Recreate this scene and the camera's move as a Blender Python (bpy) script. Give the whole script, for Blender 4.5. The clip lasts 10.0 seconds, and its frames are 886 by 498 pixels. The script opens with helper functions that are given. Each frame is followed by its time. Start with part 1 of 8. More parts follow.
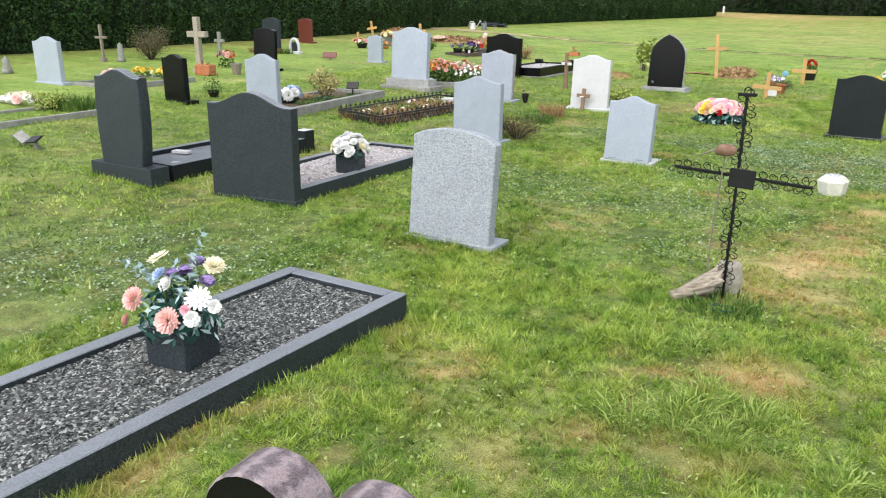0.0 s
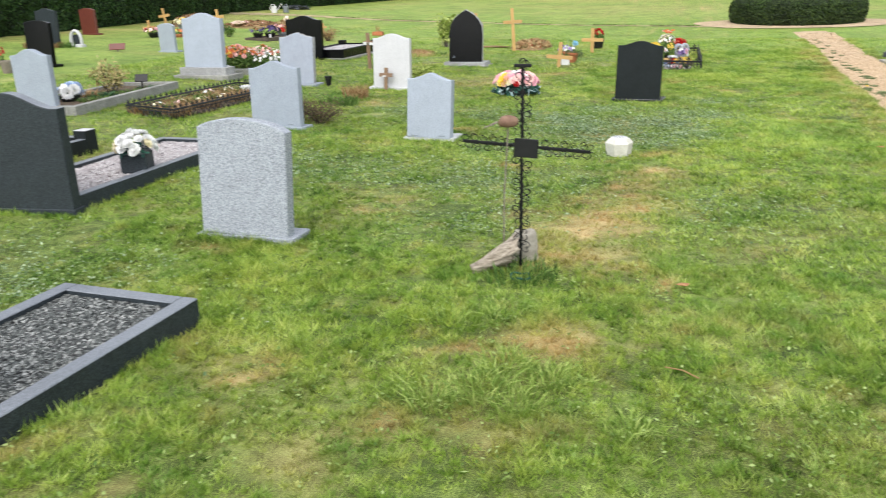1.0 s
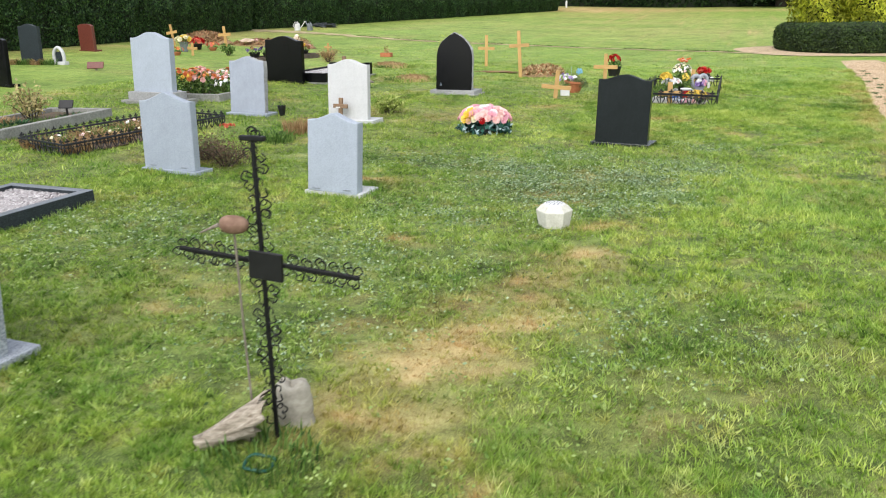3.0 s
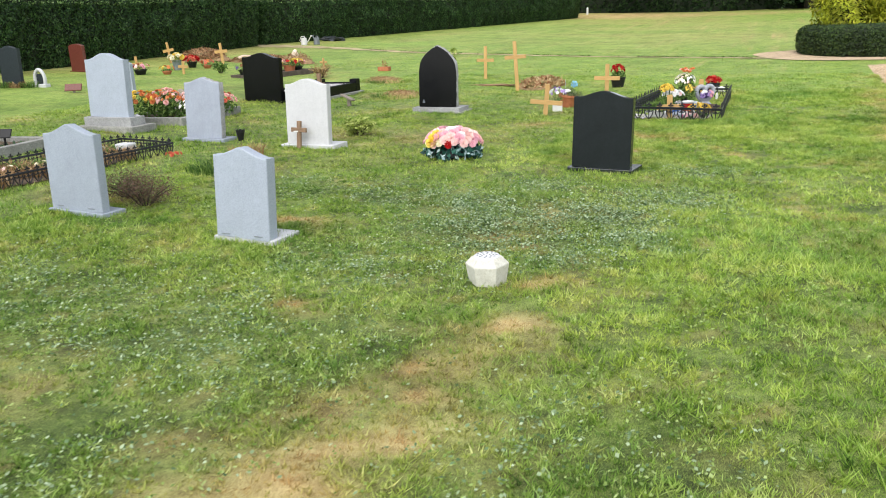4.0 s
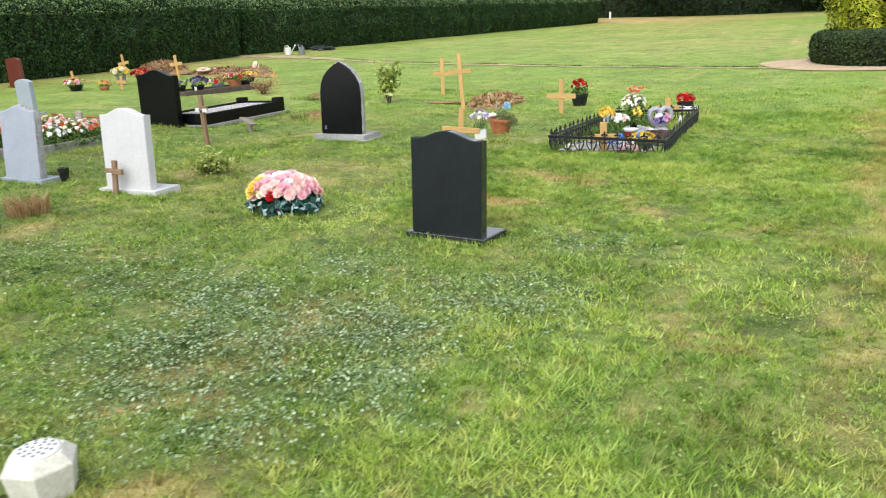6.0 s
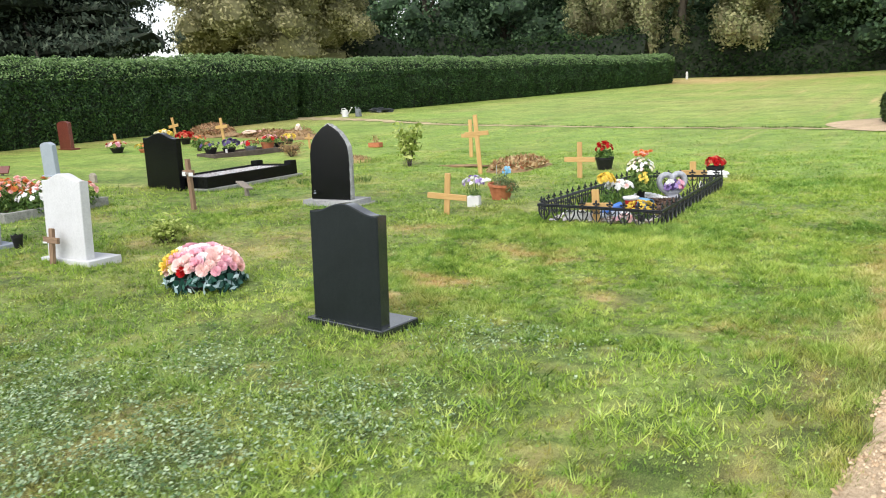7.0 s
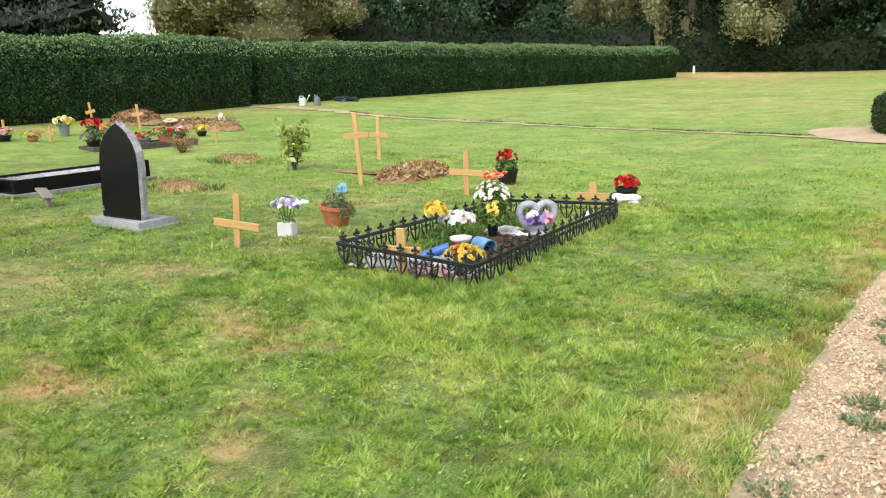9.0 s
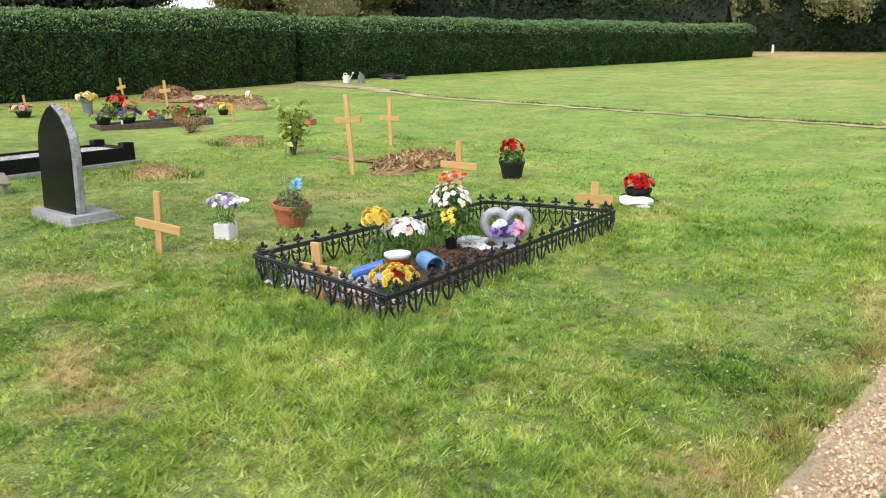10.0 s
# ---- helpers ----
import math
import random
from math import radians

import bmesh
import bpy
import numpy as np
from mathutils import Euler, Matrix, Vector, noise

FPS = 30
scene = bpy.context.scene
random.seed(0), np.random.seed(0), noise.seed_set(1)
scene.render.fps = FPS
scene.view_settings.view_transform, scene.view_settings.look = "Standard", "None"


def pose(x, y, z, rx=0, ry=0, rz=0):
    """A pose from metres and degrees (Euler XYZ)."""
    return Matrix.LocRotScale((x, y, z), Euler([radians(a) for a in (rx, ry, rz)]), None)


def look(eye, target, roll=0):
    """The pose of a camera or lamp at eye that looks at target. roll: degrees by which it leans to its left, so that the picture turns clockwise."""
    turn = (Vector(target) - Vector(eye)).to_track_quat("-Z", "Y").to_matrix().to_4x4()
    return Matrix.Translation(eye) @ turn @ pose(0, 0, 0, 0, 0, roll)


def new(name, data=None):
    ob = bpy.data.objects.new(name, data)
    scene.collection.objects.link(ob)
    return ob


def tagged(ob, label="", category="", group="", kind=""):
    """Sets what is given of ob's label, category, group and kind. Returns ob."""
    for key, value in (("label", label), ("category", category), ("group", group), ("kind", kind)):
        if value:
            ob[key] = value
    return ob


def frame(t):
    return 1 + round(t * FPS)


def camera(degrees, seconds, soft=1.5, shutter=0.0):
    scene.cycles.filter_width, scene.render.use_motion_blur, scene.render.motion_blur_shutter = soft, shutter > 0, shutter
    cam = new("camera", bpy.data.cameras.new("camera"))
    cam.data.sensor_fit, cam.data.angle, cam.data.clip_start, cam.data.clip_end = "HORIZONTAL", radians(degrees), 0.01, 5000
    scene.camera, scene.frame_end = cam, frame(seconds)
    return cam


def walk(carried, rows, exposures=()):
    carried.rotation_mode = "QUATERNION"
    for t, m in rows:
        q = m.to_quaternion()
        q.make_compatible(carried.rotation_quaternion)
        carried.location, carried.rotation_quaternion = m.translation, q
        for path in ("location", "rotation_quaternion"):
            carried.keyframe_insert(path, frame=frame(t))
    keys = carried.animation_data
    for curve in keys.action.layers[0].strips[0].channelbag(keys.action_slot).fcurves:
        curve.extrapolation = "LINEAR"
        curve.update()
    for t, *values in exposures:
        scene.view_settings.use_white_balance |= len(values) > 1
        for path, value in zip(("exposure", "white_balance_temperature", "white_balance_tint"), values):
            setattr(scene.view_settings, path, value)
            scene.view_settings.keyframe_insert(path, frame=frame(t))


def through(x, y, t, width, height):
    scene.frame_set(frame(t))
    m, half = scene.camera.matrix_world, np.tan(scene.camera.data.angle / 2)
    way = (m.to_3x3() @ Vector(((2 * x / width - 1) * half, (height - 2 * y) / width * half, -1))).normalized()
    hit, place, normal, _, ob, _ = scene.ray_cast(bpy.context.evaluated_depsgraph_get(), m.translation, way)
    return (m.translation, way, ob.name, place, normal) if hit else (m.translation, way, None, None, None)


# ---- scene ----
# ---- camera ----
cam = camera(59.1, 10.0, soft=1.0, shutter=0.2)
PATH = [
    (0, (0.000, 0.056, 1.490), (-1.805, 3.422, 0.301), -0.03),
    (0.5, (0.015, 0.075, 1.495), (-1.509, 3.576, 0.304), -0.94),
    (1, (0.119, 0.221, 1.476), (-0.880, 3.873, 0.188), -1.91),
    (1.5, (0.341, 0.556, 1.448), (-0.271, 4.275, 0.111), -1.75),
    (2, (0.480, 0.995, 1.453), (-0.303, 4.701, 0.166), -1.68),
    (2.5, (0.643, 1.492, 1.454), (-0.574, 5.086, 0.190), -2.15),
    (3, (0.838, 2.060, 1.464), (-0.424, 5.661, 0.263), -1.21),
    (3.2, (0.913, 2.275, 1.459), (-0.371, 5.881, 0.298), -1.10),
    (4.3, (1.264, 3.574, 1.451), (-0.233, 7.105, 0.312), -3.20),
    (4.5, (1.325, 3.821, 1.431), (-0.249, 7.329, 0.328), -3.24),
    (5, (1.541, 4.468, 1.416), (-0.080, 7.972, 0.371), -5.23),
    (5.5, (1.774, 5.092, 1.421), (0.151, 8.589, 0.353), -4.32),
    (6, (2.057, 5.685, 1.420), (0.445, 9.171, 0.303), -3.17),
    (6.2, (2.168, 5.950, 1.385), (0.571, 9.487, 0.417), -2.83),
    (7.3, (2.823, 7.313, 1.316), (0.690, 10.607, 0.540), -3.26),
    (7.5, (2.861, 7.636, 1.306), (0.735, 10.935, 0.538), -2.44),
    (8, (2.974, 8.336, 1.312), (0.921, 11.666, 0.479), -2.61),
    (8.5, (3.133, 9.006, 1.312), (1.040, 12.328, 0.549), -5.02),
    (9, (3.233, 9.643, 1.303), (1.136, 12.940, 0.447), -2.17),
    (9.5, (3.319, 10.309, 1.296), (1.076, 13.502, 0.415), -3.08),
    (10, (3.352, 10.972, 1.299), (0.972, 14.042, 0.345), -1.68),
]
walk(cam, [(t, look(eye, target, roll)) for t, eye, target, roll in PATH], [(0.0, 1.15), (3.0, 1.08), (5.5, 1.12), (7.5, 1.25), (8.3, 1.28), (10.0, 1.13)])

# ---- light ----
world = bpy.data.worlds.new("overcast")
scene.world = world
world.use_nodes = True
wn, wl = world.node_tree.nodes, world.node_tree.links
wn.clear()
sky = wn.new("ShaderNodeTexSky")
sky.sky_type, sky.sun_disc = "NISHITA", False
sky.sun_elevation, sky.sun_rotation = radians(52), radians(200)
sky.air_density, sky.dust_density, sky.ozone_density = 1.0, 1.5, 1.0
pale = wn.new("ShaderNodeHueSaturation")
pale.inputs["Saturation"].default_value = 0.3
back = wn.new("ShaderNodeBackground")
back.inputs["Strength"].default_value = 0.15
wout = wn.new("ShaderNodeOutputWorld")
wl.new(sky.outputs[0], pale.inputs["Color"])
wl.new(pale.outputs[0], back.inputs["Color"])
wl.new(back.outputs[0], wout.inputs["Surface"])
sun_lamp = bpy.data.lights.new("sun", "SUN")
sun_lamp.energy, sun_lamp.angle, sun_lamp.color = 0.8, radians(50), (1.0, 0.95, 0.86)
sun = new("sun", sun_lamp)
sun.matrix_world = look((9, -22, 40), (0, 8, 0))

# ---- materials ----
def lin(*c):
    """sRGB 0-255 to linear."""
    return tuple(((v / 255) / 12.92 if v <= 10.3 else ((v / 255 + 0.055) / 1.055) ** 2.4) for v in c) + (1.0,)


class Mat:
    """A small builder for node materials."""

    def __init__(self, name, rough=0.6, metal=0.0, spec=0.5):
        self.m = bpy.data.materials.new(name)
        self.m.use_nodes = True
        self.n, self.l = self.m.node_tree.nodes, self.m.node_tree.links
        self.b = self.n["Principled BSDF"]
        self.b.inputs["Roughness"].default_value = rough
        self.b.inputs["Metallic"].default_value = metal
        self.b.inputs["Specular IOR Level"].default_value = spec
        self.pos = self.n.new("ShaderNodeTexCoord").outputs["Object"]

    def put(self, socket, value):
        if hasattr(value, "is_output"):
            self.l.new(value, socket)
        else:
            socket.default_value = value

    def noise(self, scale, detail=4.0, rough=0.6, vec=None, dist=0.0):
        t = self.n.new("ShaderNodeTexNoise")
        t.inputs["Scale"].default_value, t.inputs["Detail"].default_value = scale, detail
        t.inputs["Roughness"].default_value, t.inputs["Distortion"].default_value = rough, dist
        self.l.new(vec or self.pos, t.inputs["Vector"])
        return t.outputs["Fac"]

    def cells(self, scale, out="Color", vec=None, feature="F1"):
        t = self.n.new("ShaderNodeTexVoronoi")
        t.feature = feature
        t.inputs["Scale"].default_value = scale
        self.l.new(vec or self.pos, t.inputs["Vector"])
        return t.outputs[out]

    def ramp(self, fac, *stops):
        t = self.n.new("ShaderNodeValToRGB")
        e = t.color_ramp.elements
        while len(e) < len(stops):
            e.new(0.5)
        for el, (p, c) in zip(e, stops):
            el.position, el.color = p, c
        self.put(t.inputs["Fac"], fac)
        return t.outputs["Color"]

    def mix(self, fac, a, b, mode="MIX"):
        t = self.n.new("ShaderNodeMix")
        t.data_type, t.blend_type = "RGBA", mode
        self.put(t.inputs[0], fac), self.put(t.inputs[6], a), self.put(t.inputs[7], b)
        return t.outputs[2]

    def math(self, op, a, b=0.0):
        t = self.n.new("ShaderNodeMath")
        t.operation = op
        self.put(t.inputs[0], a), self.put(t.inputs[1], b)
        return t.outputs[0]

    def stretch(self, sx, sy, sz, vec=None):
        t = self.n.new("ShaderNodeMapping")
        t.inputs["Scale"].default_value = (sx, sy, sz)
        self.l.new(vec or self.pos, t.inputs["Vector"])
        return t.outputs[0]

    def attr(self, name, out="Color"):
        t = self.n.new("ShaderNodeAttribute")
        t.attribute_name = name
        return t.outputs[out]

    def island(self):
        return self.n.new("ShaderNodeNewGeometry").outputs["Random Per Island"]

    def random(self):
        return self.n.new("ShaderNodeObjectInfo").outputs["Random"]

    def bump(self, height, strength=0.3, distance=0.01):
        t = self.n.new("ShaderNodeBump")
        t.inputs["Strength"].default_value, t.inputs["Distance"].default_value = strength, distance
        self.l.new(height, t.inputs["Height"])
        self.l.new(t.outputs[0], self.b.inputs["Normal"])

    def color(self, c):
        self.put(self.b.inputs["Base Color"], c)
        return self

    def rough(self, r):
        self.put(self.b.inputs["Roughness"], r)
        return self


def grey(v, a=None):
    return (v, v, v, 1.0)


def granite(name, dark, mid, light, scale, rough=0.6, spec=0.5, bumpy=0.25, weather=0.25, sc2=None):
    """Crystals of three tones with weather stains and a pitted face."""
    m = Mat(name, rough, spec=spec)
    speck = m.ramp(m.cells(scale), (0.18, dark), (0.45, mid), (0.8, light))
    fine = m.ramp(m.noise(scale * 1.8, 3), (0.35, dark), (0.55, mid), (0.7, light))
    c = m.mix(0.5, speck, fine)
    stain = m.ramp(m.noise(sc2 or 4.0, 6, 0.7), (0.35, grey(1.0 - weather)), (0.65, grey(1.0)))
    c = m.mix(1.0, c, stain, "MULTIPLY")
    streak = m.ramp(m.noise(5.0, 5, 0.65, m.stretch(5, 5, 0.6)), (0.42, grey(1.0 - 0.3 * weather)), (0.62, grey(1.0)))
    c = m.mix(1.0, c, streak, "MULTIPLY")
    m.color(c)
    m.bump(m.noise(scale * 0.7, 5, 0.7), bumpy, 0.006)
    m.rough(m.math("ADD", m.math("MULTIPLY", m.noise(7.0, 4), 0.25), rough - 0.12))
    return m.m


def simple(name, c1, c2, scale, rough=0.6, metal=0.0, bumpy=0.2, vary=0.0, spec=0.5, stretch=None, detail=5):
    """Two tones in a noise; vary: how far pieces differ by object."""
    m = Mat(name, rough, metal, spec)
    vec = m.stretch(*stretch) if stretch else None
    n = m.noise(scale, detail, 0.62, vec)
    c = m.ramp(n, (0.3, c1), (0.7, c2))
    big = m.ramp(m.noise(scale * 0.13, 3), (0.3, grey(0.82)), (0.7, grey(1.0)))
    c = m.mix(0.8, c, big, "MULTIPLY")
    if vary:
        c = m.mix(1.0, c, m.ramp(m.random(), (0.0, grey(1 - vary)), (1.0, grey(1.0))), "MULTIPLY")
    m.color(c)
    if bumpy:
        m.bump(n, bumpy, 0.006)
    return m.m


def leafy(name, *cols, rough=0.55, spec=0.3, big=None, through=0.25):
    """Leaves: each island its own tone; some light passes through."""
    m = Mat(name, rough, spec=spec)
    step = 1.0 / max(1, len(cols) - 1)
    c = m.ramp(m.island(), *[(i * step, col) for i, col in enumerate(cols)])
    if big:
        c = m.mix(1.0, c, m.ramp(m.noise(big, 3), (0.35, grey(0.62)), (0.65, grey(1.15))), "MULTIPLY")
    m.color(c)
    if through:
        tr = m.n.new("ShaderNodeBsdfTranslucent")
        m.l.new(c, tr.inputs["Color"])
        mx = m.n.new("ShaderNodeMixShader")
        mx.inputs[0].default_value = through
        m.l.new(m.b.outputs[0], mx.inputs[1])
        m.l.new(tr.outputs[0], mx.inputs[2])
        m.l.new(mx.outputs[0], m.n["Material Output"].inputs["Surface"])
    return m.m


# lawn: the tone of each place is stored with the mesh as (dry, clover, lush) and, in alpha, how pale the growth is; on
# the ground sheet low alpha brings in painted shade
def lawn_material(name, blades):
    m = Mat(name, 0.62, spec=0.25)
    tone = m.n.new("ShaderNodeAttribute")
    tone.attribute_name = "tone"
    sep = m.n.new("ShaderNodeSeparateColor")
    m.l.new(tone.outputs["Color"], sep.inputs[0])
    dry, clover, lush, pale = sep.outputs[0], sep.outputs[1], sep.outputs[2], tone.outputs["Alpha"]
    if blades:
        k = m.math("ADD", m.math("MULTIPLY", m.island(), 0.36), m.math("MULTIPLY", pale, 0.6))
        base = m.ramp(k, (0.12, lin(44, 66, 22)), (0.34, lin(112, 142, 54)), (0.62, lin(154, 176, 86)), (0.88, lin(204, 210, 146)))
        lushc = m.ramp(k, (0.14, lin(56, 88, 26)), (0.5, lin(154, 178, 76)), (0.88, lin(204, 214, 138)))
        cloverc = m.ramp(k, (0.1, lin(44, 72, 30)), (0.5, lin(118, 148, 84)), (0.92, lin(186, 204, 154)))
        dryc = m.ramp(k, (0.08, lin(116, 88, 52)), (0.5, lin(194, 162, 106)), (0.95, lin(230, 210, 160)))
    else:
        n = m.noise(210.0, 5, 0.8)
        n2 = m.noise(9.0, 5, 0.7)
        n3 = m.noise(1.4, 5, 0.65)
        k = m.math("ADD", m.math("MULTIPLY", n, 0.6), m.math("ADD", m.math("MULTIPLY", n2, 0.22), m.math("MULTIPLY", n3, 0.18)))
        base = m.ramp(k, (0.41, lin(74, 94, 38)), (0.5, lin(126, 148, 68)), (0.59, lin(170, 186, 102)))
        lushc = m.ramp(k, (0.41, lin(82, 110, 42)), (0.5, lin(140, 166, 74)), (0.59, lin(180, 198, 106)))
        cloverc = m.ramp(k, (0.36, lin(50, 70, 40)), (0.5, lin(90, 112, 72)), (0.62, lin(140, 156, 122)))
        dryc = m.ramp(k, (0.41, lin(126, 102, 62)), (0.5, lin(190, 164, 110)), (0.59, lin(222, 202, 150)))
        m.bump(m.noise(140.0, 4, 0.7), 0.5, 0.02)
    c = m.mix(lush, base, lushc)
    # growth drifts from yellow-green to deep green in hand-wide and metre-wide patches
    drift = m.math("ADD", m.math("MULTIPLY", m.noise(0.9, 4, 0.6, dist=0.6), 0.4), m.math("ADD", m.math("MULTIPLY", m.noise(4.0, 4, 0.65, dist=0.5), 0.32), m.math("MULTIPLY", m.noise(15.0, 3, 0.6), 0.28)))
    hue = m.ramp(drift, (0.41, (0.52, 0.72, 0.54, 1)), (0.5, (1.0, 1.06, 0.86, 1)), (0.59, (1.3, 1.22, 1.0, 1)))
    if not blades:
        hue = m.ramp(drift, (0.41, (0.76, 0.9, 0.7, 1)), (0.5, (0.93, 0.99, 0.84, 1)), (0.59, (1.08, 1.07, 0.95, 1)))
    c = m.mix(1.0, c, hue, "MULTIPLY")
    c = m.mix(clover, c, cloverc)
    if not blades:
        # thatch and soil, with the shade between blades painted into the colour
        shaded_thatch = m.ramp(k, (0.43, lin(22, 32, 12)), (0.5, lin(84, 102, 44)), (0.57, lin(148, 164, 86)))
        c = m.mix(pale, shaded_thatch, c)
    c = m.mix(dry, c, dryc)
    m.color(c)
    if blades:
        tr = m.n.new("ShaderNodeBsdfTranslucent")
        m.l.new(c, tr.inputs["Color"])
        mx = m.n.new("ShaderNodeMixShader")
        mx.inputs[0].default_value = 0.25
        m.l.new(m.b.outputs[0], mx.inputs[1])
        m.l.new(tr.outputs[0], mx.inputs[2])
        m.l.new(mx.outputs[0], m.n["Material Output"].inputs["Surface"])
    return m.m


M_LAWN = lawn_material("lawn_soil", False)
M_BLADE = lawn_material("grass_blade", True)
M_SPECK = granite("speckled_granite", (0.08, 0.09, 0.105, 1), (0.36, 0.39, 0.44, 1), (0.62, 0.66, 0.72, 1), 210, 0.65, weather=0.12)
M_GREYST = granite("grey_granite", (0.24, 0.275, 0.33, 1), (0.34, 0.385, 0.455, 1), (0.44, 0.485, 0.56, 1), 260, 0.6, weather=0.14)
M_PALEST = granite("pale_granite", (0.28, 0.32, 0.385, 1), (0.385, 0.43, 0.51, 1), (0.48, 0.53, 0.61, 1), 240, 0.6, weather=0.12)
M_BLUEST = granite("blue_grey_granite", (0.27, 0.30, 0.37, 1), (0.34, 0.375, 0.45, 1), (0.41, 0.445, 0.52, 1), 240, 0.55, weather=0.16)
M_WHITEST = granite("white_marble", (0.52, 0.52, 0.535, 1), (0.58, 0.58, 0.595, 1), (0.63, 0.63, 0.64, 1), 90, 0.5, weather=0.08, bumpy=0.08)
M_DARKST = granite("dark_grey_granite", (0.010, 0.0145, 0.018, 1), (0.023, 0.031, 0.037, 1), (0.062, 0.077, 0.088, 1), 190, 0.5, spec=0.3, weather=0.15, bumpy=0.35)
# dark granite made pale: the sky's reflection is put into the base colour
M_SKYTOP = granite("skylit_dark_granite", (0.12, 0.135, 0.155, 1), (0.20, 0.22, 0.25, 1), (0.32, 0.34, 0.37, 1), 260, 0.32, weather=0.15, bumpy=0.03)
M_SLATEST = granite("slate_black_granite", (0.006, 0.009, 0.010, 1), (0.012, 0.0165, 0.0175, 1), (0.026, 0.033, 0.035, 1), 300, 0.45, spec=0.2, weather=0.32, bumpy=0.1)
M_POLBASE = granite("polished_slate_base", (0.010, 0.013, 0.014, 1), (0.02, 0.025, 0.026, 1), (0.04, 0.046, 0.048, 1), 300, 0.14, spec=0.9, weather=0.1, bumpy=0.01)
M_BLACKST = granite("black_polished_granite", (0.002, 0.002, 0.003, 1), (0.004, 0.004, 0.005, 1), (0.009, 0.010, 0.011, 1), 300, 0.22, spec=0.2, weather=0.1, bumpy=0.01)
M_REDST = granite("red_granite", (0.07, 0.014, 0.010, 1), (0.16, 0.035, 0.024, 1), (0.24, 0.07, 0.05, 1), 160, 0.45, weather=0.15, bumpy=0.1)
M_ROUGHST = granite("rough_hewn_granite", grey(0.24), grey(0.4), grey(0.54), 110, 0.75, weather=0.3, bumpy=0.9)
M_CONCRETE = granite("weathered_concrete", (0.22, 0.22, 0.20, 1), (0.34, 0.34, 0.31, 1), (0.45, 0.44, 0.41, 1), 70, 0.85, weather=0.35, bumpy=0.4)


def pink_granite():
    m = Mat("pink_banded_granite", 0.3)
    v = m.stretch(0.35, 1.0, 0.9)
    wave = m.n.new("ShaderNodeTexWave")
    wave.inputs["Scale"].default_value, wave.inputs["Distortion"].default_value = 13.0, 4.0
    wave.inputs["Detail"].default_value, wave.inputs["Detail Scale"].default_value = 7.0, 4.0
    m.l.new(v, wave.inputs["Vector"])
    c = m.ramp(wave.outputs["Fac"], (0.1, (0.07, 0.045, 0.055, 1)), (0.45, (0.17, 0.125, 0.14, 1)), (0.7, (0.25, 0.215, 0.24, 1)), (0.95, (0.33, 0.25, 0.26, 1)))
    c = m.mix(0.35, c, m.ramp(m.noise(220, 3), (0.35, grey(0.05)), (0.6, (0.4, 0.33, 0.34, 1))))
    m.color(c)
    return m.m


M_PINKST = pink_granite()
M_IRON = simple("black_painted_iron", (0.003, 0.003, 0.004, 1), (0.008, 0.008, 0.009, 1), 40, 0.5, bumpy=0.2, spec=0.3)
M_FENCE = simple("black_plastic_edging", (0.006, 0.007, 0.010, 1), (0.014, 0.016, 0.022, 1), 30, 0.38, bumpy=0.05)
M_PINE = simple("planed_yellow_pine", (0.52, 0.30, 0.10, 1), (0.68, 0.43, 0.17, 1), 9, 0.6, vary=0.18, bumpy=0.15, stretch=(8, 8, 0.7))
M_OLDWOOD = simple("silvered_wood", (0.16, 0.13, 0.10, 1), (0.36, 0.31, 0.26, 1), 14, 0.85, bumpy=0.5, vary=0.1, stretch=(6, 6, 0.8))
M_BROWNWOOD = simple("brown_weathered_wood", (0.16, 0.095, 0.055, 1), (0.32, 0.21, 0.13, 1), 14, 0.85, bumpy=0.4, stretch=(6, 6, 0.8))
M_BENCH = simple("silvered_teak", (0.30, 0.26, 0.20, 1), (0.52, 0.46, 0.38, 1), 12, 0.8, bumpy=0.4, vary=0.12, stretch=(1, 5, 5))
M_STONEX = granite("buff_stone", (0.28, 0.24, 0.19, 1), (0.40, 0.35, 0.28, 1), (0.5, 0.45, 0.37, 1), 80, 0.85, weather=0.25, bumpy=0.4)
M_TERRA = simple("terracotta", (0.36, 0.11, 0.045, 1), (0.52, 0.19, 0.085, 1), 20, 0.8, bumpy=0.2)
M_WHITEPL = simple("white_plastic", (0.66, 0.66, 0.66, 1), (0.76, 0.76, 0.75, 1), 12, 0.5, bumpy=0.05)
M_BLACKPL = simple("black_plastic", (0.006, 0.006, 0.007, 1), (0.013, 0.013, 0.014, 1), 20, 0.45, bumpy=0.05, spec=0.35)
M_GREYPL = simple("grey_plastic", (0.16, 0.18, 0.20, 1), (0.24, 0.26, 0.28, 1), 20, 0.5, bumpy=0.05)
M_BLUEPL = simple("blue_glazed", (0.10, 0.26, 0.50, 1), (0.20, 0.40, 0.62, 1), 14, 0.35, bumpy=0.05)
M_REDPL = simple("red_glass", (0.30, 0.01, 0.01, 1), (0.45, 0.03, 0.02, 1), 14, 0.25, bumpy=0.02)
M_BARK = simple("bark_chips", (0.035, 0.018, 0.010, 1), (0.10, 0.05, 0.028, 1), 40, 0.85, bumpy=0.5)
M_SOIL = simple("dug_soil", (0.06, 0.04, 0.025, 1), (0.17, 0.12, 0.075, 1), 22, 0.95, bumpy=0.9)
M_TRUNK = simple("tree_bark", (0.035, 0.028, 0.020, 1), (0.09, 0.075, 0.055, 1), 6, 0.95, bumpy=0.8, stretch=(3, 3, 0.6))
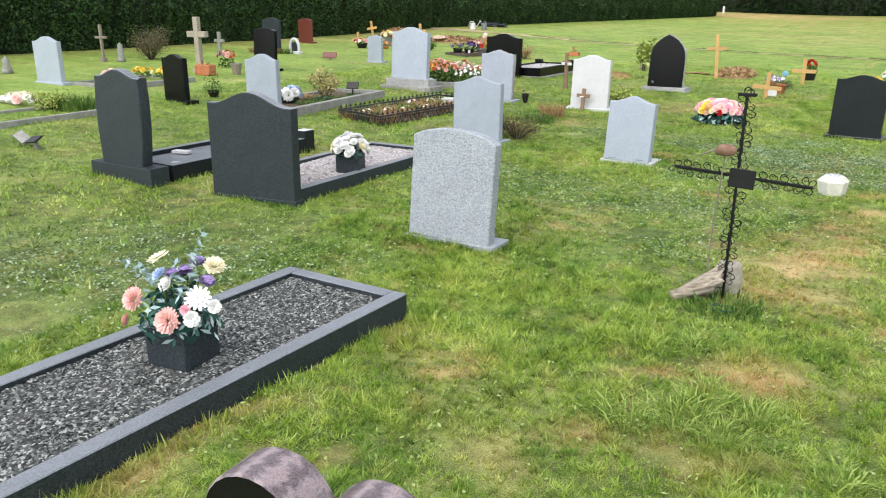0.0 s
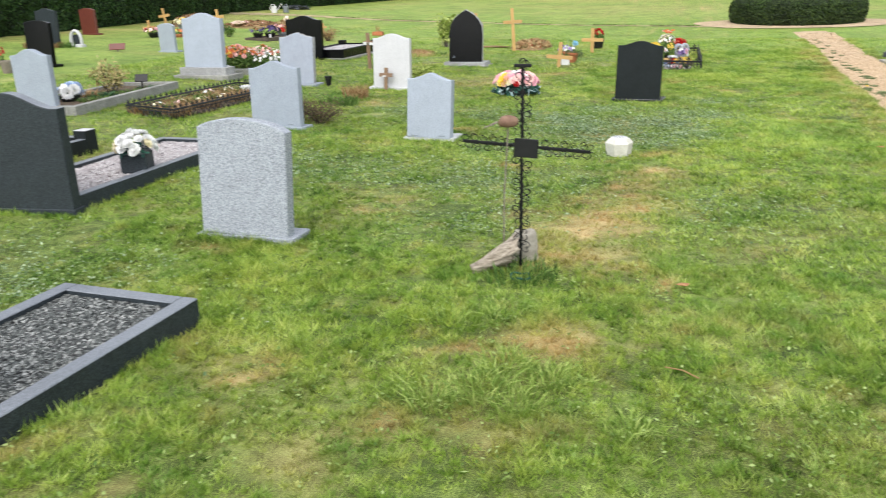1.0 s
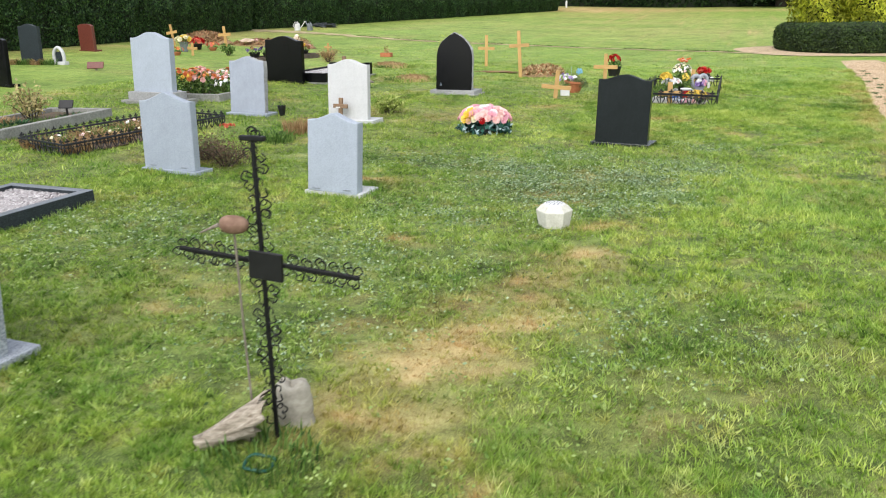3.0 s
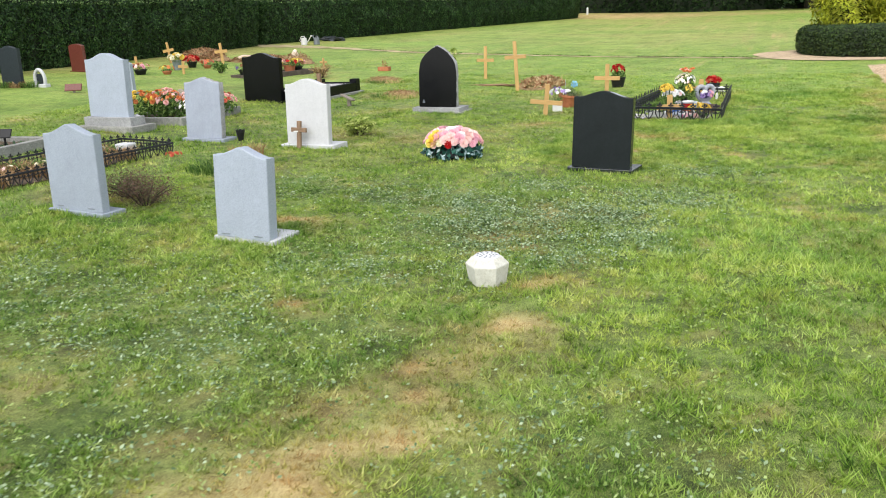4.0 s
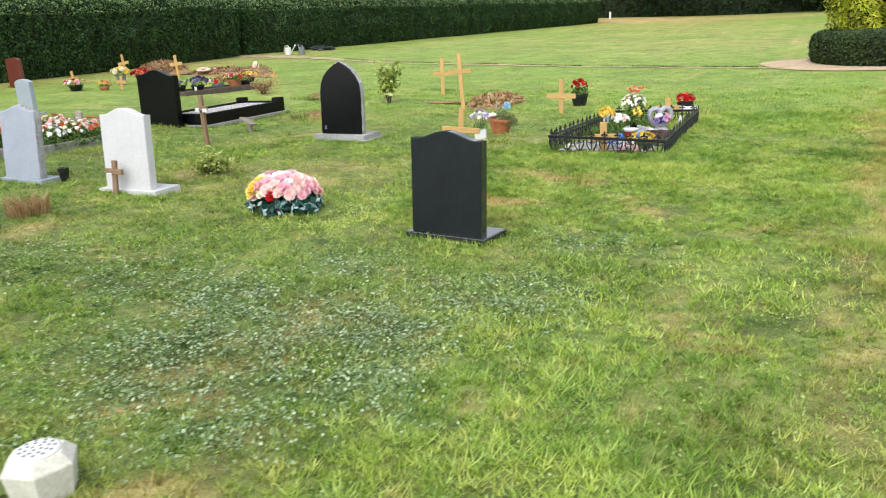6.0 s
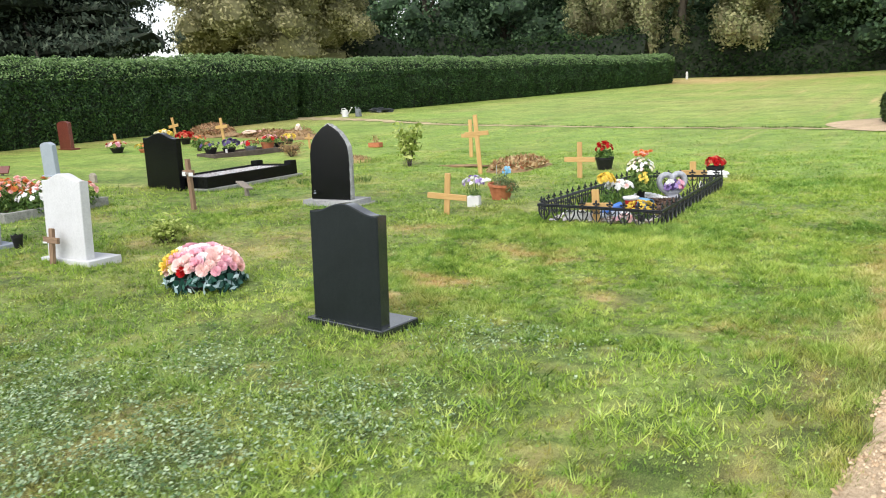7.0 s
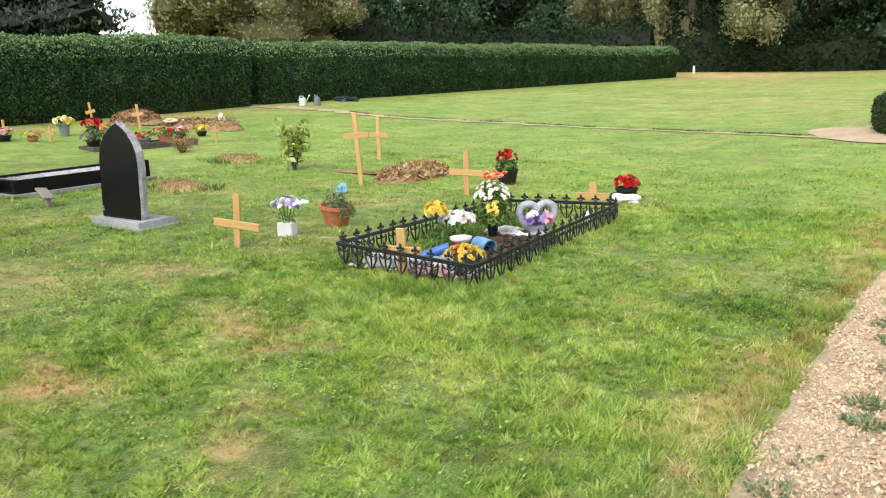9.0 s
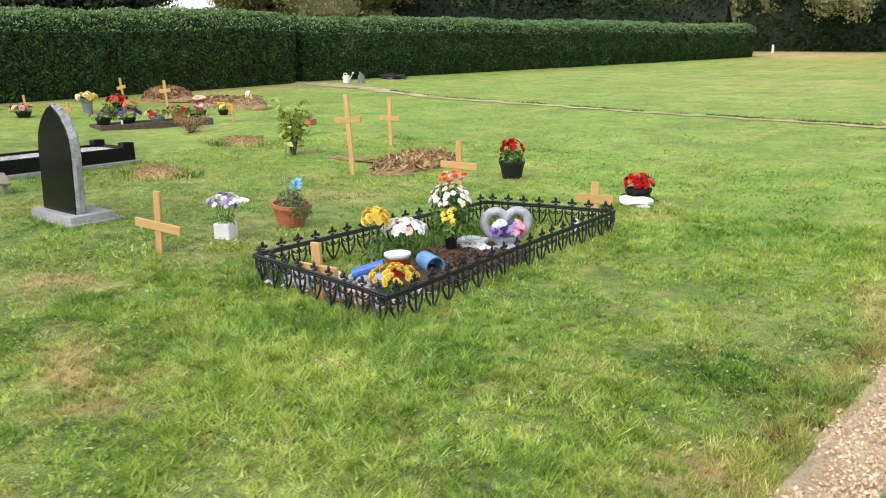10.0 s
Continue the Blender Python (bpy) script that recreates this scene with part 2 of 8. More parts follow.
# solid cores under foliage, near black to stand for shade between the leaves
M_DARKCORE = simple("shaded_inside", (0.006, 0.010, 0.004, 1), (0.016, 0.026, 0.009, 1), 9, 0.95, bumpy=0.6)
M_STEM = simple("green_stem", (0.03, 0.08, 0.018, 1), (0.07, 0.14, 0.04, 1), 30, 0.6, bumpy=0.0)
M_HEDGE = leafy("hedge_leaf", lin(26, 47, 24), lin(39, 67, 32), lin(55, 87, 42), lin(84, 114, 60), rough=0.5, spec=0.3, big=2.6)
# top shoots, lighter than the face: sky light is put into their colour
M_SKYLEAF = leafy("skylit_hedge_leaf", lin(92, 124, 66), lin(124, 154, 94), lin(156, 178, 124), rough=0.45, spec=0.4)


def chip_material(name, *cols):
    m = Mat(name, 0.75)
    step = 1.0 / (len(cols) - 1)
    c = m.ramp(m.island(), *[(i * step, col) for i, col in enumerate(cols)])
    c = m.mix(0.5, c, m.ramp(m.noise(90, 4), (0.3, grey(0.6)), (0.7, grey(1.1))), "MULTIPLY")
    m.color(c)
    return m.m


M_CHIPS = chip_material("slate_chippings", grey(0.015), (0.045, 0.052, 0.05, 1), (0.095, 0.105, 0.10, 1), (0.19, 0.20, 0.19, 1), (0.46, 0.47, 0.45, 1))
M_WCHIPS = chip_material("pale_chippings", (0.30, 0.26, 0.26, 1), (0.46, 0.42, 0.42, 1), (0.58, 0.54, 0.54, 1), (0.7, 0.68, 0.68, 1))
M_CHIPBED = simple("chipping_bed", grey(0.02), grey(0.12), 90, 0.9, bumpy=0.8)
M_WCHIPBED = simple("pale_bed", (0.28, 0.25, 0.25, 1), (0.5, 0.47, 0.47, 1), 90, 0.9, bumpy=0.8)


def gravel_material():
    m = Mat("sandy_gravel", 0.9, spec=0.2)
    n = m.noise(70, 6, 0.85)
    c = m.ramp(n, (0.3, lin(134, 114, 92)), (0.48, lin(206, 180, 148)), (0.66, lin(232, 212, 182)))
    worn = m.ramp(m.noise(1.6, 4), (0.4, grey(0.8)), (0.6, grey(1.0)))
    c = m.mix(1.0, c, worn, "MULTIPLY")
    moss = m.math("MULTIPLY", m.ramp(m.noise(2.3, 6, 0.7), (0.60, grey(0)), (0.68, grey(1))), 0.6)
    c = m.mix(moss, c, lin(104, 100, 60))
    damp = m.ramp(m.noise(7.0, 5, 0.7, dist=0.8), (0.38, grey(0.8)), (0.55, grey(1.0)))
    c = m.mix(1.0, c, damp, "MULTIPLY")
    m.color(c)
    m.bump(n, 0.8, 0.015)
    return m.m


M_GRAVEL = gravel_material()
M_PEBBLE = chip_material("sandy_pebbles", lin(164, 138, 106), lin(192, 164, 130), lin(208, 182, 148), lin(224, 202, 172))


def petal(name, c1, c2):
    m = Mat(name, 0.6, spec=0.2)
    m.color(m.ramp(m.noise(35, 3), (0.35, c1), (0.65, c2)))
    return m.m


PETAL = {
    "pink": petal("pink_petal", lin(224, 156, 174), lin(244, 206, 214)),
    "blush": petal("blush_petal", lin(240, 196, 192), lin(250, 226, 220)),
    "peach": petal("peach_petal", lin(232, 176, 170), lin(248, 212, 204)),
    "white": petal("white_petal", lin(226, 226, 224), lin(248, 248, 246)),
    "cream": petal("cream_petal", lin(238, 228, 190), lin(250, 246, 226)),
    "yellow": petal("yellow_petal", lin(226, 190, 60), lin(246, 226, 120)),
    "orange": petal("orange_petal", lin(206, 112, 62), lin(232, 158, 104)),
    "coral": petal("coral_petal", lin(204, 88, 70), lin(228, 138, 112)),
    "red": petal("red_petal", lin(150, 12, 20), lin(206, 34, 36)),
    "lilac": petal("lilac_petal", lin(150, 120, 190), lin(200, 178, 226)),
    "mauve": petal("mauve_petal", lin(110, 92, 140), lin(152, 134, 180)),
    "purple": petal("purple_petal", lin(72, 58, 104), lin(112, 96, 146)),
    "magenta": petal("magenta_petal", lin(196, 74, 132), lin(226, 140, 178)),
    "blue": petal("pale_blue_petal", lin(160, 186, 222), lin(214, 226, 244)),
    "aqua": petal("aqua_petal", lin(92, 160, 196), lin(158, 206, 226)),
    "brown": petal("withered_petal", lin(110, 78, 50), lin(166, 124, 84)),
}
M_LEAF = leafy("bouquet_leaf", lin(24, 52, 34), lin(44, 84, 50), lin(70, 112, 66), through=0.15)
M_TEALLEAF = leafy("teal_silk_leaf", lin(20, 52, 48), lin(34, 80, 70), lin(64, 110, 96), through=0.1)
M_SILVERLEAF = leafy("silver_leaf", lin(120, 146, 148), lin(160, 184, 186), lin(190, 206, 208), through=0.1)
M_GREENLEAF = leafy("garden_leaf", lin(52, 82, 34), lin(86, 118, 50), lin(126, 150, 78))
M_LIMELEAF = leafy("lime_leaf", lin(112, 132, 56), lin(156, 172, 84), lin(200, 206, 130))
M_DRYLEAF = leafy("dry_stalks", lin(120, 92, 60), lin(164, 132, 92), lin(196, 170, 130))
M_DEADFL = leafy("withered_flowers", lin(96, 66, 44), lin(146, 108, 74), lin(192, 152, 116), lin(120, 112, 72))
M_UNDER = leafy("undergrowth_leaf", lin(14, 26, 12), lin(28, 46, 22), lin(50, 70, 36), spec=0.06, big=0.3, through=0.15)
M_CONIFER = leafy("dark_conifer", lin(38, 50, 40), lin(58, 70, 56), lin(92, 102, 84), spec=0.1, big=0.3, through=0.1)
M_LIGHTTREE = leafy("dull_gold_leaf", lin(134, 134, 96), lin(174, 170, 126), lin(204, 196, 154), spec=0.15, big=0.5, through=0.45)
M_WILLOW = leafy("grey_green_leaf", lin(108, 116, 76), lin(144, 148, 104), lin(178, 174, 132), spec=0.15, big=0.4, through=0.4)
M_DARKTREE = leafy("dark_broadleaf", lin(54, 76, 54), lin(76, 102, 72), lin(108, 132, 96), spec=0.12, big=0.3, through=0.3)
M_GOLDYEW = leafy("golden_conifer", lin(120, 134, 24), lin(170, 178, 40), lin(206, 204, 70), big=1.5)
M_YEW = leafy("clipped_yew", lin(30, 46, 22), lin(50, 70, 32), lin(76, 96, 44), big=1.2)
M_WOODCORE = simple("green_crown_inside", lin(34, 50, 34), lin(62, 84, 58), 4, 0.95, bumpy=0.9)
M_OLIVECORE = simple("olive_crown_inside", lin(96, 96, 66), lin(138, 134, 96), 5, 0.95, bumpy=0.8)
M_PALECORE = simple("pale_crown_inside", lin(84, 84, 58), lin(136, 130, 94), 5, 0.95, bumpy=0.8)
M_WEED = leafy("path_weed_leaf", lin(88, 106, 66), lin(118, 134, 90), lin(150, 162, 120))
M_TRACK = simple("worn_earth", lin(138, 126, 82), lin(204, 186, 148), 2.2, 0.95, bumpy=0.6)
M_TUFT = leafy("bright_grass_leaf", lin(98, 128, 50), lin(140, 166, 76), lin(184, 198, 116))

# ---- building helpers ----
def softplus(v, w):
    return w * np.log1p(np.exp(np.clip(np.asarray(v, float) / w, -40, 40)))


def ground_z(x, y):
    """The lie of the land: level lawn that climbs towards the hedges."""
    x, y = np.asarray(x, float), np.asarray(y, float)
    z = 0.042 * softplus(-(x + 2.5), 1.2) + 0.02 * softplus(y - 24, 3.0)
    z = np.minimum(z, 1.6)
    z = z - 0.035 * np.exp(-(((x - 0.9) / 1.6) ** 2) - ((y - 9.5) / 4.0) ** 2)
    return z


def gz(x, y):
    return float(ground_z(x, y))


def mesh_of(name, verts, faces, mat, smooth=False):
    me = bpy.data.meshes.new(name)
    me.from_pydata([tuple(v) for v in verts], [], [tuple(f) for f in faces])
    if mat:
        me.materials.append(mat)
    if smooth:
        me.shade_smooth()
    return me


def part(name, bm, mat, parent=None, label="", smooth=False):
    """One bmesh as one mesh object under a thing or a part."""
    me = bpy.data.meshes.new(name)
    bm.to_mesh(me)
    bm.free()
    me.materials.append(mat)
    if smooth:
        me.shade_smooth()
    ob = new(name, me)
    ob.parent = parent
    if label:
        ob["label"] = label
    return ob


def piece(name, me, parent, m=None, label=""):
    """An object of its own on shared mesh data."""
    ob = new(name, me)
    ob.parent = parent
    if m is not None:
        ob.matrix_basis = m
    if label:
        ob["label"] = label
    return ob


def thing(name, x, y, label, category, rz=0, rx=0, ry=0, group="", kind="", dz=0.0, z=None):
    ob = new(name)
    ob.empty_display_size = 0.1
    ob.matrix_basis = pose(x, y, (gz(x, y) if z is None else z) + dz, rx, ry, rz)
    return tagged(ob, label, category, group, kind)


def box(x0, x1, y0, y1, z0, z1, bevel=0.0, seg=1, bm=None):
    bm = bm or bmesh.new()
    vs = [bm.verts.new((x, y, z)) for z in (z0, z1) for y in (y0, y1) for x in (x0, x1)]
    fs = [bm.faces.new([vs[i] for i in q]) for q in ((0, 2, 3, 1), (4, 5, 7, 6), (0, 1, 5, 4), (2, 6, 7, 3), (0, 4, 6, 2), (1, 3, 7, 5))]
    if bevel:
        es = list({e for f in fs for e in f.edges})
        bmesh.ops.bevel(bm, geom=es, offset=bevel, segments=seg, affect="EDGES", profile=0.5)
    return bm


def sweep(pts, r, n=6, bm=None, r1=None, caps=True):
    """A tube along points, of radius r (to r1 at the end)."""
    bm = bm or bmesh.new()
    pts = [Vector(p) for p in pts]
    rings, up = [], Vector((0.13, 0.97, 0.21)).normalized()
    for i, p in enumerate(pts):
        d = (pts[min(i + 1, len(pts) - 1)] - pts[max(i - 1, 0)]).normalized()
        a = d.cross(up)
        a = a.normalized() if a.length > 1e-4 else d.orthogonal().normalized()
        b = d.cross(a)
        rad = r if r1 is None else r + (r1 - r) * i / (len(pts) - 1)
        rings.append([bm.verts.new(p + rad * (math.cos(2 * math.pi * k / n) * a + math.sin(2 * math.pi * k / n) * b)) for k in range(n)])
    for u, v in zip(rings, rings[1:]):
        for k in range(n):
            bm.faces.new((u[k], u[(k + 1) % n], v[(k + 1) % n], v[k]))
    if caps:
        bm.faces.new(rings[0][::-1]), bm.faces.new(rings[-1])
    return bm


def lathe(profile, n=20, bm=None):
    """A turned body from (radius, height) pairs."""
    bm = bm or bmesh.new()
    rings = [[bm.verts.new((max(r, 1e-4) * math.cos(2 * math.pi * k / n), max(r, 1e-4) * math.sin(2 * math.pi * k / n), z)) for k in range(n)] for r, z in profile]
    for u, v in zip(rings, rings[1:]):
        for k in range(n):
            bm.faces.new((u[k], u[(k + 1) % n], v[(k + 1) % n], v[k]))
    bm.faces.new(rings[0][::-1])
    bm.faces.new(rings[-1])
    return bm


def blob(rx, ry, rz, seed, rough=0.15, sub=2, scale=3.0, bm=None, at=(0, 0, 0)):
    """An uneven lump."""
    bm = bm or bmesh.new()
    r = bmesh.ops.create_icosphere(bm, subdivisions=sub, radius=1.0)
    for v in r["verts"]:
        k = 1 + rough * noise.noise(v.co * scale * 0.5 + Vector((seed * 3.1, seed * 1.7, seed)))
        v.co = Vector((v.co.x * rx * k + at[0], v.co.y * ry * k + at[1], v.co.z * rz * k + at[2]))
    return bm


def scatter_mesh(name, verts, mat, corners, parent=None, label="", kind="", uvtone=None):
    """Many small loose faces (corners per face) in one mesh, from an array (n, corners, 3)."""
    verts = np.asarray(verts, np.float32)
    n = len(verts)
    me = bpy.data.meshes.new(name)
    me.vertices.add(n * corners), me.loops.add(n * corners), me.polygons.add(n)
    me.vertices.foreach_set("co", verts.reshape(-1))
    me.loops.foreach_set("vertex_index", np.arange(n * corners, dtype=np.int32))
    me.polygons.foreach_set("loop_start", np.arange(0, n * corners, corners, dtype=np.int32))
    me.update(calc_edges=True)
    me.materials.append(mat)
    if uvtone is not None:
        at = me.color_attributes.new("tone", "FLOAT_COLOR", "POINT")
        col = np.ones((n, corners, 4), np.float32)
        col[:, :, : uvtone.shape[1]] = uvtone[:, None, :]
        at.data.foreach_set("color", col.reshape(-1))
    ob = new(name, me)
    ob.parent = parent
    if kind:
        ob["kind"] = kind
    if label:
        ob["label"] = label
    return ob


def leaf_quads(centres, normals, length, width, rng, droop=0.0):
    """Diamond leaves that face roughly along normals; arrays of n."""
    n = len(centres)
    t = rng.normal(size=(n, 3))
    nn = normals + rng.normal(scale=0.55, size=(n, 3))
    nn /= np.linalg.norm(nn, axis=1, keepdims=True) + 1e-9
    t[:, 2] -= droop
    t -= nn * (t * nn).sum(1, keepdims=True)
    t /= np.linalg.norm(t, axis=1, keepdims=True) + 1e-9
    s = np.cross(nn, t)
    L = (length * rng.uniform(0.6, 1.3, n))[:, None] / 2
    W = (width * rng.uniform(0.6, 1.3, n))[:, None] / 2
    return np.stack([centres - L * t, centres + W * s - 0.1 * L * t, centres + L * t, centres - W * s - 0.1 * L * t], 1)

# ---- ground ----
def bump_at(x, y, cx, cy, rx, ry):
    return np.exp(-(((x - cx) / rx) ** 2) - ((y - cy) / ry) ** 2)


def waves(x, y, scale, seed):
    """A cheap smooth noise of sines, about -1 to 1."""
    r = np.random.RandomState(seed)
    out = 0
    for k in range(7):
        a, f, p = r.uniform(0, 2 * math.pi), scale * r.uniform(0.6, 1.7), r.uniform(0, 6.3)
        out = out + np.sin(f * (x * math.cos(a) + y * math.sin(a)) + p + 1.3 * np.sin(0.6 * f * (x * math.sin(a) - y * math.cos(a)) + p))
    return out / 4.0


DRY = [(-1.86, 1.6, 0.12, 0.3, 0.95), (-1.8, 1.95, 0.1, 0.16, 0.6), (-0.15, 5.0, 0.30, 0.45, 1.0), (0.05, 5.6, 0.2, 0.35, 0.8), (-0.25, 4.35, 0.3, 0.2, 0.8), (-0.1, 5.85, 0.18, 0.14, 0.9), (0.15, 6.2, 0.2, 0.3, 0.6), (-0.26, 3.25, 0.2, 0.14, 0.95),
       (-0.54, 2.95, 0.24, 0.12, 0.9), (-0.62, 2.5, 0.2, 0.1, 0.7), (-1.46, 2.85, 0.12, 0.08, 0.85), (-1.7, 2.3, 0.12, 0.08, 0.6), (-1.0, 2.25, 0.22, 0.1, 0.5), (-0.27, 2.5, 0.2, 0.12, 0.5), (-2.28, 4.1, 0.2, 0.08, 0.8),
       (0.29, 4.04, 0.07, 0.06, 0.9), (-0.6, 5.2, 0.14, 0.12, 0.7), (-0.35, 5.55, 0.18, 0.2, 0.6), (-0.93, 6.5, 0.14, 0.1, 0.9), (0.06, 6.57, 0.14, 0.1, 0.9), (0.1, 7.25, 0.22, 0.14, 0.9), (-0.25, 7.8, 0.12, 0.1, 0.8),
       (-0.27, 8.14, 0.14, 0.14, 0.6), (-0.13, 8.75, 0.12, 0.2, 0.6), (-1.92, 8.0, 0.28, 0.16, 1.0), (-0.35, 10.98, 0.28, 0.14, 0.95), (-0.16, 11.58, 0.35, 0.16, 1.0), (-0.5, 11.65, 0.2, 0.12, 0.8), (-0.04, 12.6, 0.35, 0.16, 0.85),
       (0.46, 12.38, 0.2, 0.12, 0.7), (1.09, 11.6, 0.2, 0.14, 0.6), (1.87, 11.0, 0.2, 0.12, 0.6), (-2.3, 11.9, 0.7, 0.4, 0.55), (-2.1, 12.6, 0.6, 0.3, 0.5), (-3.5, 12.1, 0.4, 0.4, 0.5), (-1.34, 13.2, 0.4, 0.2, 0.5),
       (-1.9, 16.2, 0.5, 0.3, 0.4), (-4.55, 15.95, 0.6, 0.35, 1.0), (-6.0, 18.3, 0.6, 0.35, 0.6), (-2.9, 11.3, 0.3, 0.2, 0.6), (-3.3, 9.6, 0.25, 0.3, 0.6), (-14.9, 25, 1.2, 5.5, 0.5), (-15.6, 17, 0.5, 8, 0.5),
       (-7.5, 56.5, 4.5, 4.5, 0.75), (-14, 61, 7, 2.5, 0.7), (-3, 55, 9, 1.5, 0.35), (-4.0, 8.3, 0.5, 0.25, 0.6), (2.62, 12.4, 0.13, 1.8, 0.6), (2.36, 9.0, 0.1, 2.0, 0.4), (2.9, 15.5, 0.12, 2.0, 0.6), (0.88, 6.1, 0.2, 0.1, 0.4), (0.9, 2.6, 0.5, 0.4, 0.2)]
CLOVER = [(-0.4, 8.2, 0.7, 0.5, 1.0), (0.1, 8.75, 0.6, 0.4, 1.0), (-0.75, 8.85, 0.5, 0.45, 0.9), (-1.5, 9.0, 0.6, 0.4, 0.8), (0.55, 9.35, 0.5, 0.35, 0.7), (0.05, 7.75, 0.4, 0.25, 0.8), (0.45, 8.2, 0.4, 0.3, 0.8), (-2.4, 9.0, 0.7, 0.5, 0.6),
          (-1.2, 6.0, 0.8, 0.6, 0.5), (-2.7, 6.2, 0.9, 0.7, 0.5), (-3.3, 3.1, 0.8, 0.8, 0.7), (-4.3, 2.6, 0.8, 0.8, 0.7), (-1.0, 4.9, 0.5, 0.4, 0.4), (0.7, 5.6, 0.6, 0.5, 0.3), (0.9, 10.6, 0.5, 0.4, 0.5), (-0.3, 9.6, 0.5, 0.3, 0.6), (-0.9, 7.2, 0.6, 0.4, 0.5)]
LUSH = [(1.5, 8.2, 1.2, 3.2, 1.1), (1.7, 11.5, 0.9, 2.2, 0.4), (-1.9, 2.4, 0.35, 1.0, 0.7), (1.7, 5.4, 1.0, 1.2, 0.4), (-0.6, 3.3, 0.6, 0.35, 0.6), (0.8, 13.0, 1.0, 1.5, 0.3), (1.2, 17.5, 2.0, 3.0, 0.2)]


def tone_at(x, y):
    """(dry, clover, lush) of the lawn, each 0 to 1."""
    x, y = np.asarray(x, float), np.asarray(y, float)
    e1, e2 = 0.16 * waves(x, y, 5.0, 3), 0.16 * waves(x, y, 6.0, 4)
    mott = waves(x, y, 17.0, 5)
    out = []
    for spots, gain in ((DRY, 1.0), (CLOVER, 0.85), (LUSH, 0.9)):
        v = np.zeros_like(x)
        for cx, cy, rx, ry, k in spots:
            far = abs(cy) > 24 or rx > 3
            v = np.maximum(v, (1.6 if far else 1.0) * k * bump_at(x + (0 if far else e1), y + (0 if far else e2), cx, cy, rx, ry))
        out.append(v * gain)
    out[0] = np.clip(out[0] * np.clip(0.82 + 0.4 * mott + 0.4 * waves(x, y, 43.0, 15), 0, 1.15) + 0.22 * np.clip(waves(x, y, 2.3, 8) - 0.5, 0, 1) + 0.5 * np.clip(waves(x, y, 4.0, 12) - 0.35, 0, 1) * np.clip(0.5 + waves(x, y, 29.0, 16), 0, 1.3) + 0.35 * np.clip(waves(x, y, 19.0, 13) - 0.3, 0, 1) + 0.34 * np.clip((y - 26) / 12, 0, 1) * np.clip(0.5 + waves(0.3 * x, y, 0.9, 14), 0, 1), 0, 1)
    stripe = 0.5 + 0.5 * np.sin((0.35 * x + 0.94 * y) * 1.9 + 0.8 * waves(x, y, 0.15, 2))
    out[2] = np.clip(out[2] + 0.25 * np.clip(waves(x, y, 1.2, 9) + 0.3, 0, 1) + 0.3 * stripe * (y > 27), 0, 1)
    out[1] = np.clip(out[1] * (1 + 0.35 * mott), 0, 1)
    fine = 0.52 + 0.16 * waves(x, y, 1.7, 50) + 0.28 * waves(x, y, 9.0, 51) + 0.3 * waves(x, y, 26.0, 52) + 0.22 * waves(x, y, 70.0, 53)
    fine = fine + 0.15 * bump_at(x, y, 0.9, 10.4, 2.6, 4.2)
    out.append(np.clip(fine, 0, 1))
    return np.stack(out, -1)


def path_edges(y):
    """Left and right edge of the gravel path at y."""
    left = np.interp(y, [-6, 2, 5.2, 6.6, 9.4, 10.5, 11.3, 12.6, 13.9, 15.2, 18, 22.4], [1.55, 1.95, 2.14, 2.36, 2.5, 2.61, 2.67, 2.74, 2.82, 2.94, 3.2, 3.4])
    right = np.interp(y, [-6, 2, 8.7, 10.5, 12.6, 16.7, 22.5], [2.75, 2.98, 3.42, 3.56, 3.7, 3.95, 4.42])
    k = np.asarray(y, float)
    return left + 0.014 * waves(0 * k, k, 4.0, 31) + 0.012 * waves(0 * k, k, 17.0, 35), right + 0.02 * waves(0 * k + 9, k, 4.0, 32) + 0.012 * waves(0 * k, k, 17.0, 36)


xs = np.concatenate([np.geomspace(160, 10, 26) * -1, np.arange(-9.6, 5.01, 0.12), np.geomspace(5.6, 160, 24)])
ys = np.concatenate([np.geomspace(60, 3.2, 14) * -1, np.arange(-2.6, 20.01, 0.12), np.geomspace(20.5, 240, 40)])
X, Y = np.meshgrid(xs, ys)
near = ((X > -9.5) & (X < 5) & (Y > -2.5) & (Y < 20)).astype(float)
LE, RE = path_edges(Y)
inpath = np.clip(np.minimum(X - LE, RE - X) / 0.12, 0, 1) * (Y < 22.5)
Z = ground_z(X, Y) + near * (0.016 * waves(X, Y, 3.0, 21) + 0.008 * waves(X, Y, 12.0, 22)) * (1 - inpath) - 0.03 * inpath
nx, ny = len(xs), len(ys)
idx = np.arange(nx * ny).reshape(ny, nx)
quads = np.stack([idx[:-1, :-1], idx[:-1, 1:], idx[1:, 1:], idx[1:, :-1]], -1).reshape(-1, 4)
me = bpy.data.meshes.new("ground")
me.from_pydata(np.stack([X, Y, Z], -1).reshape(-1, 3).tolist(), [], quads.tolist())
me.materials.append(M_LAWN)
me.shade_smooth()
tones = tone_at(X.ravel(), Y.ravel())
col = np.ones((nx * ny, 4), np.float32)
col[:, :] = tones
# low alpha where blades stand dense, so the painted shade shows there
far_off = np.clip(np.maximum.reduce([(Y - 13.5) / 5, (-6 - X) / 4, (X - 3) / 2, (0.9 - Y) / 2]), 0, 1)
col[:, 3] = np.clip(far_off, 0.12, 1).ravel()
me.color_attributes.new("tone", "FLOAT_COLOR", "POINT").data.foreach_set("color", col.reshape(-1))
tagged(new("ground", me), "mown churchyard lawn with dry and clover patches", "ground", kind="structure")


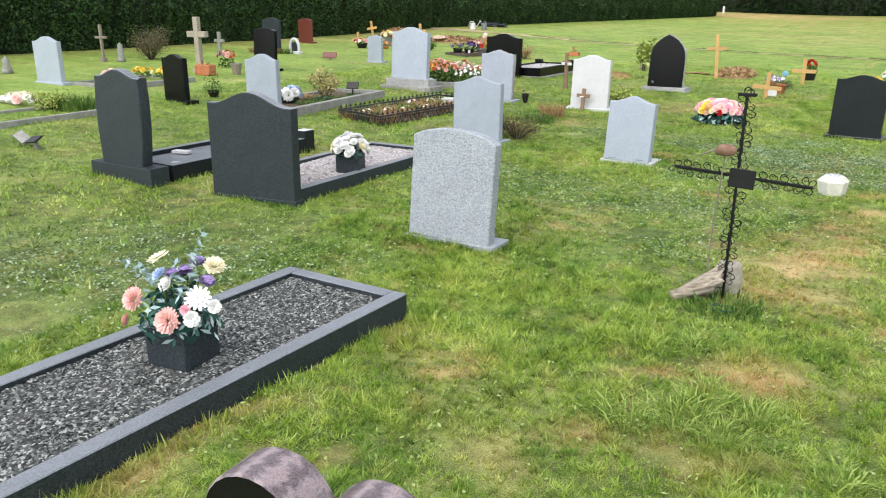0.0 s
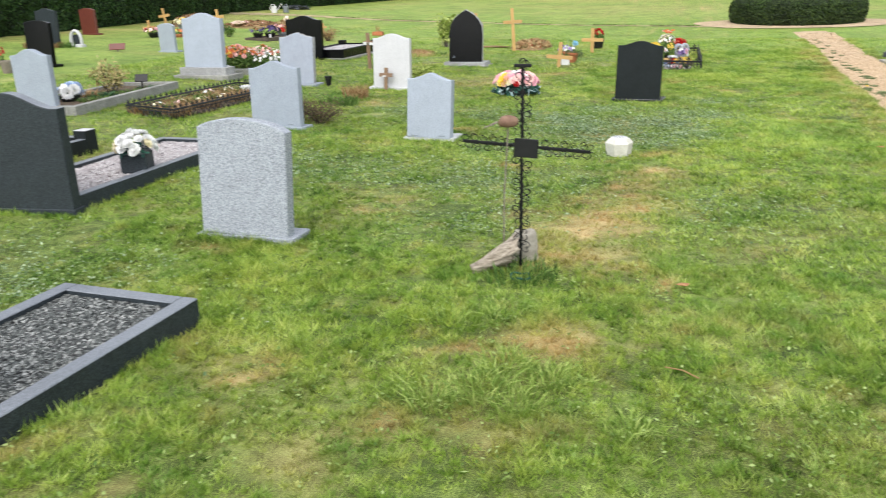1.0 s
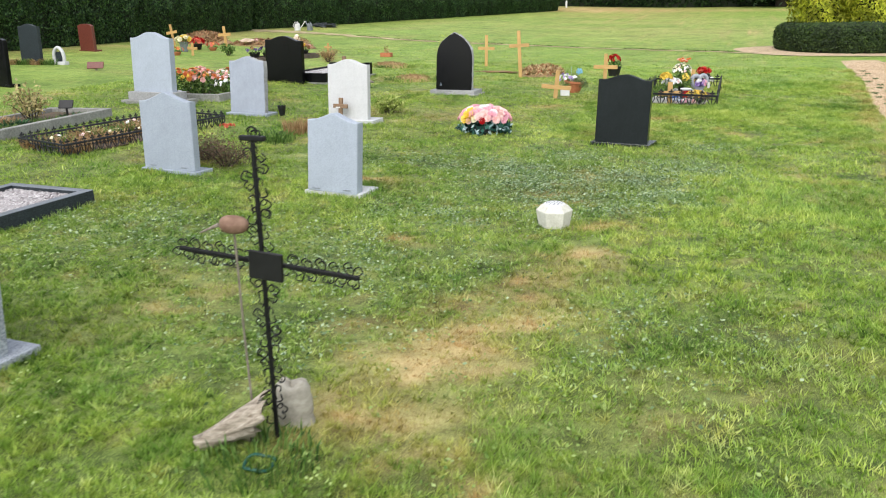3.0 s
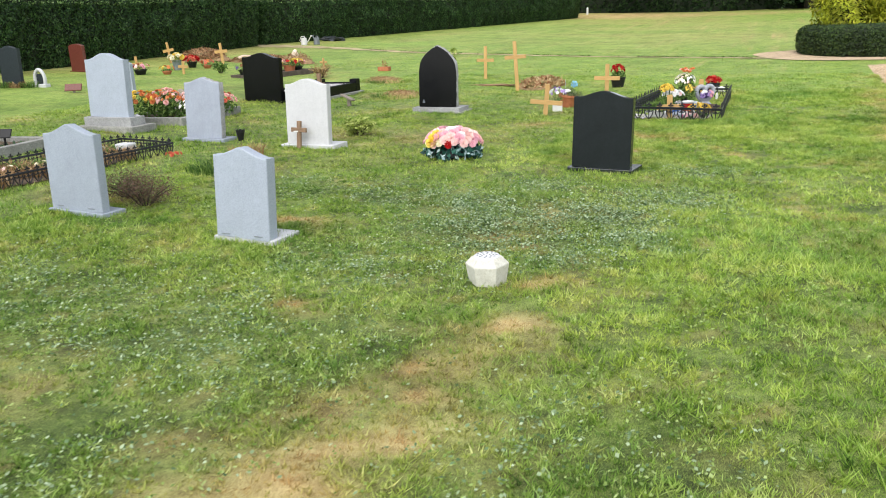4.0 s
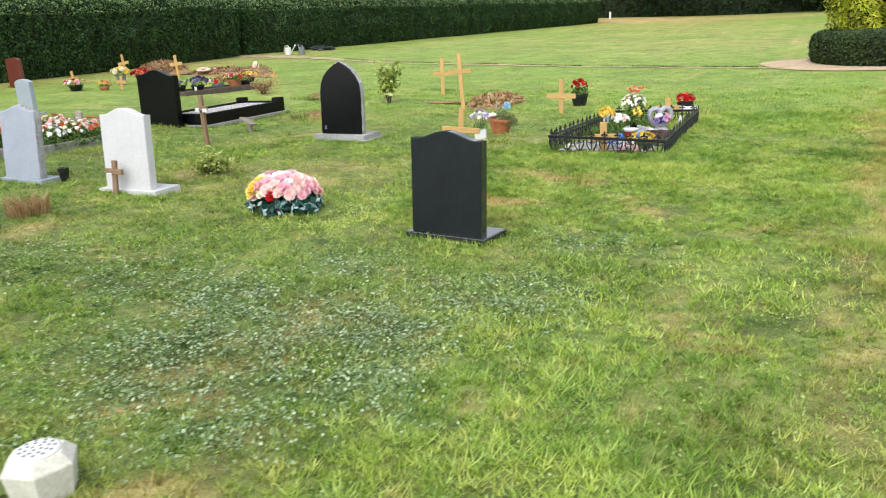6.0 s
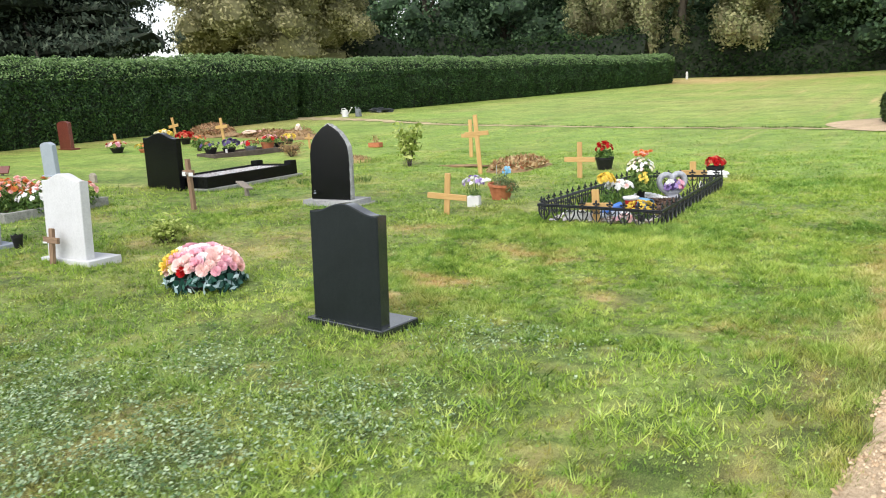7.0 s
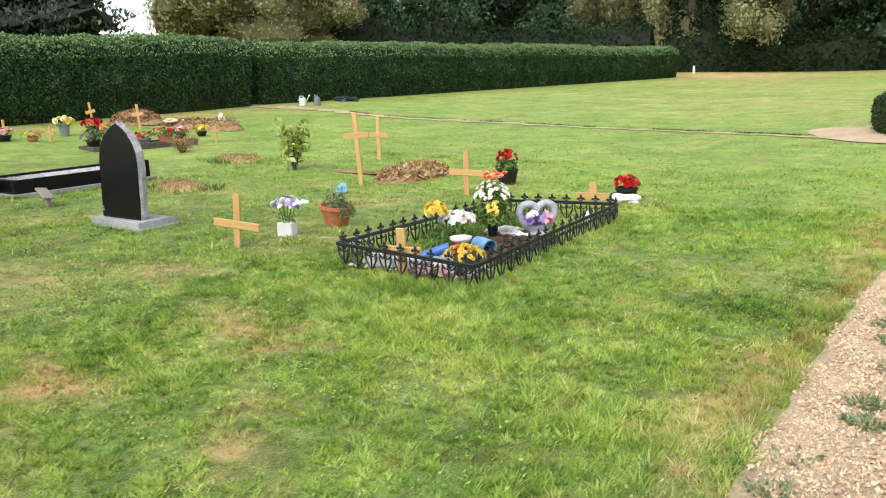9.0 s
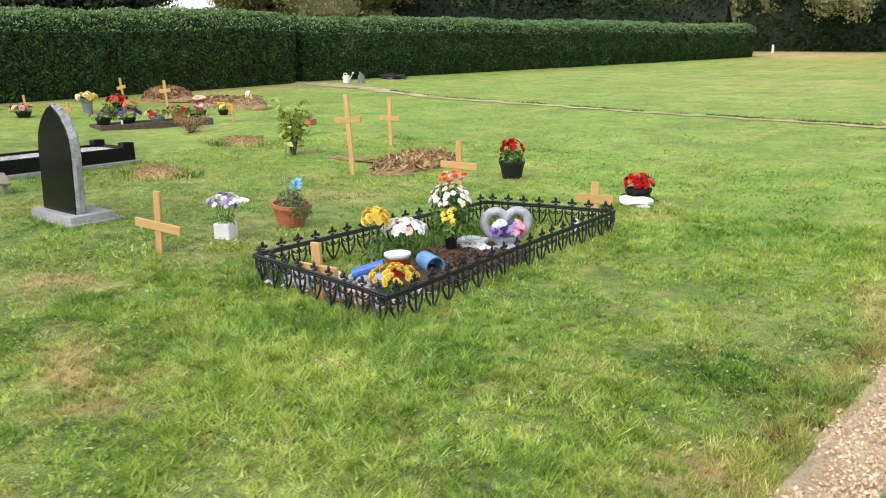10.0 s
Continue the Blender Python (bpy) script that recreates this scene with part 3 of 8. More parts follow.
def lawn_z(x, y):
    """The surface of the ground sheet, with its small unevenness."""
    le, re = path_edges(y)
    ip = np.clip(np.minimum(x - le, re - x) / 0.12, 0, 1) * (np.asarray(y) < 22.5)
    nr = (x > -9.5) & (x < 5) & (y > -2.5) & (y < 20)
    return ground_z(x, y) + nr * (0.016 * waves(x, y, 3.0, 21) + 0.008 * waves(x, y, 12.0, 22)) * (1 - ip) - 0.03 * ip


# gravel path, in its shallow tray
def strip(name, ya, yb, step, mat, label):
    v, f = [], []
    rows = np.arange(ya, yb + 1e-6, step)
    for i, y in enumerate(rows):
        le, re = (float(e) for e in path_edges(y))
        for k in range(13):
            x = le + (re - le) * k / 12
            v.append((x, y, gz(x, y) - 0.012 + 0.006 * float(waves(np.array(x), np.array(y), 9.0, 33)) - (0.02 if k in (0, 12) else 0.0)))
        if i:
            for k in range(12):
                a = (i - 1) * 13 + k
                f.append((a, a + 1, a + 14, a + 13))
    return tagged(new(name, mesh_of(name, v, f, mat, True)), label, "path", kind="structure")


strip("path_1", -5.0, 22.6, 0.1, M_GRAVEL, "sandy gravel path with mossy patches")

# the far cross path, a thin worn line, and the gravel ring at the clipped yew
def far_path(name, pts, widths, mat, label):
    v, f = [], []
    n = 60
    for i in range(n + 1):
        t = i / n * (len(pts) - 1)
        k = min(int(t), len(pts) - 2)
        p = Vector(pts[k]).lerp(Vector(pts[k + 1]), t - k)
        w = widths[k] + (widths[k + 1] - widths[k]) * (t - k)
        for s in (-1, 1):
            y = p.y + s * w / 2 * (1 + 0.5 * math.sin(i * 2.9 + s)) + 0.05 * math.sin(i * 1.7)
            v.append((p.x, y, gz(p.x, y) + 0.012))
        if i:
            a = 2 * (i - 1)
            f.append((a, a + 2, a + 3, a + 1))
    return tagged(new(name, mesh_of(name, v, f, mat, True)), label, "path", kind="structure")


far_path("path_2", [(2.3, 24.2), (0.6, 25.0), (-1.8, 25.7), (-5.0, 26.2), (-8.6, 26.4), (-12.3, 27.7), (-14.4, 28.0), (-17.5, 28.1)], [0.3, 0.26, 0.24, 0.28, 0.42, 0.65, 1.0, 1.1], M_TRACK, "worn narrow path across the grass")


def grass_ridge(name, pts, n, h, seed, label):
    """Longer dark grass in short runs along the far side of the worn line."""
    r = np.random.RandomState(seed)
    P = np.array(pts, float)
    s = np.sort(r.uniform(0, 1, n)) * (len(P) - 1)
    x, y = np.interp(s, np.arange(len(P)), P[:, 0]), np.interp(s, np.arange(len(P)), P[:, 1])
    keep = np.sin(x * 2.9 + 1.3 * np.sin(x * 1.1)) + 0.5 * np.sin(x * 7.3) > r.uniform(-1.0, 0.5, n)
    x, y = x[keep], y[keep] + 0.17 + r.normal(scale=0.05, size=keep.sum())
    z = ground_z(x, y)
    a, hh, q = r.uniform(0, 2 * math.pi, len(x)), h * r.uniform(0.5, 1.3, len(x)), r.normal(scale=0.35, size=(2, len(x)))
    foot = np.stack([0.014 * np.cos(a), 0.014 * np.sin(a), 0 * a], -1)
    c = np.stack([x, y, z - 0.01], -1)
    tip = c + np.stack([q[0] * hh, q[1] * hh, hh], -1)
    ob = scatter_mesh(name, np.stack([c - foot, c + foot, tip], 1), M_RIDGE, 3, kind="stuff")
    return tagged(ob, label, "grass", kind="stuff")


M_RIDGE = leafy("ridge_grass", lin(44, 66, 22), lin(72, 96, 36), lin(110, 132, 62))
grass_ridge("grass_ridge", [(1.4, 24.75), (0.6, 25.0), (-1.8, 25.7), (-5.0, 26.2), (-8.6, 26.4), (-11.0, 27.2)], 3200, 0.05, 19, "dark ridge of longer grass along the worn path")
v, f = [], []
for i in range(48):
    a = 2 * math.pi * i / 48
    for r in (1.0, 2.55 + 0.08 * math.sin(5 * a)):
        x, y = 3.9 + r * math.cos(a) * 1.06, 25.5 + r * math.sin(a) * 0.82
        v.append((x, y, gz(x, y) + 0.015))
    b = 2 * i
    f.append((b, b + 1, (b + 3) % 96, (b + 2) % 96))
tagged(new("path_3", mesh_of("path_3", v, f, M_GRAVEL, True)), "round gravel walk about the clipped hedge", "path", kind="structure")

rng = np.random.RandomState(11)


def pebbles(name, n, x0, x1, y0, y1, size, mat, zfun, label, keep=None, parent=None, flat=0.5):
    """Loose stones as small wedges, each an island."""
    x, y = rng.uniform(x0, x1, n), rng.uniform(y0, y1, n)
    if keep is not None:
        k = keep(x, y)
        x, y = x[k], y[k]
    n = len(x)
    s = size * rng.uniform(0.5, 1.4, n)
    a = rng.uniform(0, 2 * math.pi, n)
    c = np.stack([x, y, zfun(x, y)], -1)
    u = np.stack([np.cos(a), np.sin(a), rng.normal(scale=0.35, size=n)], -1) * s[:, None]
    w = np.stack([-np.sin(a), np.cos(a), rng.normal(scale=0.35, size=n)], -1) * (s * rng.uniform(0.45, 0.8, n))[:, None]
    up = np.stack([0 * a, 0 * a, s * flat], -1)
    p = [c - u, c + w - 0.2 * u, c + u, c - w + 0.2 * u, c + up + 0.25 * u, c + up - 0.3 * u]
    P = np.stack(p, 1)
    tri = [(0, 3, 5), (3, 4, 5), (3, 2, 4), (2, 1, 4), (1, 5, 4), (1, 0, 5)]
    faces = (np.arange(n)[:, None, None] * 6 + np.array(tri)[None]).reshape(-1, 3)
    me = bpy.data.meshes.new(name)
    me.vertices.add(n * 6), me.loops.add(len(faces) * 3), me.polygons.add(len(faces))
    me.vertices.foreach_set("co", P.astype(np.float32).reshape(-1))
    me.loops.foreach_set("vertex_index", faces.astype(np.int32).reshape(-1))
    me.polygons.foreach_set("loop_start", np.arange(0, len(faces) * 3, 3, dtype=np.int32))
    me.update(calc_edges=True)
    me.materials.append(mat)
    ob = new(name, me)
    ob.parent = parent
    ob["kind"] = "stuff"
    ob["label"] = label
    return ob


def on_gravel(x, y):
    """Loose stones lie off the trodden earth edge and thin out towards it."""
    le, re = path_edges(y)
    return (x > le + 0.05 + 0.05 * np.sin(y * 9) + np.abs(rng.normal(scale=0.05, size=x.shape))) & (x < re - 0.03)


tagged(pebbles("gravel", 50000, 2.3, 4.0, 9.6, 15.5, 0.0085, M_PEBBLE, lambda x, y: ground_z(x, y) - 0.009, "loose sandy pebbles on the path", keep=on_gravel, flat=0.7), category="gravel")
tagged(pebbles("gravel", 34000, 2.0, 4.4, 5.0, 22.0, 0.013, M_PEBBLE, lambda x, y: ground_z(x, y) - 0.01, "loose sandy pebbles further along the path",
        keep=lambda x, y: on_gravel(x, y) & ((y < 9.6) | (y > 15.5) | (rng.uniform(0, 1, x.shape) < 0.25)), flat=0.6), category="gravel")


# no grass grows inside these oblongs: (centre x, centre y, half width, half length, turn in degrees)
BARE = [(4.62, 14.75, 0.74, 0.87, 0), (-2.34, 2.08, 0.39, 1.11, -5), (-4.02, 5.62, 0.43, 1.05, -3), (-5.22, 5.3, 0.38, 0.98, -4), (-6.0, 15.4, 0.46, 0.95, -3)]


def inside(x, y, rect):
    cx, cy, hx, hy, turn = rect
    c, q = math.cos(radians(turn)), math.sin(radians(turn))
    u, v = (x - cx) * c + (y - cy) * q, (y - cy) * c - (x - cx) * q
    return (np.abs(u) < hx) & (np.abs(v) < hy)


def is_bare(x, y):
    le, re = path_edges(y)
    rag = 0.05 * np.sin(x * 37 + y * 23) + 0.04 * np.sin(y * 61 - x * 17)
    b = (x > le + 0.02 + rag) & (x < re - 0.02 + rag) & (y < 22.5)
    for rect in BARE:
        b |= inside(x, y, rect)
    return b


def grass(name, n, x0, x1, y0, y1, hgt, wid, seed, label, fade=0.0):
    r = np.random.RandomState(seed)
    x, y = r.uniform(x0, x1, n), r.uniform(y0, y1, n)
    # tufts: blades draw together round random hearts
    hx, hy = np.round(x / 0.055) * 0.055, np.round(y / 0.055) * 0.055
    jit = (np.abs(np.sin(hx * 91.3 + hy * 47.7) * 9137.7) % 1.0 - 0.5) * 0.07, (np.abs(np.sin(hx * 31.1 - hy * 77.9) * 7719.3) % 1.0 - 0.5) * 0.07
    pull = r.uniform(0, 0.75, n)
    x, y = x + (hx + jit[0] - x) * pull, y + (hy + jit[1] - y) * pull
    k = ~is_bare(x, y)
    k &= ~((x > path_edges(y)[0] - 0.05) & (x < path_edges(y)[1] + 0.05) & (r.uniform(0, 1, n) < 0.3) & (y < 22.5))
    t = tone_at(x, y)
    k &= r.uniform(0, 1, n) > 0.25 * t[:, 0]
    if fade:
        k &= r.uniform(0, 1, n) < np.clip((y1 - y) / fade, 0, 1)
    t[:, 3] = np.clip(0.62 * t[:, 3] + 0.38 * (np.abs(np.sin(hx * 127.1 + hy * 311.7) * 43758.5) % 1.0) + 0.1 * waves(x, y, 34.0, 43), 0, 1)
    x, y, t = x[k], y[k], t[k]
    n = len(x)
    h = hgt * r.uniform(0.45, 1.25, n) * (1 + 0.25 * t[:, 2] - 0.35 * t[:, 1] - 0.35 * t[:, 0]) * (1 + 0.3 * waves(x, y, 2.0, 41) + 0.5 * waves(x, y, 11.0, 42) + 0.45 * waves(x, y, 34.0, 43)).clip(0.25, 2.3)
    a = r.uniform(0, 2 * math.pi, n)
    lean = r.uniform(0.2, 1.2, n) * h
    dx, dy = np.cos(a) * lean, np.sin(a) * lean
    w = wid * r.uniform(0.7, 1.4, n) * (1 + 0.8 * t[:, 1])
    b = r.uniform(0, 2 * math.pi, n)
    wx, wy = np.cos(b) * w / 2, np.sin(b) * w / 2
    z = lawn_z(x, y) - 0.004
    z1 = z + h * (0.35 + 0.65 * r.uniform(0, 1, n))
    V = np.stack([np.stack([x - wx, y - wy, z], -1), np.stack([x + wx, y + wy, z], -1), np.stack([x + dx, y + dy, z1], -1)], 1)
    ob = scatter_mesh(name, V, M_BLADE, 3, kind="stuff", uvtone=t.astype(np.float32))
    return tagged(ob, label, "grass")


GRASS = 1.0
grass("grass", int(440000 * GRASS), -3.2, 2.2, 0.9, 4.4, 0.037, 0.0045, 1, "short green lawn grass beside the graves")
grass("grass", int(350000 * GRASS), -4.2, 2.7, 4.4, 9.4, 0.035, 0.006, 2, "short green lawn grass between the rows")
grass("grass", int(260000 * GRASS), -0.9, 2.9, 10.6, 14.4, 0.038, 0.0045, 8, "short green lawn grass along the path")
grass("grass", int(150000 * GRASS), -4.2, 3.1, 9.4, 14.4, 0.036, 0.0075, 3, "short green lawn grass beside the path")
grass("grass", int(80000 * GRASS), -0.6, 3.0, 14.4, 17.2, 0.036, 0.0065, 9, "short green lawn grass round the edged grave")
grass("grass", int(115000 * GRASS), -6.0, 3.2, 14.4, 20.5, 0.032, 0.008, 4, "short green lawn grass")
grass("grass", int(50000 * GRASS), -9.0, 3.2, 20.5, 30.0, 0.03, 0.012, 7, "lawn grass beyond the graves", 11.0)
grass("grass", int(100000 * GRASS), -9.0, -3.4, 2.4, 14.4, 0.04, 0.010, 5, "short green lawn grass")
grass("grass", int(26000 * GRASS), 3.3, 6.0, 8.0, 20.0, 0.045, 0.012, 6, "short green lawn grass by the bench")


def clover(name, n, x0, x1, y0, y1, seed, label):
    """Small round clover leaves, level or tilted, where the tone says clover."""
    r = np.random.RandomState(seed)
    x, y = r.uniform(x0, x1, n), r.uniform(y0, y1, n)
    t = tone_at(x, y)
    k = (~is_bare(x, y)) & (r.uniform(0, 1, n) < 0.85 * t[:, 1] ** 1.3 * np.clip(1.7 * t[:, 3] - 0.25, 0, 1.3))
    x, y, t = x[k], y[k], t[k]
    c = np.stack([x, y, lawn_z(x, y) + r.uniform(0.012, 0.04, len(x))], -1)
    V = leaf_quads(c, np.tile([[0.0, 0.0, 1.6]], (len(x), 1)), 0.019, 0.016, r)
    ob = scatter_mesh(name, V, M_CLOVER, 4, kind="stuff")
    return tagged(ob, label, "clover")


M_CLOVER = leafy("clover_leaf", lin(62, 88, 48), lin(108, 134, 92), lin(146, 165, 126), lin(180, 196, 160), through=0.15)
clover("clover", 420000, -4.6, 1.8, 1.6, 10.8, 15, "grey-green clover spreading through the lawn")

def lawn_weeds(name, n, x0, x1, y0, y1, seed, label):
    """Flat leaves of plantain and daisy in loose drifts through the lawn."""
    r = np.random.RandomState(seed)
    x, y = r.uniform(x0, x1, n), r.uniform(y0, y1, n)
    t = tone_at(x, y)
    drift = np.clip(0.25 + 0.7 * waves(x, y, 3.1, 61) + 0.6 * waves(x, y, 13.0, 62), 0, 1)
    k = (~is_bare(x, y)) & (r.uniform(0, 1, n) < drift * (1 - 0.7 * t[:, 0]))
    x, y = x[k], y[k]
    c = np.stack([x, y, lawn_z(x, y) + r.uniform(0.01, 0.032, len(x))], -1)
    V = leaf_quads(c, np.tile([[0.0, 0.0, 1.3]], (len(x), 1)), 0.02, 0.011, r)
    return tagged(scatter_mesh(name, V, M_LAWNWEED, 4, kind="stuff"), label, "weeds")


M_LAWNWEED = leafy("lawn_weed_leaf", lin(84, 112, 46), lin(116, 144, 66), lin(146, 168, 92), lin(178, 196, 128), through=0.25)
lawn_weeds("lawn_weeds", 60000, -3.6, 2.6, 1.0, 9.5, 16, "small flat-leaved weeds through the lawn")
lawn_weeds("lawn_weeds", 26000, -3.0, 2.8, 9.5, 15.0, 17, "small flat-leaved weeds through the lawn")

# ---- hedges and trees ----
def hedge(name, x0, y0, x1, y1, h, thick, label, seed, leaves, z_drop=0.0, hend=None, round_end=1.1, round_far=None):
    """A clipped hedge with a rounded top: a near-black core for the shade within and a coat of leaves; the front face
    runs from (x0,y0) to (x1,y1).
    """
    hend, round_far = hend or h, round_far or round_end
    a, b = Vector((x0, y0)), Vector((x1, y1))
    length = (b - a).length
    d = (b - a).normalized()
    side = Vector((-d.y, d.x))
    root = tagged(new(name), label, "hedge")
    root.matrix_basis = pose(x0, y0, gz(x0, y0))
    n = max(12, int(length / 0.35))

    def surf(u, t, grow=0.0):
        """Point of the coat at length fraction u and profile place t."""
        q = np.clip((np.minimum(t, 1 - t) - 0.3) / 0.2, 0, 1) * math.pi / 2
        px = np.where(t < 0.5, -1.0, 1.0) * (np.cos(q) - 0.24 * np.clip(1 - np.minimum(t, 1 - t) / 0.16, 0, 1))
        pz = np.where(np.minimum(t, 1 - t) < 0.3, np.minimum(t, 1 - t) / 0.3 * 0.74, 0.74 + 0.26 * np.sin(q))
        e = np.minimum(u, 1 - u) * length
        cap = np.sqrt(np.clip(1 - (1 - np.clip(e / np.where(u < 0.5, round_end, round_far), 0, 1)) ** 2, 0.0004, 1))
        s = u * length
        wob = 0.05 * waves(s, px * 1.5 + 2.5 * pz, 0.9, seed) + 0.1 * waves(s, px * 2 + 1.0 * pz, 4.5, seed + 1) + 0.05 * waves(s, px * 2 + 1.6 * pz, 11.0, seed + 4)
        hh = (h + (hend - h) * u) * (0.88 + 0.12 * cap) + 0.05 * waves(s, 0 * s, 0.7, seed + 2)
        off = (px * cap * (thick / 2 + wob + grow) + thick / 2)
        x, y = x0 + d.x * s + side.x * off, y0 + d.y * s + side.y * off
        zz = ground_z(x, y) + pz * (hh + wob * 0.6 + grow) - z_drop
        return np.stack([x - x0, y - y0, zz - gz(x0, y0)], -1)

    U, T = np.meshgrid(np.r_[0, 0.006 / length, np.linspace(0.1 * round_end, length - 0.1 * round_end, n - 3) / length, 1 - 0.006 / length, 1], np.linspace(0, 1, 25), indexing="ij")
    P = surf(U.ravel(), T.ravel(), -0.07)
    q = np.arange((n + 1) * 25).reshape(n + 1, 25)
    faces = np.stack([q[:-1, :-1], q[1:, :-1], q[1:, 1:], q[:-1, 1:]], -1).reshape(-1, 4).tolist()
    faces += [q[0].tolist(), q[-1][::-1].tolist()]
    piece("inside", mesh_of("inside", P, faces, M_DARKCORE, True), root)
    r = np.random.RandomState(seed)
    u = r.uniform(0, 1, leaves)
    k = leaves // 14
    bow = (1 - np.cos(r.uniform(0.02, math.pi / 2, k))) / length
    u[:k] = np.where(r.uniform(size=k) < 0.5, bow * round_end, 1 - bow * round_far)
    face = r.uniform(0, 1, leaves)
    t = np.where(face < 0.6, r.uniform(0, 0.31, leaves), r.uniform(0.29, 0.62, leaves))
    t = np.where(face > 0.94, r.uniform(0.62, 1.0, leaves), t)
    t = np.clip(t, 0.0005, 0.9995)
    c = surf(u, t, r.normal(scale=0.035, size=leaves) - 0.015)
    e = 0.02
    nrm = np.cross(surf(np.clip(u + 0.3 / length, 0, 1), t) - surf(np.clip(u - 0.3 / length, 0, 1), t), surf(u, np.clip(t + e, 0, 1)) - surf(u, np.clip(t - e, 0, 1)))
    nrm /= np.linalg.norm(nrm, axis=1, keepdims=True) + 1e-9
    if nrm[len(nrm) // 2].dot([0, 0, 1]) < 0 and np.mean(nrm[:, 2]) < 0:
        nrm = -nrm
    flat = 1.0 + 1.2 * np.clip(nrm[:, 2:3], 0, 1)
    scatter_mesh("foliage", leaf_quads(c, nrm * flat, 0.085, 0.04, r, -0.7), M_HEDGE, 4, root, kind="stuff")
    # young shoots on top, in the colour that carries the sky's light
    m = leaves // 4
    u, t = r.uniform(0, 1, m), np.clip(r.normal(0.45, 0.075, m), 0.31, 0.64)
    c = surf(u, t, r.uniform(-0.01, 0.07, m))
    scatter_mesh("young_growth", leaf_quads(c, np.tile([[0.0, 0.0, 0.7]], (m, 1)), 0.08, 0.036, r, -0.6), M_SKYLEAF, 4, root, "paler young shoots on the clipped top, sky light in their colour", kind="stuff")
    return root


hedge("hedge", -15.3, 7.0, -15.3, 28.3, 2.08, 1.7, "tall clipped dark green hedge with rounded top", 51, 84000, round_far=0.6)
hedge("hedge", -15.5, 28.3, -8.6, 53.4, 1.98, 1.7, "clipped green hedge running to the trees", 61, 76000, hend=1.55, round_end=0.3, round_far=1.3)


def tree(name, x, y, label, mat, lobes, leaves, size, trunk, seed, droop=0.3, limbs=5, category="tree", core=None, z=None, fill=0.6, narrow=0.62):
    """A tapered trunk with limbs, and a crown of leaves on many lobes: (dx, dy, z, rx, ry, rz)."""
    root = thing(name, x, y, label, category, z=z)
    r = np.random.RandomState(seed)
    height = max(l[2] for l in lobes)
    bm = sweep([(0, 0, -0.2), (0.1, 0.05, height * 0.3), (0.2, -0.1, height * 0.65), (0.1, 0, height)], trunk, 9, r1=trunk * 0.25)
    part("trunk", bm, M_TRUNK, root, smooth=True)
    for k in range(limbs):
        l = lobes[r.randint(len(lobes))]
        z0 = height * r.uniform(0.22, 0.6)
        mid = Vector((l[0] * 0.45, l[1] * 0.45, (z0 + l[2]) / 2 + 0.5))
        part("limb", sweep([(0.1, 0, z0), mid, (l[0], l[1], l[2])], trunk * 0.4, 6, r1=trunk * 0.08), M_TRUNK, root, smooth=True)
    bm = bmesh.new()
    for k, l in enumerate(lobes):
        blob(l[3] * fill, l[4] * fill, l[5] * fill, seed + k * 0.37, 0.6, 1, 4.0, bm, l[:3])
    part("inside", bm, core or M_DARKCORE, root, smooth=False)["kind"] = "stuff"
    L = np.array(lobes, float)
    area = (L[:, 3] * L[:, 5]) ** 0.9
    pick = r.choice(len(L), leaves, p=area / area.sum())
    v = r.normal(size=(leaves, 3))
    v /= np.linalg.norm(v, axis=1, keepdims=True)
    # sub-clumps: leaves draw to a few dozen hearts on each lobe
    key = np.round(v * 3.2) / 3.2
    pull = r.uniform(0, 0.6, leaves)[:, None]
    v = v * (1 - pull) + key * pull
    rad = r.uniform(0.72, 1.06, leaves)[:, None] * (1 + 0.14 * np.sin(9 * v[:, :1] + 7 * v[:, 1:2] + 5 * v[:, 2:] + pick[:, None]))
    c = L[pick, :3] + v * L[pick, 3:6] * rad
    scatter_mesh("crown", leaf_quads(c, v, size, size * narrow, r, droop), mat, 4, root, kind="stuff")
    return root


def lobes_round(r, n, rx, ry, z0, z1, s):
    out = []
    for k in range(n):
        a, q, t = r.uniform(0, 2 * math.pi), math.sqrt(r.uniform(0.1, 1)), r.uniform(0, 1)
        z = z0 + (z1 - z0) * t
        w = math.sin(math.pi * (0.12 + 0.8 * t)) ** 0.7
        k2 = s * r.uniform(0.7, 1.3)
        out.append((math.cos(a) * q * rx * w, math.sin(a) * q * ry * w, z, k2, k2, k2 * 0.75))
    return out


def lobes_cedar(r, n, rx, z0, z1):
    """Flat sprays in tiers, longest low down."""
    out = []
    for k in range(n):
        t = r.uniform(0, 1)
        a = r.uniform(0, 2 * math.pi)
        reach = rx * (1 - 0.75 * t) * r.uniform(0.35, 1.0)
        s = r.uniform(0.8, 1.5) * (1.15 - 0.5 * t)
        out.append((math.cos(a) * reach, math.sin(a) * reach, z0 + (z1 - z0) * t - 0.08 * reach, s * 1.5, s * 1.5, s * 0.32))
    return out


R = np.random.RandomState(5)
def lobes_hang(r, n, x0, x1, y0, y1, z0, z1, s):
    """Narrow hanging lobes side by side, as a weeping crown has them."""
    out = []
    for k in range(n):
        w = s * r.uniform(0.6, 1.2)
        out.append((r.uniform(x0, x1), r.uniform(y0, y1), r.uniform(z0, z1), w, w, w * r.uniform(1.3, 2.1)))
    return out


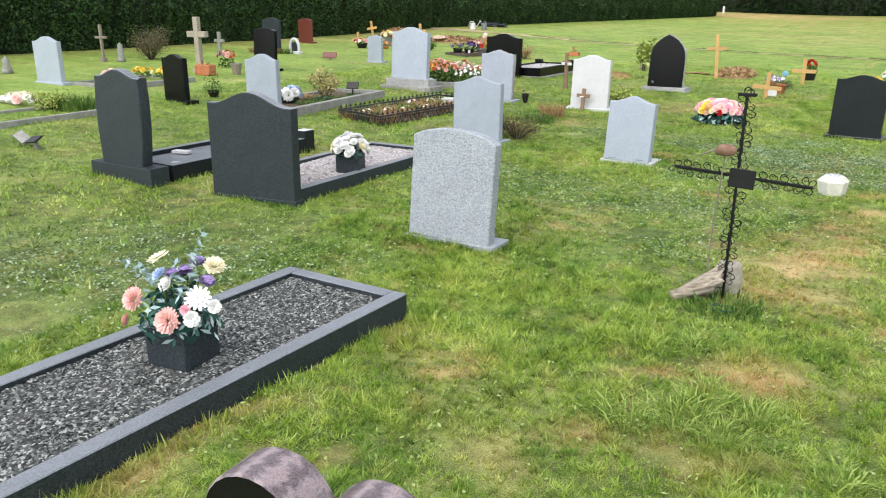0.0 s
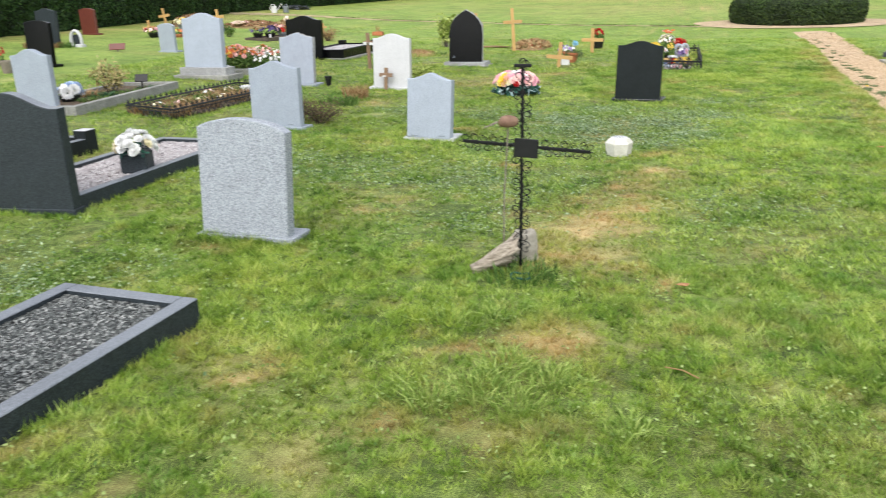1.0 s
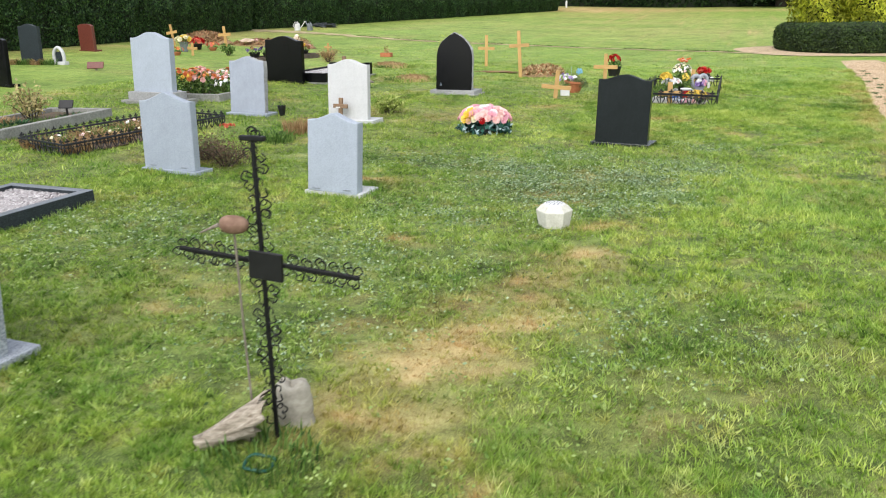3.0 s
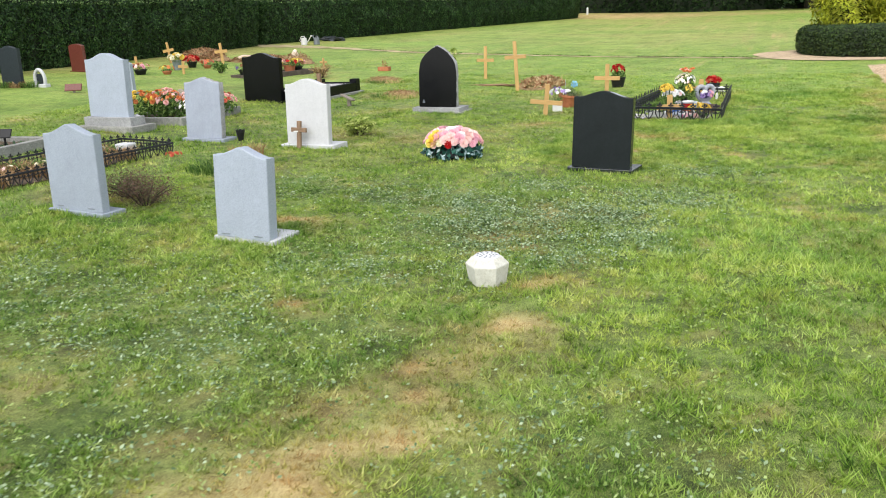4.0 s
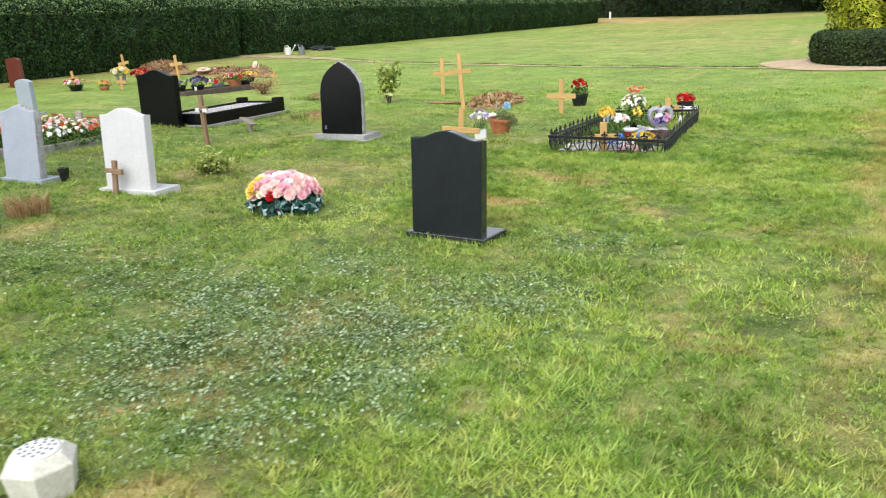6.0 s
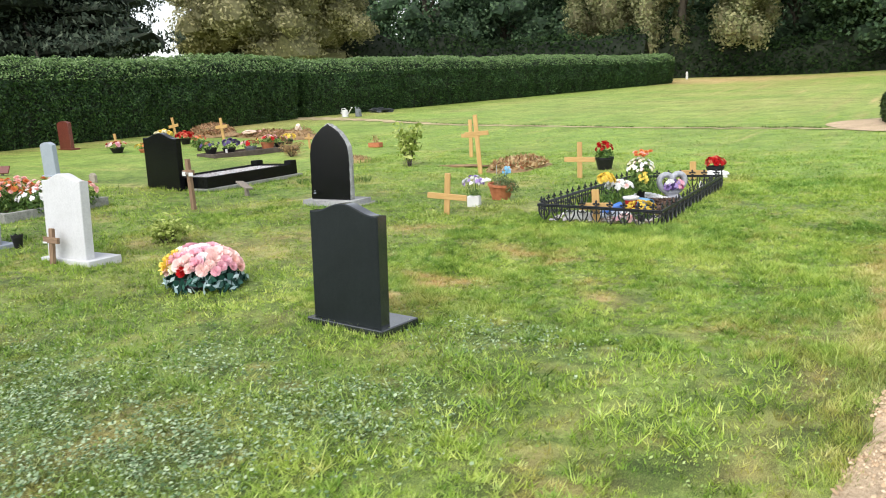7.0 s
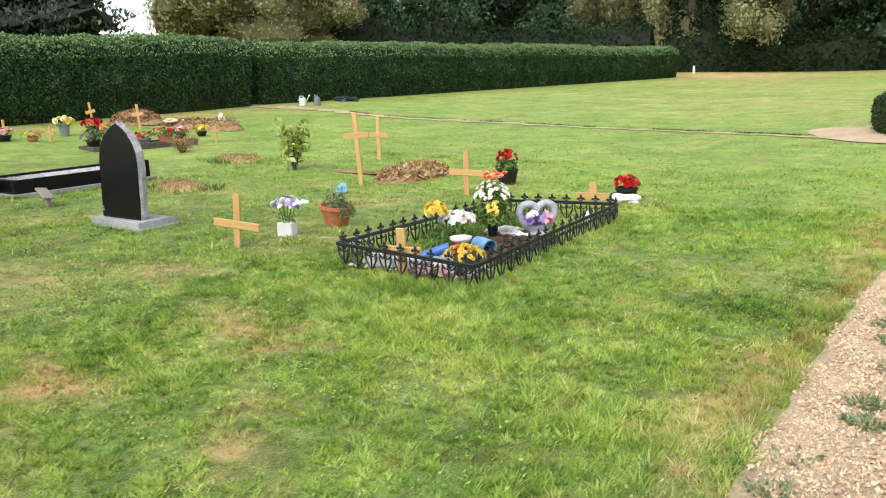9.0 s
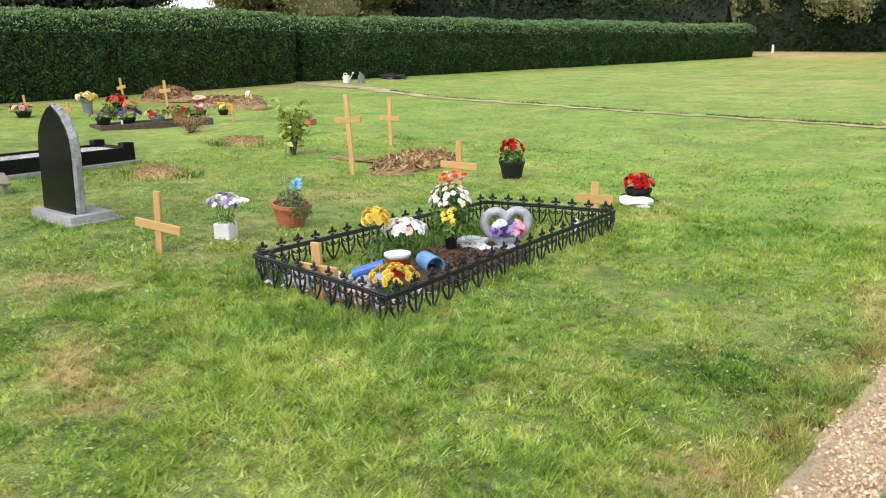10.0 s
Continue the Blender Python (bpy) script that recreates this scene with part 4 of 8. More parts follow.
tree("conifer", -25.0, 24.2, "dark spreading cedar behind the hedge", M_CONIFER, lobes_cedar(R, 170, 6.3, 1.0, 9), 84000, 0.22, 0.42, 71, 1.2, fill=0.8, narrow=0.4)
tree("conifer", -32.5, 25.0, "dark spreading cedar behind the hedge", M_CONIFER, lobes_cedar(R, 110, 6.5, 1.5, 9.5), 46000, 0.26, 0.42, 72, 1.2, fill=0.8, narrow=0.4)
tree("broadleaf_tree", -27.6, 39.9, "dull yellow-green broadleaf tree behind the hedge", M_LIGHTTREE, lobes_round(R, 96, 4.6, 3.8, 1.6, 9.5, 1.2), 60000, 0.2, 0.35, 73, 0.8, core=M_OLIVECORE, fill=0.84)
tree("broadleaf_tree", -27.2, 43.2, "dull yellow-green broadleaf tree behind the hedge", M_LIGHTTREE, lobes_round(R, 86, 4.4, 3.6, 1.6, 9.5, 1.2), 52000, 0.2, 0.35, 74, 0.8, core=M_OLIVECORE, fill=0.84)
for i, (tx, ty) in enumerate([(-25, 64), (-20.5, 67.5), (-29, 59), (-13.5, 70), (-37, 57)]):
    tree("broadleaf_tree", tx, ty, "dark green broadleaf tree at the wood's edge", M_DARKTREE, lobes_round(R, 60, 4.4, 4.0, 0.8, 9.5, 1.5), 11500, 0.34, 0.4, 80 + i, 0.3, core=M_WOODCORE)
tree("willow_tree", -10.8, 62.0, "wide pale grey-green tree hanging over the hedge end", M_WILLOW,
     lobes_hang(R, 50, -7.4, 0.0, -2.4, 2.4, 2.4, 8.5, 0.85) + lobes_hang(R, 30, 3.0, 6.2, -2.4, 2.4, 3.0, 8.5, 0.85) + lobes_hang(R, 22, -0.8, 4.0, -2.2, 2.4, 6.2, 9.0, 0.95)
     + [(-5.0, -2.6, 1.9, 0.9, 0.7, 1.2), (-3.3, -2.6, 1.6, 1.0, 0.8, 1.1), (-1.6, -2.4, 1.8, 0.8, 0.7, 1.2), (3.8, -2.4, 2.8, 0.9, 0.7, 1.1), (5.2, -2.3, 2.5, 0.9, 0.7, 1.1)], 40000, 0.25, 0.4, 91, 1.6, limbs=6, core=M_PALECORE)
for i, (tx, ty) in enumerate([(-4.5, 69), (0.5, 66), (4.5, 62.5), (10, 63), (16, 62), (23, 60)]):
    tree("broadleaf_tree", tx, ty, "dark green broadleaf tree at the wood's edge", M_DARKTREE, lobes_round(R, 56, 3.9, 3.4, 1.2, 9.5, 1.5), 10500, 0.34, 0.4, 100 + i, 0.3, core=M_WOODCORE)


def thicket(name, pts, h, label, seed, leaves, mat, leaf=0.26):
    """Low dark growth along the wood's edge: one uneven bank of leaves over a core coloured as shade."""
    root = tagged(new(name), label, "thicket", kind="stuff")
    r = np.random.RandomState(seed)
    P = np.array(pts, float)
    seg = np.linalg.norm(np.diff(P, axis=0), axis=1)
    cum = np.r_[0, np.cumsum(seg)]

    def along(u):
        s = u * cum[-1]
        return np.interp(s, cum, P[:, 0]), np.interp(s, cum, P[:, 1]), s

    n = 80
    v, f = [], []
    for i in range(n + 1):
        x, y, s = along(i / n)
        hh = h * (0.8 + 0.4 * float(waves(np.array(s), np.array(0.0), 0.5, seed)))
        z = gz(x, y)
        v += [(x, y, z - 0.1), (x + 0.1, y + 0.4, z + hh * 0.6), (x, y + 1.2, z + hh), (x, y + 3, z)]
        if i:
            a = 4 * (i - 1)
            f += [(a, a + 4, a + 5, a + 1), (a + 1, a + 5, a + 6, a + 2), (a + 2, a + 6, a + 7, a + 3)]
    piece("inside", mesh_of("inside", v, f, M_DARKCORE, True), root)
    u, t = r.uniform(0, 1, leaves), r.uniform(0.02, 1, leaves)
    x, y, s = along(u)
    hh = h * (0.9 + 0.4 * waves(s, 0 * s, 0.5, seed)) * (1 + 0.12 * waves(s, t * 3, 2.5, seed + 3))
    c = np.stack([x + r.normal(scale=0.25, size=leaves), y - 0.15 + t * 1.2 + r.normal(scale=0.25, size=leaves), ground_z(x, y) + t * hh], -1)
    nrm = np.stack([0 * t, -1 + 0 * t, 0.6 + 0 * t], -1)
    scatter_mesh("foliage", leaf_quads(c, nrm, leaf, leaf * 0.58, r, 0.2), mat, 4, root, kind="stuff")
    return root


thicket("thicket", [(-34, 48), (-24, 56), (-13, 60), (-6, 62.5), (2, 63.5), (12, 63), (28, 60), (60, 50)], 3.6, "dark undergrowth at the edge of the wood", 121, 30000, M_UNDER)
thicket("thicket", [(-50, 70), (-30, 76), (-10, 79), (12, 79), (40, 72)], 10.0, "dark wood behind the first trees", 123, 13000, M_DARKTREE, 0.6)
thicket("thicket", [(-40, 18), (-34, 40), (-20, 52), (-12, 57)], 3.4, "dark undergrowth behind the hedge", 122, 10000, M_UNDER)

# clipped round yew hedge with golden conifers inside, where the paths meet
def yew_ring(x, y):
    root = thing("round_hedge", x, y, "low round clipped dark yew hedge where paths meet", "hedge")
    r = np.random.RandomState(7)
    prof = [(1.77, 0.0), (1.83, 0.32), (1.80, 0.55), (1.65, 0.65), (0.9, 0.67), (0.4, 0.67)]
    bm = lathe([(a - 0.05, b - 0.03 if b else 0) for a, b in prof], 40)
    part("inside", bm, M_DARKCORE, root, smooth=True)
    n = 26000
    a = r.uniform(0, 2 * math.pi, n)
    t = r.uniform(0, 1, n)
    rr = np.interp(t, [0, 0.3, 0.6, 0.7, 1], [1.77, 1.83, 1.80, 1.65, 0.6]) + r.normal(scale=0.025, size=n)
    zz = np.interp(t, [0, 0.3, 0.6, 0.7, 1], [0.02, 0.32, 0.57, 0.67, 0.69]) + r.normal(scale=0.02, size=n)
    nz = np.interp(t, [0, 0.55, 0.7, 1], [0.0, 0.2, 1.0, 2.0])
    c = np.stack([rr * np.cos(a), rr * np.sin(a), zz], -1)
    scatter_mesh("foliage", leaf_quads(c, np.stack([np.cos(a), np.sin(a), nz], -1), 0.075, 0.035, r), M_YEW, 4, root, kind="stuff")
    return root


yew_ring(4.05, 26.0)


def gold_bush(x, y, h, w, seed):
    root = thing("golden_conifer", x, y, "bright yellow-green golden conifer bush inside the round hedge", "bush")
    r = np.random.RandomState(seed)
    part("trunk", sweep([(0, 0, 0), (0.02, 0, h * 0.5), (0, 0, h * 0.8)], 0.05, 7, r1=0.02), M_TRUNK, root)
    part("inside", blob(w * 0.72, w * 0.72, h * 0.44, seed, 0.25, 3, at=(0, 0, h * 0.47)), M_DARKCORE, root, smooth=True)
    n = 9000
    v = r.normal(size=(n, 3))
    v /= np.linalg.norm(v, axis=1, keepdims=True)
    k = 1 + 0.2 * np.sin(6 * v[:, 0] + 5 * v[:, 1] + 4 * v[:, 2]) + r.normal(scale=0.07, size=n)
    c = v * np.array([w, w, h * 0.52]) * k[:, None] + [0, 0, h * 0.5]
    scatter_mesh("sprays", leaf_quads(c, v + [0, 0, 0.8], 0.13, 0.04, r, -0.8), M_GOLDYEW, 4, root, kind="stuff")


gold_bush(3.3, 26.2, 1.95, 0.64, 3)
gold_bush(4.6, 26.0, 1.75, 0.66, 4)
gold_bush(3.95, 26.9, 2.05, 0.66, 5)

# ---- headstones ----
def top_line(kind, u):
    """Height of the top edge, 0 at the shoulders and 1 at the peak, for u from -1 to 1."""
    a = abs(u)
    if kind == "ogee":
        return 0.5 * (1 + math.cos(math.pi * min(1, a * 1.12))) ** 1.0
    if kind == "peon":
        return max(0.0, 1 - max(0.0, a - 0.06) / 0.78) ** 1.25 if a < 0.84 else 0.0
    if kind == "arch":
        return (math.sqrt(max(0, 1.35 - a * a)) - math.sqrt(0.35)) / (math.sqrt(1.35) - math.sqrt(0.35))
    if kind == "gothic":
        return max(0.0, math.sqrt(max(0, 4 - (a + 1) ** 2)) / math.sqrt(3))
    if kind == "flat":
        return 1 - a ** 6
    return 1 - a * a


def tablet_bm(w, h, th, kind="ogee", rise=0.08, rough=0.0, bulge=0.0, seed=0, bevel=0.006):
    """An upright slab: outline with its shaped top, drawn back through the thickness; rough: hewn edges."""
    hs = h - rise
    side = 10 if rough or bulge else 3
    line = []
    for k in range(side + 1):
        t = k / side
        line.append((-w / 2 - bulge * math.sin(math.pi * t * 0.85), hs * t))
    m = 32
    for k in range(1, m):
        u = -1 + 2 * k / m
        line.append((u * (w / 2 + bulge * math.sin(math.pi * 0.85)), hs + rise * top_line(kind, u)))
    for k in range(side + 1):
        t = 1 - k / side
        line.append((w / 2 + bulge * math.sin(math.pi * t * 0.85), hs * t))
    r = random.Random(seed)
    bm = bmesh.new()
    layers = [(-th / 2, bevel), (-th / 2 + bevel, 0), (-th / 6, 0), (th / 6, 0), (th / 2 - bevel, 0), (th / 2, bevel)]
    rings = []
    for li, (y, inset) in enumerate(layers):
        ring = []
        for x, z in line:
            sx = x * (1 - 2 * inset / w)
            sz = z - inset if z > 0.02 else z
            j = rough if 1 < li < 4 else rough * 0.35 if li in (1, 4) else 0
            ring.append(bm.verts.new((sx + math.copysign(r.uniform(-0.2, 1) * j, x) * (z > 0.01), y, sz + (r.uniform(-0.3, 1) * j if z > hs * 0.98 else 0))))
        rings.append(ring)
    n = len(line)
    for a, b in zip(rings, rings[1:]):
        for k in range(n):
            bm.faces.new((a[k], a[(k + 1) % n], b[(k + 1) % n], b[k]))
    bm.faces.new(rings[0][::-1]), bm.faces.new(rings[-1])
    bmesh.ops.recalc_face_normals(bm, faces=bm.faces[:])
    return bm


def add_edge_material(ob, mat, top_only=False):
    """Gives the narrow sides and top of a slab, or its top alone, their own finish; on a top alone it is painted sky
    reflection.
    """
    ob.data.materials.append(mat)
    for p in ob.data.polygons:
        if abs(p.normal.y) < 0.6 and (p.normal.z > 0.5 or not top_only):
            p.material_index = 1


def headstone(x, y, w, h, label, mat, kind="ogee", rise=0.08, th=0.08, base=None, base_mat=None, rough=0.0, bulge=0.0, lean=0.0, rz=0.0, tip=0.0, edge=None, seed=0, group="", base_label=""):
    """Front face of the slab at y. base: (width, front overhang, back overhang, height)."""
    root = thing("headstone", x, y, label, "headstone", rz=rz, group=group)
    z0 = 0.0
    if base:
        bw, bf, bb, bh = base
        bm = box(-bw / 2, bw / 2, -bf, th + bb, -0.06, bh, 0.006, 2)
        part("base", bm, base_mat or mat, root, base_label)
        z0 = bh
    tab = part("tablet", tablet_bm(w, h - z0, th, kind, rise, rough, bulge, seed), mat, root)
    tab.matrix_basis = pose(0, th / 2, z0 - 0.003 if base else -0.04, lean, tip, 0)
    if not base:
        tab.scale.z = (h + 0.04) / h
    if edge:
        add_edge_material(tab, edge, edge is M_SKYTOP)
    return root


def kerb_set(x0, x1, y0, y1, h, wd, mat, label, bed, bed_h, chips=None, group="", chip_n=0, chip_size=0.014, posts=(), top=None, chip_label="", open_front=False, rz=0.0, footing=0.0):
    """Four kerb stones round a grave with its filling."""
    cx, cy = (x0 + x1) / 2, (y0 + y1) / 2
    root = thing("grave_kerb", cx, cy, label, "grave kerb", group=group, rz=rz)
    if footing:
        hx, hy = (x1 - x0) / 2 + footing, (y1 - y0) / 2 + footing
        part("footing", box(-hx, hx, -hy, hy, -0.08, 0.025, 0.004), M_CONCRETE, root, "pale concrete footing")
    hx, hy = (x1 - x0) / 2, (y1 - y0) / 2
    bars = [(-hx, -hx + wd, -hy, hy), (hx - wd, hx, -hy, hy), (-hx + wd + 0.002, hx - wd - 0.002, hy - wd, hy - 0.001), (-hx + wd + 0.002, hx - wd - 0.002, -hy + 0.001, -hy + wd)]
    for k, (a, b, c, d) in enumerate(bars):
        if k == 3 and open_front:
            continue
        ob = part("kerb_stone", box(a, b, c, d, -0.08, h, 0.004, 1), mat, root)
        # upward faces take the colour with the sky's reflection in it
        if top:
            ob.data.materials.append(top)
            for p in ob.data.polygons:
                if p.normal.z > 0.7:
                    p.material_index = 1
    for a, c, ph in posts:
        part("corner_post", box(a - 0.07, a + 0.07, c - 0.07, c + 0.07, -0.05, ph, 0.006, 1), mat, root)
    bm = bmesh.new()
    nxy = 14
    grid = [[bm.verts.new((-hx + wd + (2 * hx - 2 * wd) * i / nxy, -hy + wd + (2 * hy - 2 * wd) * j / nxy, bed_h + 0.01 * noise.noise(Vector((i * 0.5 + x0, j * 0.5, 0))))) for i in range(nxy + 1)] for j in range(nxy + 1)]
    for j in range(nxy):
        for i in range(nxy):
            bm.faces.new((grid[j][i], grid[j][i + 1], grid[j + 1][i + 1], grid[j + 1][i]))
    part("bed", bm, bed, root, smooth=True)
    if chips:
        pebbles("chippings", chip_n, -hx + wd, hx - wd, -hy + wd, hy - wd, chip_size, chips, lambda x, y: 0 * x + bed_h + 0.002, chip_label, parent=root, flat=0.3)
    return root


GST = "headstones of the lawn rows"
headstone(-2.225, 4.26, 0.585, 0.742, "pale speckled granite headstone with arched top, back view", M_SPECK, "arch", 0.065, 0.085, (0.66, 0.012, 0.13, 0.04), M_SPECK, group=GST, rz=-3, lean=-3, tip=2.4)
headstone(-4.0, 4.47, 0.755, 0.815, "dark grey fine-tooled headstone with ogee top", M_DARKST, "ogee", 0.095, 0.09, (0.78, 0.006, 0.02, 0.03), group=GST, rz=4, tip=1.2, lean=0.8, edge=M_SKYTOP)
kerb_set(-4.44, -3.60, 4.6, 6.66, 0.1, 0.075, M_DARKST, "dark granite kerb round pale pink chippings", M_WCHIPBED, 0.07, M_WCHIPS, chip_n=4500, chip_size=0.011, top=M_SKYTOP, chip_label="pale pinkish stone chippings", rz=-3)
headstone(-5.28, 4.37, 0.50, 0.89, "dark green-grey granite headstone with curved hewn sides", M_DARKST, "ogee", 0.06, 0.1, (0.76, 0.03, 0.05, 0.135), M_DARKST, rough=0.012, bulge=0.03, lean=-1, rz=-4, tip=1, edge=M_SKYTOP, seed=4)
kerb_set(-5.6, -4.85, 4.58, 6.3, 0.13, 0.075, M_SLATEST, "black granite kerb with flat cover stones", M_SKYTOP, 0.09, posts=((0.31, 0.8, 0.2), (-0.31, 0.8, 0.2)), rz=-4, top=M_SKYTOP)
kerb_set(-2.73, -1.95, 0.98, 3.18, 0.11, 0.08, M_DARKST, "dark granite kerb round grey slate chippings", M_CHIPBED, 0.082, M_CHIPS, chip_n=20000, chip_size=0.0105, top=M_SKYTOP, chip_label="grey slate chippings", rz=-5)
pale_a = headstone(-3.724, 7.75, 0.605, 0.705, "light grey headstone with peaked top, back view", M_GREYST, "peon", 0.075, 0.075, (0.66, 0.02, 0.12, 0.03), group=GST, rz=-8, lean=-3.3, tip=-0.8)
pale_b = headstone(-1.97, 7.455, 0.45, 0.65, "light grey headstone with peaked top on small white base", M_PALEST, "peon", 0.06, 0.09, (0.52, -0.004, 0.2, 0.035), M_WHITEST, group=GST, rz=-5, lean=-3.4, tip=2)
headstone(-6.75, 7.8, 0.50, 0.74, "light grey headstone with ogee top at a kerbed grave", M_GREYST, "ogee", 0.07, 0.08, (0.60, 0.02, 0.1, 0.03), group=GST)
headstone(-8.22, 7.75, 0.42, 0.64, "small black polished headstone with ogee top", M_BLACKST, "ogee", 0.05, 0.08, (0.52, 0.02, 0.1, 0.03), group=GST, rz=-4)
headstone(-11.0, 7.9, 0.56, 0.70, "pale grey headstone with ogee top", M_PALEST, "ogee", 0.07, 0.08, (0.66, 0.02, 0.1, 0.03), group=GST)
for stone, w in ((pale_a, 0.60), (pale_b, 0.45)):
    for u in (-0.32, 0.3):
        part("inscription_bar", box(u * w - 0.035, u * w + 0.035, -0.003, 0.002, 0.054, 0.060), M_GREYPL, stone)
tall = headstone(-6.635, 11.24, 0.69, 0.99, "tall light grey headstone on stepped base", M_PALEST, "ogee", 0.08, 0.1, (0.84, 0.05, 0.1, 0.18), M_ROUGHST, group=GST, rz=-4.4, lean=-3, tip=0.9)
part("plinth", box(-0.5, 0.5, -0.12, 0.3, -0.06, 0.07, 0.008, 2), M_CONCRETE, tall)
headstone(-4.965, 10.98, 0.54, 0.745, "blue-grey headstone with hewn edges and peaked top", M_BLUEST, "peon", 0.06, 0.085, (0.66, 0.03, 0.12, 0.03), M_BLUEST, rough=0.018, edge=M_ROUGHST, seed=8, group=GST, rz=-4.6, lean=-6, tip=-0.4)
headstone(-3.469, 10.886, 0.545, 0.775, "white marble headstone with ogee top on white base", M_WHITEST, "ogee", 0.062, 0.085, (0.7, 0.03, 0.2, 0.045), M_WHITEST, group=GST, rz=-1.7, lean=-3.6, tip=0.5)
headstone(-0.078, 10.362, 0.556, 0.745, "slate black headstone with ogee top on thin base", M_SLATEST, "ogee", 0.056, 0.08, (0.63, 0.03, 0.2, 0.045), M_POLBASE, group=GST, rz=-9, lean=-2.4, tip=1.1, edge=M_POLBASE)
headstone(-10.17, 11.85, 0.54, 0.77, "black polished headstone with arched top", M_BLACKST, "arch", 0.05, 0.08, (0.64, 0.02, 0.1, 0.03), group=GST, rz=-4, lean=-3)
headstone(-12.68, 15.02, 0.55, 0.80, "dark slate headstone with arched top", M_DARKST, "ogee", 0.05, 0.08, (0.65, 0.02, 0.1, 0.03), group=GST, rz=-4, lean=-3)
headstone(-14.1, 18.18, 0.46, 0.66, "red granite headstone with arched top", M_REDST, "arch", 0.05, 0.09, (0.56, 0.02, 0.1, 0.03), group=GST, rz=-4)
headstone(-9.6, 14.8, 0.37, 0.58, "small grey headstone with arched top", M_GREYST, "arch", 0.05, 0.08, (0.46, 0.02, 0.1, 0.03), group=GST, rz=-4)
headstone(-6.39, 14.42, 0.755, 0.81, "black polished headstone with ogee top at a kerbed grave", M_BLACKST, "ogee", 0.075, 0.09, (0.79, 0.01, 0.02, 0.02), group=GST, rz=-5, tip=2)
kerb_set(-6.45, -5.58, 14.55, 16.32, 0.18, 0.08, M_BLACKST, "black polished granite kerb round white chippings", M_WHITEST, 0.15, M_WCHIPS, chip_n=2200, chip_size=0.012, posts=((-0.37, 0.82, 0.24), (0.37, 0.82, 0.24)), chip_label="white stone chippings", rz=-3, footing=0.06)
gothic = headstone(-3.152, 14.12, 0.60, 0.96, "black polished headstone with pointed arch and hewn edges", M_BLACKST, "gothic", 0.36, 0.09, (0.76, 0.08, 0.2, 0.08), M_ROUGHST, rough=0.02, edge=M_ROUGHST, seed=9, group=GST, rz=-3.2, lean=-2.4, tip=1)
for k, w in enumerate((0.018, 0.03, 0.038)):
    part("inscription_bar", box(-0.2 - w / 2, -0.2 + w / 2, -0.0475, -0.0445, 0.185 - 0.016 * k, 0.191 - 0.016 * k), M_BLUEST, gothic)
ptf = thing("footing_slab", -3.145, 14.22, "pale concrete footing under a pointed headstone", "footing")
part("slab", box(-0.42, 0.42, -0.22, 0.26, -0.05, 0.02, 0.004), M_CONCRETE, ptf)

# ---- flowers ----
def bloom_mesh(kind, colour, cache={}):
    """One flower head of radius 1, facing up."""
    key = (kind, colour)
    if key in cache:
        return cache[key]
    r = random.Random(kind + colour)
    v, f = [], []

    def petal_at(a, r0, r1, w, z0, z1, cup):
        c, s = math.cos(a), math.sin(a)
        b = len(v)
        for rad, hw, z in ((r0, w * 0.35, z0), ((r0 + r1) / 2, w, (z0 + z1) / 2 - cup), (r1, w * 0.55, z1)):
            for sgn in (-1, 1):
                v.append((c * rad - s * hw * sgn, s * rad + c * hw * sgn, z + r.uniform(-0.04, 0.04)))
        f.extend([(b, b + 1, b + 3, b + 2), (b + 2, b + 3, b + 5, b + 4)])

    if kind == "rose":
        for ring, n, r0, r1, z0, z1, w in ((0, 7, 0.2, 1.0, 0.0, 0.18, 0.5), (1, 6, 0.15, 0.78, 0.05, 0.45, 0.42), (2, 5, 0.1, 0.52, 0.1, 0.62, 0.32), (3, 4, 0.05, 0.26, 0.15, 0.66, 0.2)):
            for k in range(n):
                petal_at(2 * math.pi * (k + 0.5 * ring) / n + r.uniform(-0.1, 0.1), r0, r1, w, z0, z1, 0.12)
    elif kind == "mum":
        for k in range(90):
            t = math.sqrt((k + 0.5) / 90)
            a = k * 2.39996
            el = (1 - t) * 1.45
            r1 = math.cos(el) * r.uniform(0.85, 1.05) + 0.02
            petal_at(a, r1 * 0.3, r1, 0.13, math.sin(el) * 0.3, math.sin(el) * 0.8 + 0.1, -0.05)
    elif kind == "daisy":
        for k in range(14):
            petal_at(2 * math.pi * k / 14, 0.12, r.uniform(0.85, 1.0), 0.17, 0.05, r.uniform(0.05, 0.22), 0.02)
        for k in range(10):
            petal_at(2 * math.pi * k / 10 + 0.2, 0.05, 0.6, 0.13, 0.1, 0.3, 0.0)
    elif kind == "spike":
        for k in range(40):
            a, z = k * 2.39996, k / 40 * 3.0
            petal_at(a, 0.05, 0.5 * (1.1 - z / 4), 0.16, z, z + 0.25, 0.0)
    else:  # small five-petal heads in a bunch
        for k in range(9):
            ca, cr = k * 2.39996, 0.7 * math.sqrt(k / 9)
            b = len(v)
            for q in range(5):
                petal_at(2 * math.pi * q / 5 + k, 0.04, 0.36, 0.16, 0.0, 0.08, 0.0)
            for i in range(b, len(v)):
                v[i] = (v[i][0] + cr * math.cos(ca), v[i][1] + cr * math.sin(ca), v[i][2] + 0.35 * (1 - cr) + r.uniform(-0.05, 0.05))
    cache[key] = mesh_of("bloom", v, f, PETAL[colour])
    return cache[key]


